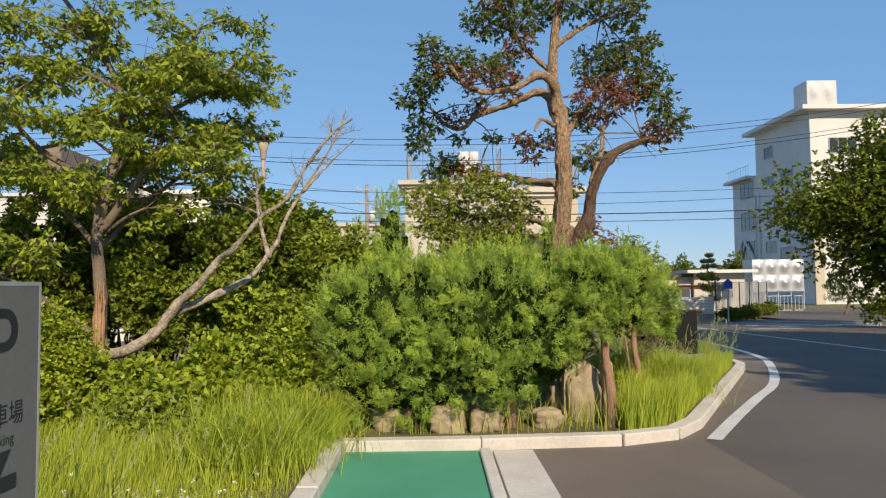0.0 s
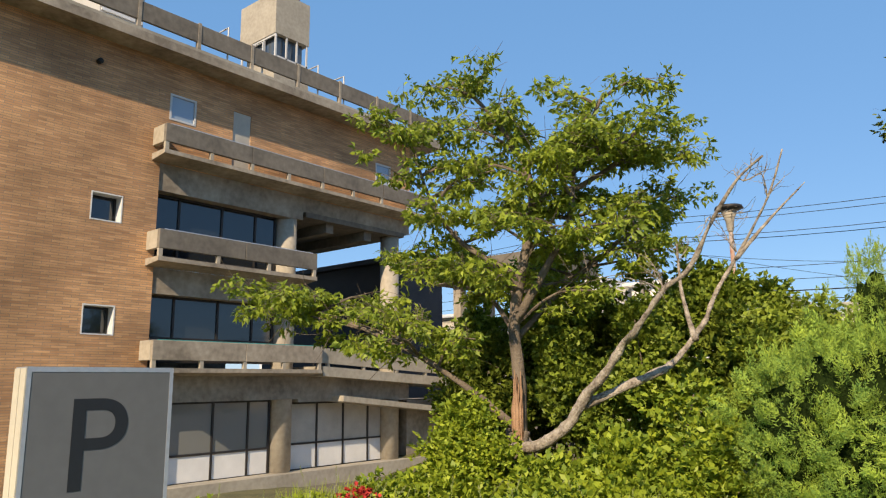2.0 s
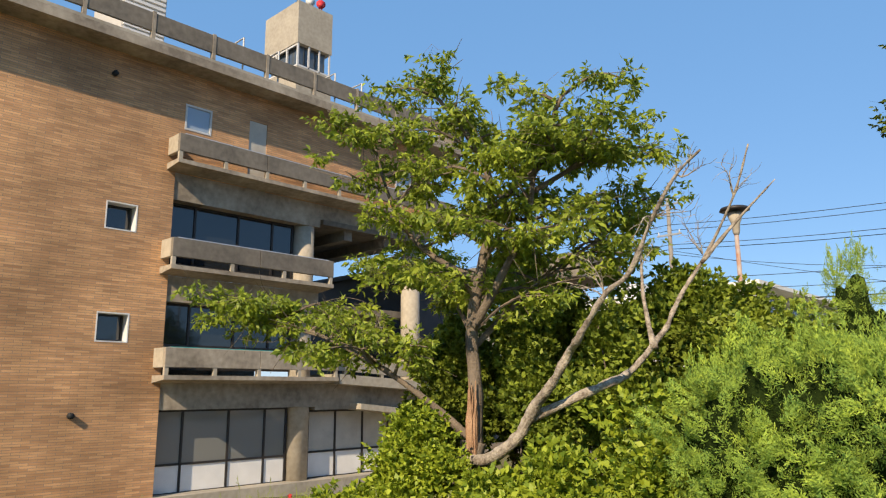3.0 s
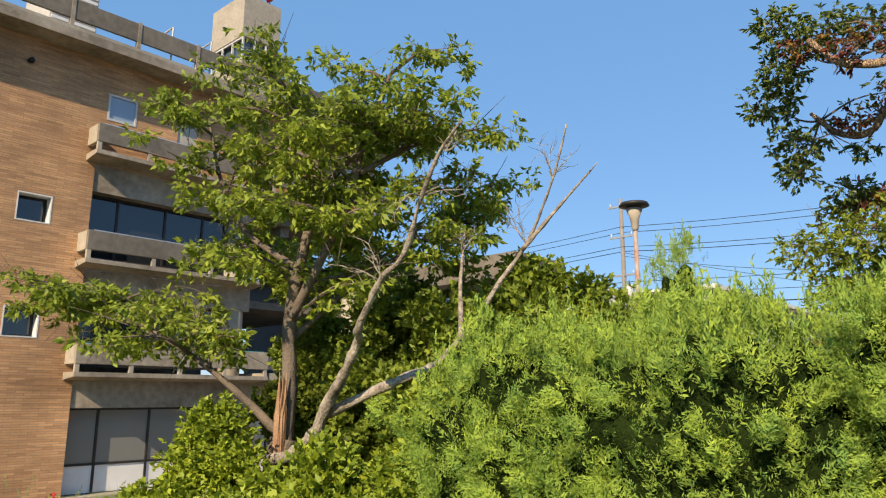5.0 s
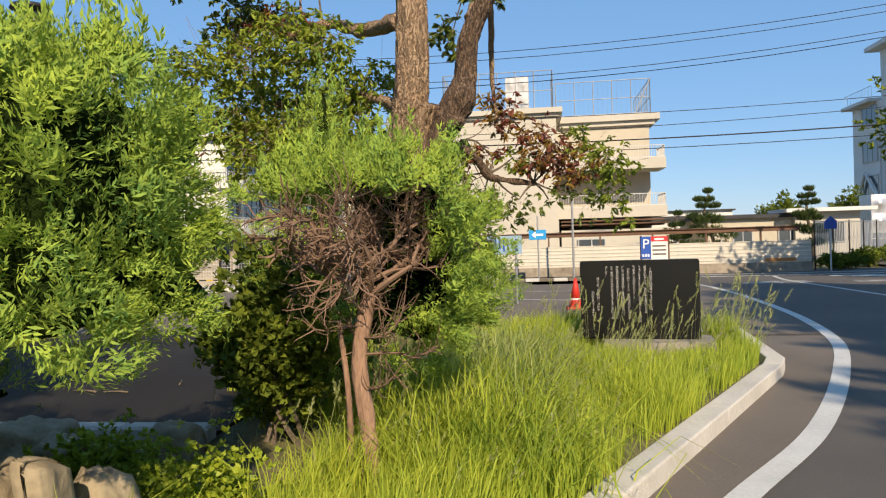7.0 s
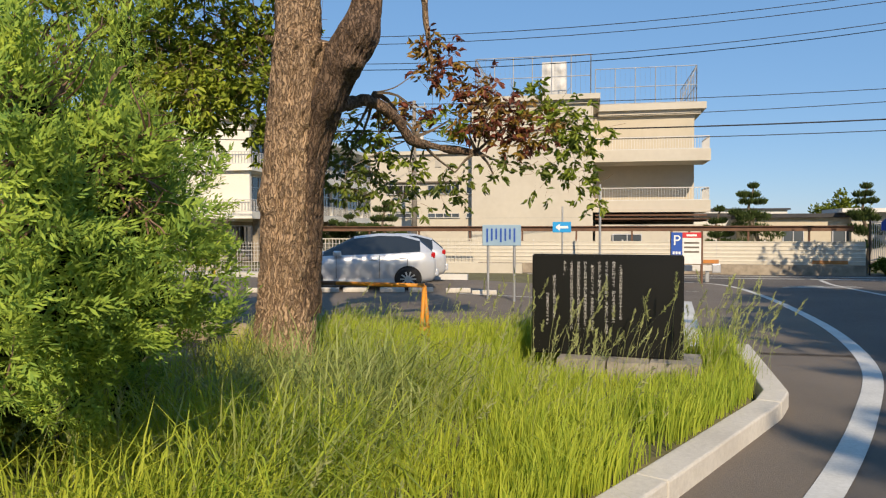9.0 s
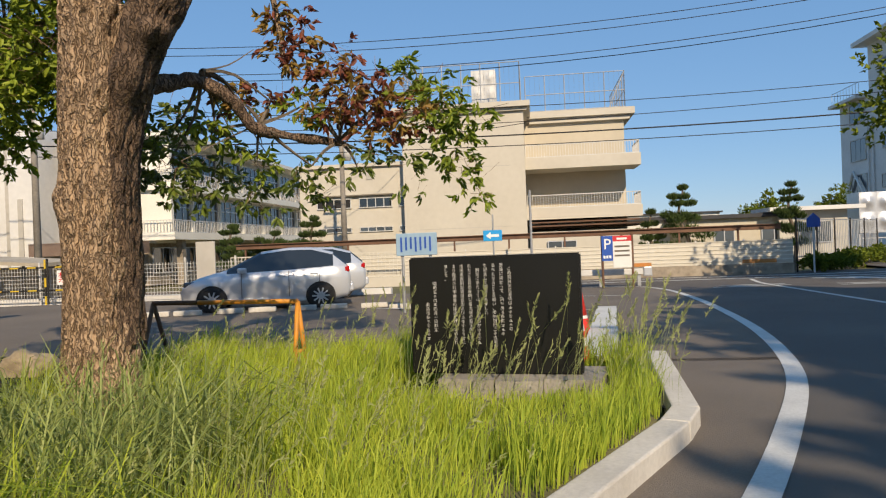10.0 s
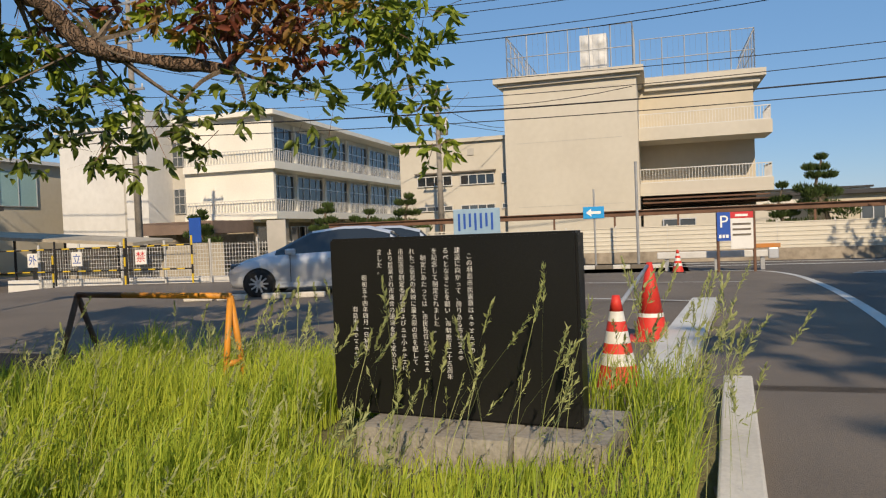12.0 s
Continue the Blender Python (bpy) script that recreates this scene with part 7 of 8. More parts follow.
for pts in ([(-0.1, 0), (0.0, 0.13), (0.08, 0.13), (-0.015, 0), (0.08, -0.13), (0.0, -0.13)], [(-0.03, -0.03), (0.12, -0.03), (0.12, 0.03), (-0.03, 0.03)]):
    lo = [bm.verts.new(am @ Vector((x, y, 0.002))) for x, y in pts]
    bm.faces.new(lo)
part("arrow", bm, "ink", ps, shift=at)

# ---- inscribed stone ----
TL, TR = Vector((4.935, 16.265, 0)), Vector((6.325, 16.07, 0))
at = (5.63, 16.25, ground_z(5.63, 16.25))
st = thing("monument", at, "dark polished granite monument with white engraved lines", "monument")
m1 = facing(TL, TR - TL, (0, 0, 1))
Ws = (TR - TL).length
bm = bx(bmesh.new(), 0, Ws, 0.24, 1.2, -0.13, 0.0)
bmesh.ops.bevel(bm, geom=bm.edges[:], offset=0.012, segments=2, affect="EDGES")
bmesh.ops.transform(bm, matrix=m1, verts=bm.verts)
part("slab", bm, "stone", st, shift=at)
for i, (x0, x1, d) in enumerate(((0.28, 0.72, 0.24), (0.74, 1.1, 0.28), (1.12, 1.56, 0.2))):
    bm = bx(bmesh.new(), x0, x1, -0.02, 0.238, -0.42, d)
    bmesh.ops.subdivide_edges(bm, edges=bm.edges[:], cuts=3, use_grid_fill=True)
    for v in bm.verts:
        v.co += Vector((noise.noise(v.co * 5 + Vector((i, 0, 0))), noise.noise(v.co * 5 + Vector((0, i, 3))) if v.co.y < 0.2 else 0, noise.noise(v.co * 5))) * 0.03
    bmesh.ops.transform(bm, matrix=m1, verts=bm.verts)
    part("base_stone", bm, "stone_base", st, "rough grey base stone", shift=at)
cols = ["この羽島市民憲章は□□□□□の", "建設に向かって、誇りある市民□□□", "るべとなることを願い、市制施行二十五周年", "を記念して制定されました。", "　制定にあたっては、市民各位から□□□", "れたご意見の反映に最大限の意を配して、",
        "市民憲章制定委員会および□□小□□□に", "より提案され市議会の議決を経て定められ", "ました。", "　　　　昭和五十四年四月一日制定", "　　　　　　　　　羽島市長□□□□□"]
cell = 0.0345
for i, text in enumerate(cols):
    x = Ws * 0.60 - i * 0.0655 - (0.035 if i > 8 else 0)
    top = 1.2 - (0.095 if i in (0,) else 0.065)
    mm = m1 @ Matrix.Translation((x, top, 0.0008))
    for j, ch in enumerate(text):
        if ch == "□":
            for k in range(3):
                w = 0.005 + 0.004 * ((i * 3 + j + k) % 3)
                part("worn_mark", bx(bmesh.new(), -w, w, -cell * (j + 0.32 + 0.24 * k), -cell * (j + 0.25 + 0.24 * k), 0, 0.001, mm), "engrave", st, shift=at)
        elif ch != "　":
            lettering("character", ch, 0.034, mm @ Matrix.Translation((0, -cell * (j + 0.5), 0)), "engrave", st, at, deep=0.0008, thin=0.0004)


# ---- cones, barricade, posts ----
def cone(x, y, h, r, label, bands=True, tilt=0.0):
    z = float(base_z(x, y))
    t = thing("traffic_cone", (x, y, z), label, "cone", group="traffic cones")
    part("base", soft_box(-r * 1.25, r * 1.25, -r * 1.25, r * 1.25, 0.0, 0.035, 0.012, 2), "black" if bands else "cone_red", t)
    zs = [0.03, 0.3, 0.42, 0.52, 0.64, 0.74, 0.84, 1.0] if bands else [0.03, 0.3, 0.35, 1.0]
    for i, (a, b) in enumerate(zip(zs, zs[1:])):
        bm = bmesh.new()
        ra, rb = r * (1 - 0.84 * a), r * (1 - 0.84 * b)
        tube(bm, [(0, 0, h * a), (0, 0, h * b)], [ra, rb], 24, cap=(i == len(zs) - 2))
        part("band" if i % 2 else "shell", bm, "cone_white" if i % 2 and (bands or i == 1) else "cone_red", t, smooth=True)
    return t


cone(6.38, 18.0, 0.72, 0.17, "red and white banded traffic cone beside the stone")
cone(6.58, 20.9, 0.86, 0.19, "plain red traffic cone on the asphalt", bands=False)
cone(5.25, 24.0, 0.7, 0.17, "plain red traffic cone in the car park", bands=False)
cone(7.22, 36.2, 0.72, 0.18, "small banded traffic cone at the corner")
bm = bmesh.new()
tube(bm, [(6.56, 20.86, 0.74), (6.39, 18.1, 0.60)], 0.018, 8)
tagged(part("cone_bar", bm, "steel", smooth=True), "grey bar hung between two traffic cones", "bar")

orange = thing("barricade", (2.9, 17.4, 0.08), "orange painted pipe barricade at the edge of the grass", "barricade")
bar = [((2.5, 17.455, 0.80), (3.63, 17.26, 0.80)), ((3.63, 17.26, 0.80), (3.6, 17.17, 0.05)), ((3.63, 17.26, 0.80), (3.67, 17.37, 0.05)), ((1.95, 17.55, 0.80), (1.88, 17.32, 0.05)), ((1.95, 17.55, 0.80), (2.02, 17.78, 0.05)), ((3.61, 17.2, 0.3), (3.66, 17.34, 0.3)), ((1.95, 17.55, 0.80), (2.5, 17.455, 0.80))]
# legs and rail piece at the left end take the dark brown material
for i, (a, b) in enumerate(bar):
    bm = bmesh.new()
    tube(bm, [a, b], 0.024, 10)
    part("top_rail" if i in (0, 6) else "leg" if i < 5 else "brace", bm, "rust_beam" if i in (3, 4, 6) else "plastic_orange", orange, "dark brown end" if i in (3, 4, 6) else "", smooth=True, shift=(2.9, 17.4, 0.08))


# ---- car ----
CAR = [(-1.96, 0.32, 0.50, 0.52, 0.52, 0.56, 0.50), (-1.86, 0.20, 0.66, 0.69, 0.70, 0.76, 0.68), (-1.5, 0.17, 0.80, 0.85, 0.80, 0.84, 0.74), (-1.02, 0.17, 0.90, 0.98, 0.84, 0.86, 0.74), (-0.88, 0.17, 0.92, 1.03, 0.84, 0.86, 0.72),
       (-0.12, 0.17, 0.95, 1.43, 0.84, 0.87, 0.60), (0.5, 0.17, 0.97, 1.51, 0.84, 0.87, 0.61), (1.05, 0.17, 1.0, 1.50, 0.84, 0.87, 0.61), (1.55, 0.19, 1.03, 1.36, 0.84, 0.86, 0.60), (1.86, 0.25, 1.02, 1.08, 0.80, 0.82, 0.68), (1.95, 0.36, 0.78, 0.80, 0.72, 0.76, 0.70)]


def car(x, y, rz, label, rear_lamps=True):
    t = thing("car", (x, y, float(base_z(x, y))), label, "car", group="parked cars")
    vs, n = [], 10
    for (cx, zb, zs, zt, wb, ws, wt) in CAR:
        half = [(0.0, zb), (wb * 0.92, zb), (wb, zb + 0.12), (ws, (zb + zs) / 2 + 0.1), (ws, zs - 0.02), (ws - 0.025, zs), (wt + 0.03, zt - 0.05), (wt - 0.06, zt), (0.0, zt + 0.015)]
        vs.append([(cx, w, z) for w, z in half] + [(cx, -w, z) for w, z in half[-2:0:-1]])
    n = len(vs[0])
    body, side, screen, other, rear = (bmesh.new() for _ in range(5))
    for i in range(len(vs) - 1):
        for k in range(n):
            kk = (k + 1) % n
            quad = (vs[i][k], vs[i + 1][k], vs[i + 1][kk], vs[i][kk])
            sec = min(k, n - 1 - k)
            tgt = body
            if sec == 5 and 4 <= i <= 7:
                tgt = side if k < n / 2 else other
            if sec in (6, 7) and i in (4, 8):
                tgt = screen if i == 4 else rear
            tgt.faces.new([tgt.verts.new(q) for q in quad])
    for ring, rev in ((vs[0], False), (vs[-1], True)):
        body.faces.new([body.verts.new(q) for q in (ring[::-1] if rev else ring)])
    for b in (body, side, screen, other, rear):
        bmesh.ops.remove_doubles(b, verts=b.verts, dist=0.0005)
        bmesh.ops.recalc_face_normals(b, faces=b.faces)
    part("body", body, "silver", t, "silver painted body", smooth=True)
    part("side_window", side, "glass", t)
    part("side_window", other, "glass", t)
    part("windscreen", screen, "glass", t)
    part("rear_window", rear, "glass", t)
    for s in (1, -1):
        for px in (-0.1, 0.5):
            part("pillar", bx(bmesh.new(), -0.03, 0.03, -0.006, 0.006, 0, 0.5, Matrix.Translation((px, s * 0.80, 0.96)) @ Matrix.Rotation(s * 0.46, 4, "X")), "frame_dark", t)
        part("sill_strip", boxes((-1.2, 1.25, s * 0.845 - 0.01, s * 0.845 + 0.01, 0.2, 0.3)), "silver", t)
        part("door_handle", soft_box(0.25, 0.45, s * 0.87 - 0.015, s * 0.87 + 0.02, 0.80, 0.84, 0.01, 1), "silver", t)
        part("door_handle", soft_box(1.0, 1.2, s * 0.87 - 0.015, s * 0.87 + 0.02, 0.84, 0.88, 0.01, 1), "silver", t)
        for gx in (-0.55, 0.52, 1.22):
            part("door_gap", boxes((gx - 0.006, gx + 0.006, s * 0.868 - 0.004, s * 0.868 + 0.006, 0.32, 0.94)), "black", t)
        part("mirror", soft_box(-0.62, -0.42, s * 0.95 - 0.08, s * 0.95 + 0.08, 0.93, 1.06, 0.03, 2), "silver", t)
        part("tail_lamp", soft_box(1.56, 1.93, s * 0.75 - 0.075, s * 0.75 + 0.09, 0.86, 1.02, 0.035, 2), "tail", t, "red tail lamp")
        part("head_lamp", soft_box(-1.86, -1.55, s * 0.68 - 0.1, s * 0.68 + 0.12, 0.62, 0.76, 0.04, 2), "glass_grey", t, "clear head lamp")
        for wx in (-1.22, 1.24):
            bm = bmesh.new()
            tube(bm, [(wx, s * 0.70, 0.31), (wx, s * 0.868, 0.31)], 0.345, 28)
            part("wheel_arch", bm, "black", t)
            bm = bmesh.new()
            tube(bm, [(wx, s * 0.72, 0.30), (wx, s * 0.75, 0.30), (wx, s * 0.875, 0.30), (wx, s * 0.895, 0.30)], [0.27, 0.30, 0.30, 0.27], 28)
            wh = part("wheel", bm, "black", t, "black tyre", smooth=False)
            bm = bmesh.new()
            tube(bm, [(wx, s * 0.86, 0.30), (wx, s * 0.9, 0.30)], [0.2, 0.075], 24)
            for a in range(10):
                r = Matrix.Translation((wx, s * 0.905, 0.30)) @ Matrix.Rotation(a * math.pi / 5, 4, "Y")
                bx(bm, 0.03, 0.2, -0.012, 0.012, -0.018, 0.018, r)
            part("rim", bm, "alu", wh, "spoked alloy rim")
    part("bumper_trim", soft_box(1.86, 2.02, -0.72, 0.72, 0.36, 0.58, 0.05, 2), "silver", t)
    part("number_plate", boxes((1.955, 1.962, -0.17, 0.17, 0.66, 0.8)), "white_ink", t, "plain white plate with bars")
    part("plate_bar", boxes((1.963, 1.965, -0.12, 0.12, 0.70, 0.74)), "ink", t)
    t.matrix_basis = pose(x, y, float(base_z(x, y)), 0, 0, rz) @ Matrix.Diagonal((0.96, 0.96, 0.9, 1))
    return t


car(-0.15, 26.5, 16, "silver hatchback parked at wheel stops")
car(-0.45, 29.3, 16, "silver hatchback parked behind another car")
for x, y in ((-2.0, 24.7), (-1.35, 24.85), (-0.5, 25.1), (0.15, 25.25), (1.0, 25.4), (1.65, 25.55), (2.5, 25.75), (3.1, 25.85)):
    z = float(base_z(x, y))
    bm = soft_box(-0.29, 0.29, -0.06, 0.06, 0, 0.11, 0.02, 2)
    o = part("wheel_stop", bm, "kerb")
    o.matrix_basis = pose(x, y, z, 0, 0, 14)
    tagged(o, "pale concrete wheel stop on the asphalt", "wheel stop", group="wheel stops")


# ---- signs across the car park ----
def pole_bar(bm, x, y, z0, z1, r=0.03):
    tube(bm, [(x, y, z0), (x, y, z1)], r, 8)
    return bm


z = float(base_z(3.6, 25))
at = (3.6, 25, z)
t = thing("notice_board", at, "pale blue notice board on two posts", "sign")
part("board", soft_box(3.18, 4.03, 24.97, 25.0, 1.12, 1.58, 0.008, 1), "sky_blue_pale", t, "faded pale blue board", shift=at)
for x in (3.3, 3.88):
    part("post", pole_bar(bmesh.new(), x, 25.03, z - 0.05, 1.5), "steel", t, shift=at)
for i in range(7):
    part("text_bar", boxes((3.27 + 0.1 * i, 3.31 + 0.1 * i, 24.962, 24.969, 1.2 + 0.03 * (i % 3), 1.5)), "tile_blue", t, shift=at)

z = float(base_z(4.4, 39.6))
at = (4.4, 39.6, z)
t = thing("arrow_sign", at, "blue one way arrow sign on a thin pole", "sign")
part("plate", soft_box(4.02, 4.78, 39.55, 39.58, 1.42, 1.86, 0.01, 1), "sky_blue", t, shift=at)
bm = bmesh.new()
for pts in ([(-0.27, 0), (-0.08, 0.15), (-0.08, 0.05), (0.26, 0.05), (0.26, -0.05), (-0.08, -0.05), (-0.08, -0.15)],):
    bm.faces.new([bm.verts.new((4.4 + x, 39.545, 1.64 + zz)) for x, zz in pts[::-1]])
part("arrow", bm, "white_ink", t, shift=at)
part("post", pole_bar(bmesh.new(), 4.42, 39.62, z - 0.05, 2.5, 0.035), "steel", t, shift=at)
t = thing("pipe_post", (5.95, 39.4, z), "tall plain grey pole at the road edge", "pole")
part("shaft", pole_bar(bmesh.new(), 5.95, 39.4, z - 0.05, 3.4, 0.05), "steel", t, shift=(5.95, 39.4, z))

z = float(base_z(8.8, 36))
at = (8.8, 36, z)
t = thing("car_park_sign", at, "blue and white car park sign on brown posts", "sign")
part("panel", soft_box(8.38, 8.76, 35.97, 36.0, 0.55, 1.42, 0.006, 1), "tile_blue", t, "blue panel", shift=at)
part("panel", soft_box(8.764, 9.40, 35.97, 36.0, 0.3, 1.22, 0.006, 1), "panel_white", t, "white panel", shift=at)
part("header", soft_box(8.764, 9.40, 35.968, 36.0, 1.224, 1.42, 0.006, 1), "red", t, "red header", shift=at)
for x in (8.40, 9.43):
    part("post", pole_bar(bmesh.new(), x, 36.04, z - 0.05, 1.46, 0.045), "rust_beam", t, shift=at)
mm = facing((8.57, 35.963, 1.12), (1, 0, 0), (0, 0, 1))
lettering("letter", "P", 0.52, mm, "white_ink", t, at)
for i in range(3):
    part("text_bar", boxes((8.43 + 0.1 * i, 8.50 + 0.1 * i, 35.961, 35.967, 0.64, 0.74)), "white_ink", t, shift=at)
    part("text_bar", boxes((8.82, 9.33, 35.961, 35.967, 1.02 - 0.16 * i, 1.08 - 0.16 * i)), "concrete_dark", t, shift=at)
part("text_bar", boxes((8.9, 9.25, 35.958, 35.966, 1.28, 1.35)), "white_ink", t, shift=at)
t = thing("guard_rail", (9.4, 36.8, z), "short white guard rail with a grey end", "guard rail")
part("beam", soft_box(6.6, 9.9, 36.78, 36.84, 0.0, 0.22, 0.03, 2), "white_metal", t, shift=(9.4, 36.8, z))
for x in (6.9, 8.4, 9.75):
    part("post", boxes((x - 0.06, x + 0.06, 36.85, 36.97, z, 0.2)), "steel", t, shift=(9.4, 36.8, z))
part("end_plate", soft_box(9.9, 10.2, 36.75, 36.87, -0.06, 0.28, 0.03, 2), "alu", t, shift=(9.4, 36.8, z))
kz = float(base_z(5, 39.2))
for i, x in enumerate(np.arange(3.2, 6.6, 0.62)):
    o = part("kerb_block", soft_box(x, x + 0.6, 39.1, 39.28, kz - 0.05, kz + 0.14, 0.02, 1), "white_paint" if i % 2 else "concrete_dark")
    tagged(o, "black and white kerb block at the crossing", "kerb", kind="structure")

# ---- sheet fence and covered way along the far road ----
fz = float(base_z(10, 42.5))
at = (6, 42.5, fz)
f = thing("sheet_fence", at, "cream ribbed steel sheet fence on a concrete plinth", "fence")
part("plinth", boxes((-3, 17.0, 42.5, 42.75, fz - 0.1, 0.02)), "concrete", f, "grey concrete plinth", shift=at)
for i in range(10):
    x0 = -3 + 2.0 * i
    bm = bmesh.new()
    prof = []
    zz = 0.03
    while zz < 1.04:
        prof += [(42.56, zz), (42.56, zz + 0.10), (42.535, zz + 0.115), (42.535, zz + 0.155)]
        zz += 0.17
    prof = [p for p in prof if p[1] <= 1.06]
    a = [bm.verts.new((x0 + 0.01, y, q)) for y, q in prof]
    b = [bm.verts.new((x0 + 1.99, y, q)) for y, q in prof]
    for j in range(len(prof) - 1):
        bm.faces.new((a[j], b[j], b[j + 1], a[j + 1]))
    part("sheet", bm, "fence_panel", f, shift=at)
    part("fence_post", boxes((x0 - 0.03, x0 + 0.03, 42.57, 42.63, 0.0, 1.1)), "white_metal", f, shift=at)
for x, w in ((9.6, 1.5), (14.9, 1.4)):
    part("rust_stain", boxes((x, x + w, 42.526, 42.532, 0.06, 0.22)), "rust", f, "orange rust stain", shift=at)
at = (6, 43.2, fz)
f = thing("covered_way", at, "brown steel beam roof on slim posts behind the fence", "canopy")
part("beam", soft_box(-8, 16.7, 43.1, 43.25, 1.48, 1.68, 0.01, 1), "rust_beam", f, shift=at)
part("roof_sheet", boxes((-8, 16.7, 43.0, 44.6, 1.684, 1.72)), "rust_beam", f, shift=at)
for i in range(10):
    part("post", boxes((-7.6 + 2.5 * i, -7.52 + 2.5 * i, 43.14, 43.22, fz, 1.48)), "rust_beam", f, shift=at)

# ---- gate and yard to the far side ----
gz = -0.5
at = (27.5, 58, gz)
t = thing("gate", at, "white barred sliding gate across the yard", "gate")
rail_bars((26.3, 58), (30.2, 58), gz + 0.1, gz + 1.3, t, at, 0.3, "white_metal", "leaf")
part("wheel_rail", boxes((26.3, 30.2, 57.95, 58.05, gz, gz + 0.04)), "steel", t, shift=at)
plain_house("gatehouse", 22.0, 26.2, 59.5, 62, 2.7, "cream", "white_wall", "small gatehouse with a flat white roof", over=0.8, g=-0.45, wins=((23.2, 25.2, 0.6, 2.0),))
at = (21.6, 46, fz)
t = thing("mesh_fence", at, "green wire mesh fence above a low hedge", "fence")
rail_bars((17.3, 43.0), (26.2, 55.5), 0.2, 1.9, t, at, 0.3, "steel", "mesh")
for i in range(6):
    part("post", pole_bar(bmesh.new(), 17.3 + 1.75 * i, 43.0 + 2.45 * i, fz - 0.1, 1.95, 0.04), "frame_dark", t, shift=at)
for k, (x, y) in enumerate(((18.0, 42.9), (19.2, 44.0), (20.4, 45.6), (21.6, 47.3), (22.9, 49.2), (24.2, 51.0), (33.0, 52.5), (35, 52), (31.5, 51))):
    shrub("low_hedge", (x, y, 0.0), (0.95, 0.9, 0.5), 12, 120, 0.14, "leaf_dark", "low dark hedge along the fence")
at = (17.7, 42.2, fz)
t = thing("street_sign", at, "blue five sided road sign on a white pole", "sign")
part("post", pole_bar(bmesh.new(), 17.7, 42.2, fz - 0.1, 2.0, 0.04), "white_metal", t, shift=at)
bm = bmesh.new()
bm.faces.new([bm.verts.new(c) for c in ((17.43, 42.14, 1.5), (17.97, 42.14, 1.5), (17.97, 42.14, 1.85), (17.7, 42.14, 2.1), (17.43, 42.14, 1.85))])
bmesh.ops.extrude_face_region(bm, geom=bm.faces[:])
for v in list(bm.verts)[5:]:
    v.co.y += 0.02
part("plate", bm, "tile_blue", t, shift=at)

# ---- barriers and fence at the closed end of the car park ----
for i, (x0, y0, x1, y1, ch) in enumerate(((-14.2, 30.6, -11.5, 30.6, "外"), (-11.4, 30.6, -8.78, 30.6, "立"), (-8.7, 30.6, -6.4, 30.6, "禁"), (-17.0, 30.8, -14.3, 30.7, ""))):
    z = float(base_z((x0 + x1) / 2, y0))
    at = ((x0 + x1) / 2, (y0 + y1) / 2, z)
    t = thing("barrier", at, "yellow and black striped pipe barrier with a hanging card", "barrier", group="striped barriers")
    d = Vector((x1 - x0, y1 - y0, 0)).normalized()
    for zz in (1.1, 0.4):
        n = 9
        for k in range(n):
            a, b = Vector((x0, y0, zz)).lerp(Vector((x1, y1, zz)), k / n), Vector((x0, y0, zz)).lerp(Vector((x1, y1, zz)), (k + 1) / n)
            bm = bmesh.new()
            tube(bm, [a, b], 0.022, 8)
            part("rail_piece", bm, "yellow" if k % 2 else "black", t, shift=at)
    for px, py in ((x0, y0), (x1, y1)):
        for k in range(5):
            bm = bmesh.new()
            tube(bm, [(px, py, z + 0.28 * k), (px, py, z + 0.28 * (k + 1))], 0.03, 8)
            part("post_piece", bm, "black" if k % 2 or px == x0 else "yellow", t, shift=at)
    if ch:
        mid = Vector((x0 + (x1 - x0) * (0.72 if ch == "外" else 0.33 if ch == "立" else 0.23), (y0 + y1) / 2, 0.76))
        mm = facing(mid - Vector((0, 0.03, 0)), d, (0, 0, 1))
        part("card", bx(bmesh.new(), -0.2, 0.2, -0.2, 0.24, -0.008, 0, mm), "panel_white", t, "white warning card", shift=at)
        lettering("character", ch, 0.34, mm @ Matrix.Translation((0, 0, 0.002)), "red" if ch == "禁" else "tile_blue", t, at)
at = (-4, 30.4, -0.3)
t = thing("mesh_fence", at, "white wire mesh fence round the school yard", "fence")
for i in range(9):
    x0 = -12.5 + 1.6 * i
    if x0 > 0.2:
        continue
    z = float(base_z(x0, 31))
    bm = bmesh.new()
    for k in range(17):
        xx = x0 + 0.1 * k
        bx(bm, xx - 0.005, xx + 0.005, 31.0, 31.01, z + 0.15, 1.12)
    for zz in np.arange(z + 0.15, 1.13, 0.12):
        bx(bm, x0, x0 + 1.6, 31.01, 31.02, zz - 0.006, zz + 0.006)
    part("mesh_panel", bm, "white_metal", t, shift=at)
    part("fence_post", pole_bar(bmesh.new(), x0, 31.05, z - 0.05, 1.25, 0.035), "white_metal", t, shift=at)
part("base_wall", boxes((-14, 1.8, 31.2, 31.4, -0.6, 0.12)), "white_wall", t, "low white wall", shift=at)
at = (-1.0, 41.0, fz)
t = thing("iron_fence", at, "cream barred fence on a low wall", "fence")
rail_bars((-7.5, 41.3), (0.6, 41.3), 0.05, 1.15, t, at, 0.17, "fence_panel", "bar_panel")
part("low_wall", boxes((-7.7, 2.6, 41.2, 41.45, fz - 0.1, 0.04)), "cream", t, shift=at)
part("gate_pier", soft_box(-3.4, -2.6, 41.0, 41.6, fz, 1.35, 0.02, 1), "cream", t, shift=at)
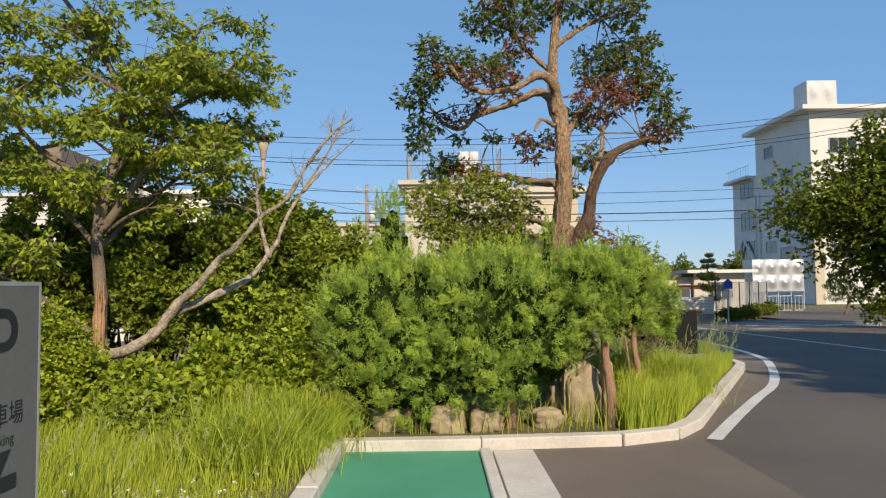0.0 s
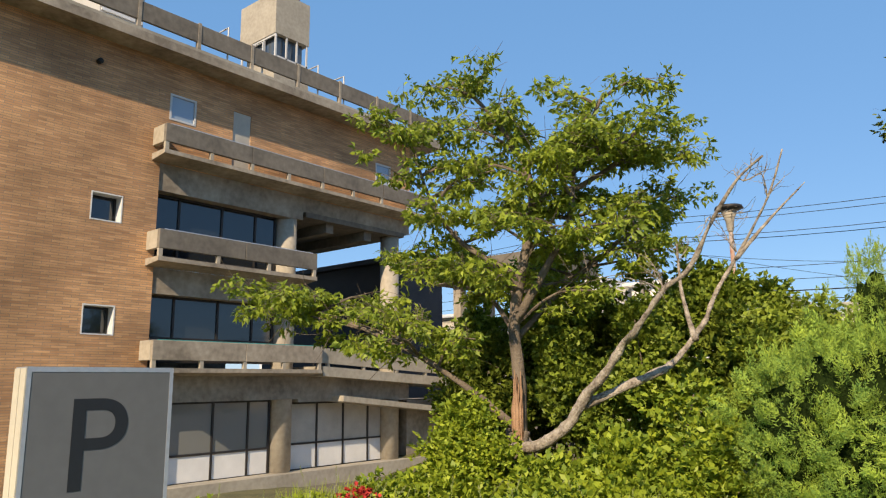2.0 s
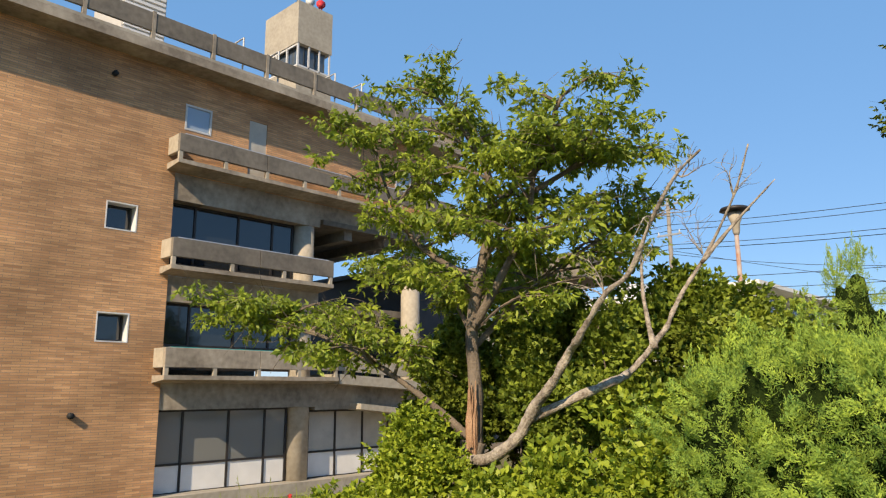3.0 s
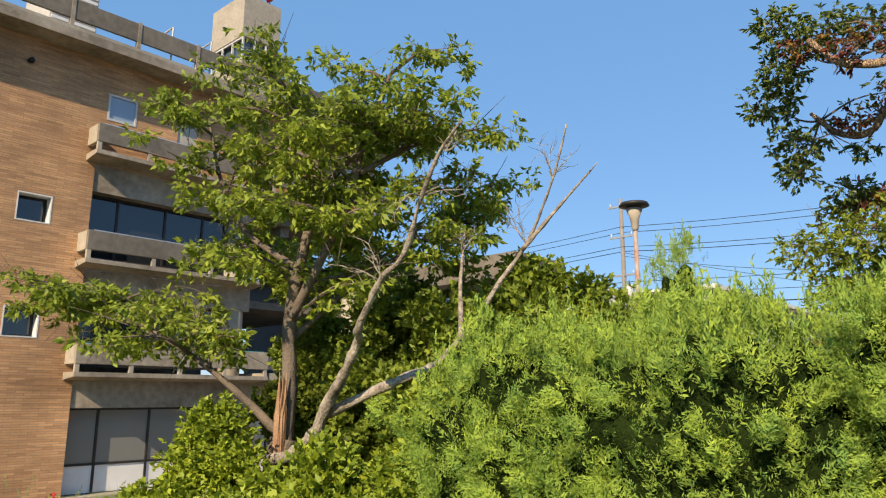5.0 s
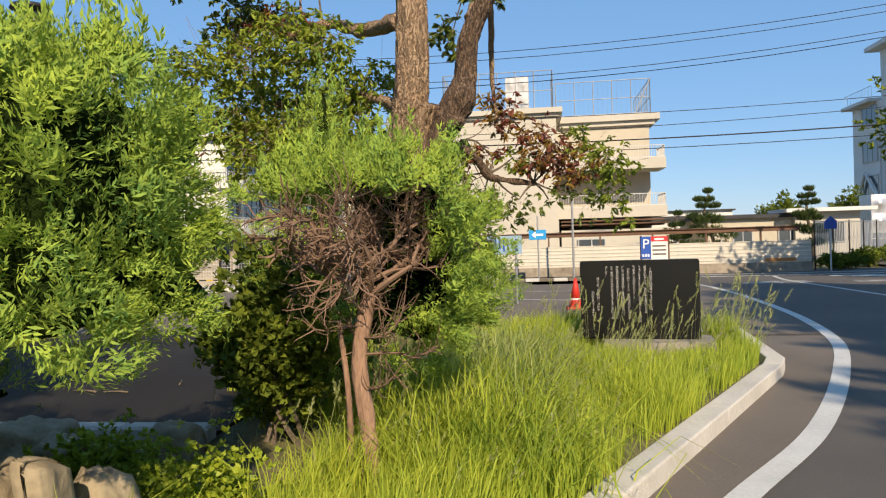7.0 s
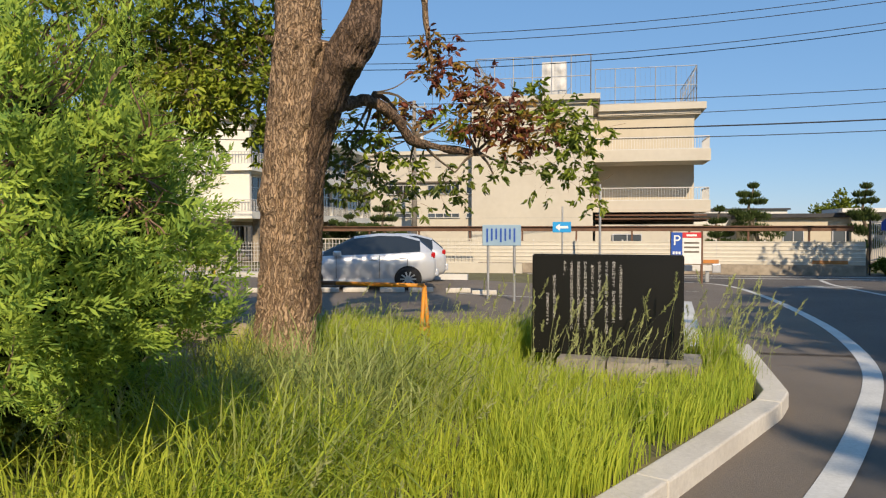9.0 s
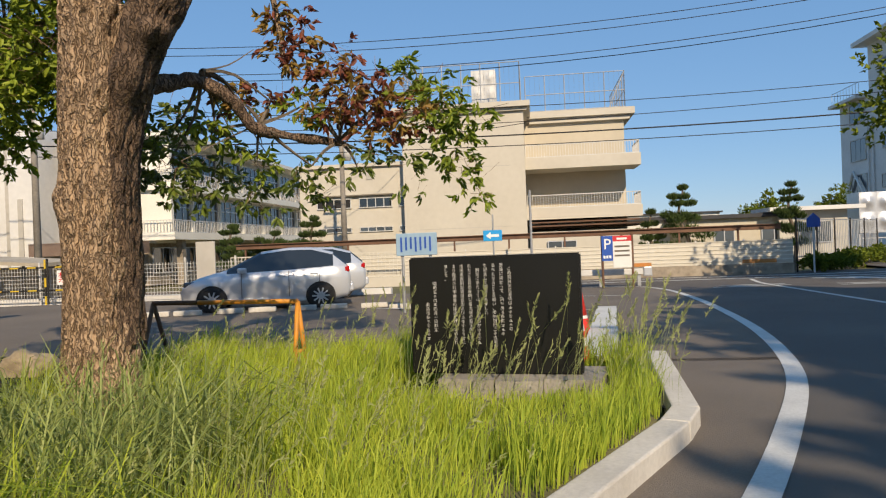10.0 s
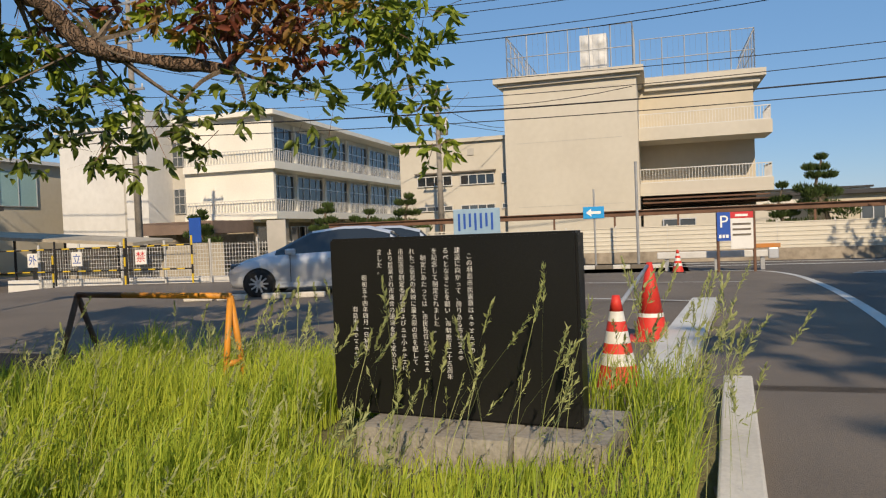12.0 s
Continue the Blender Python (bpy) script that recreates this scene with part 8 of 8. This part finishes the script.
t = thing("grey_board", (-3.7, 30.9, -0.3), "blank grey board on a post by the fence", "board")
part("board", soft_box(-4.05, -3.45, 30.85, 30.9, 0.2, 1.7, 0.01, 1), "shade_wall", t, shift=(-3.7, 30.9, -0.3))
part("post", pole_bar(bmesh.new(), -3.75, 30.93, -0.35, 1.3, 0.03), "steel", t, shift=(-3.7, 30.9, -0.3))
t = thing("blue_notice", (-13, 40, -0.45), "small blue notice on a pole by the porch", "sign")
part("plate", soft_box(-13.3, -12.7, 39.95, 40.0, 1.1, 2.2, 0.01, 1), "tile_blue", t, shift=(-13, 40, -0.45))
part("post", pole_bar(bmesh.new(), -13, 40.03, -0.5, 1.4, 0.04), "steel", t, shift=(-13, 40, -0.45))
at = (-15, 35.2, -0.38)
t = thing("cycle_shed", at, "long low shed with a pale sloping roof", "shed")
bm = bmesh.new()
a = [(-24, 34.0, 1.95), (-11.3, 34.0, 1.1), (-11.3, 36.2, 1.2), (-24, 36.4, 2.05)]
lo, hi = [bm.verts.new(p) for p in a], [bm.verts.new((p[0], p[1], p[2] + 0.12)) for p in a]
bm.faces.new(lo[::-1])
bm.faces.new(hi)
for i in range(4):
    bm.faces.new((lo[i], lo[(i + 1) % 4], hi[(i + 1) % 4], hi[i]))
part("roof", bm, "concrete_light", t, shift=at)
for x in (-23, -20.5, -18, -15.5, -13, -11.6):
    part("post", pole_bar(bmesh.new(), x, 35.2, float(base_z(x, 35.2)) - 0.05, 1.15 - (x + 11.3) * 0.066, 0.05), "frame_dark", t, shift=at)
for i in range(7):
    part("back_sheet", boxes((-18.0 + 1.3 * i, -16.74 + 1.3 * i, 36.0, 36.05, -0.6, 1.1)), "concrete_light", t, "beige back sheet", shift=at)

# ---- park lamp, poles and cables ----
at = (-3.65, 18.0, 0.0)
t = thing("park_lamp", at, "tall park lamp with a flat round hood", "lamp")
bm = bmesh.new()
tube(bm, [(-3.65, 18.0, -0.1), (-3.65, 18.0, 2.2), (-3.65, 18.0, 4.95)], [0.06, 0.055, 0.045], 12)
part("pole", bm, "rust_pole", t, "rust streaked grey pole", smooth=True, shift=at)
bm = bmesh.new()
tube(bm, [(-3.65, 18, 4.95), (-3.65, 18, 5.0), (-3.65, 18, 5.2), (-3.65, 18, 5.42)], [0.045, 0.07, 0.09, 0.17], 20)
part("lantern", bm, "concrete_light", t, smooth=True, shift=at)
bm = bmesh.new()
tube(bm, [(-3.65, 18, 5.46), (-3.65, 18, 5.48), (-3.65, 18, 5.54), (-3.65, 18, 5.58)], [0.26, 0.31, 0.28, 0.08], 28)
part("hood", bm, "frame_dark", t, "dark flat hood", smooth=True, shift=at)
part("neck", boxes((-3.69, -3.61, 17.96, 18.04, 5.42, 5.47)), "steel", t, shift=at)


def utility_pole(x, y, h, arms, label, trans=False):
    z = float(base_z(x, y))
    at = (x, y, z)
    t = thing("utility_pole", at, label, "pole", group="utility poles")
    bm = bmesh.new()
    tube(bm, [(x, y, z - 0.1), (x, y, h)], [0.17, 0.1], 12)
    part("shaft", bm, "pole", t, smooth=True, shift=at)
    for zz in arms:
        part("cross_arm", boxes((x - 0.7, x + 0.7, y - 0.12, y - 0.02, zz, zz + 0.09)), "steel", t, shift=at)
        for dx in (-0.6, 0.0, 0.6):
            bm = bmesh.new()
            tube(bm, [(x + dx, y - 0.07, zz + 0.09), (x + dx, y - 0.07, zz + 0.27)], [0.045, 0.03], 8)
            part("insulator", bm, "white_metal", t, smooth=True, shift=at)
    if trans:
        bm = bmesh.new()
        tube(bm, [(x + 0.35, y - 0.1, arms[-1] - 1.3), (x + 0.35, y - 0.1, arms[-1] - 0.5)], 0.2, 14)
        part("transformer", bm, "white_metal", t, smooth=True, shift=at)
    return t


utility_pole(-15.4, 39.3, 12.2, (11.7, 10.0, 7.9), "tall concrete utility pole with cross arms", True)
utility_pole(-3.85, 47.5, 8.6, (8.2, 7.3), "concrete utility pole in front of the school", True)
utility_pole(35, 42, 14.3, (13.7, 12.6, 8.1), "tall concrete utility pole down the road")
utility_pole(-62, 43, 12.5, (10.5, 9.4, 7.4), "tall concrete utility pole down the road")
for y0, z0, z1, sag, r in ((39.2, 10.6, 13.75, 1.85, 0.016), (39.5, 10.35, 13.5, 1.85, 0.016), (39.2, 9.5, 12.75, 2.0, 0.016), (39.5, 9.3, 12.55, 2.0, 0.018), (39.3, 7.6, 8.25, 0.93, 0.015), (39.3, 7.0, 8.1, 1.16, 0.015), (39.2, 6.3, 6.8, 0.75, 0.03), (39.3, 5.85, 6.3, 0.7, 0.018)):
    bm = bmesh.new()
    p = [Vector((-15.4 + 50.4 * i / 20, y0 + (42.0 - 39.3) * i / 20, z0 + (z1 - z0) * i / 20 - sag * (1 - (i / 10 - 1) ** 2))) for i in range(21)]
    tube(bm, p, r, 5)
    tagged(part("power_line", bm, "wire"), "black overhead cable between utility poles", "cable", group="cables")
    bm = bmesh.new()
    p = [Vector((-62 + 46.6 * i / 12, 43 + (y0 - 43) * i / 12, z0 - 0.35 * (1 - (i / 6 - 1) ** 2))) for i in range(13)]
    tube(bm, p, r, 5)
    tagged(part("power_line", bm, "wire"), "black overhead cable between utility poles", "cable", group="cables")
for a, b in (((-3.85, 47.4, 8.0), (-15.4, 39.3, 9.0)), ((-3.85, 47.4, 7.6), (-1.6, 53.0, 6.9)), ((-3.85, 47.4, 7.5), (5.9, 40, 6.2)), ((-15.4, 39.3, 9.2), (1.0, 58.0, 6.6))):
    bm = bmesh.new()
    a, b = Vector(a), Vector(b)
    tube(bm, [a.lerp(b, i / 8) - Vector((0, 0, 0.3 * (1 - (i / 4 - 1) ** 2))) for i in range(9)], 0.014, 5)
    tagged(part("service_cable", bm, "wire"), "thin black service cable", "cable", group="cables")

# ---- clutter in the court of the brick building ----
gz = float(base_z(-16.5, 15))
t = thing("crate", (-14.6, 14.6, gz), "white plastic crate on the gravel", "crate")
for i in range(3):
    part("side", boxes((-15.1, -14.2, 14.4, 14.44, gz + 0.02 + 0.1 * i, gz + 0.09 + 0.1 * i)), "white_metal", t, shift=(-14.6, 14.6, gz))
    part("side", boxes((-15.1, -14.2, 14.86, 14.9, gz + 0.02 + 0.1 * i, gz + 0.09 + 0.1 * i)), "white_metal", t, shift=(-14.6, 14.6, gz))
for i in range(7):
    part("slat", boxes((-15.1 + 0.14 * i, -15.04 + 0.14 * i, 14.4, 14.9, gz, gz + 0.3)), "white_metal", t, shift=(-14.6, 14.6, gz))
gp = thing("gravel_patch", (-4.0, 4.2, ground_z(-4.0, 4.2)), "bare patch of pale gravel in the grass", "gravel", kind="stuff")
bm = bmesh.new()
for i in range(260):
    a, q = rng.uniform(0, 6.28), math.sqrt(rng.uniform(0, 1))
    x, y, r = -4.0 + 0.72 * q * math.cos(a), 4.2 + 0.42 * q * math.sin(a), rng.uniform(0.012, 0.04)
    blob(bm, (x, y, ground_z(x, y) + r * 0.3), (r, r, r * 0.6), 1, 0.5)
part("gravel_stones", bm, "stone_base", gp, shift=(-4.0, 4.2, ground_z(-4.0, 4.2)))
tagged(sheet("gravel_court", np.arange(-20.4, -12.4, 0.5), np.arange(6, 30, 0.5), -0.085, "concrete_light"), "pale gravel along the brick building", "gravel")

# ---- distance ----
# haze over the far hills is put into their blue base colour
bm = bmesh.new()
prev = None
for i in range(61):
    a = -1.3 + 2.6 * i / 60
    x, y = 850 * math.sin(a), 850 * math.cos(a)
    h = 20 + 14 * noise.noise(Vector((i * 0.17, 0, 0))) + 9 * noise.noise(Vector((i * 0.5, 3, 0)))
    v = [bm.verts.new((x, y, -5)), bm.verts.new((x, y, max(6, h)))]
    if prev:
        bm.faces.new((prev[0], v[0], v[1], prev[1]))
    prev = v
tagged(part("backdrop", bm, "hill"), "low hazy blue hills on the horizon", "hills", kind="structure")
for x, y, w, h in ((60, 120, 14, 7), (85, 130, 18, 6), (-90, 140, 20, 8), (20, 130, 16, 5), (110, 100, 16, 7), (-120, 90, 18, 8)):
    plain_house("far_house", x, x + w, y, y + 10, h, "white_wall", "roof_dark", "pale house in the distance", wins=((x + 2, x + 4, 1.5, 3), (x + 6, x + 8, 1.5, 3)))
for x, y in ((30, 70), (24.5, 69), (52, 66), (47, 58)):
    broad_tree("garden_tree", (x, y), (x, y, 3.0), (2.4, 2.2, 1.9), 26, 160, 0.22, "round dark green tree behind the walls", r=0.14)

# ---- a street tree south of the camera, whose shade falls on the road ----
for x, y, z in ((17.3, -3.2, 11.0), (17.5, 4.8, 11.0), (22.1, 4.6, 16.0), (22.9, 0.7, 11.0)):
    broad_tree("street_tree", (x, y), (x - 0.2, y - 0.3, z), (4.4, 4.4, 4.2), 90, 160, 0.46, "tall leafy street tree on the verge of the road", r=0.28)
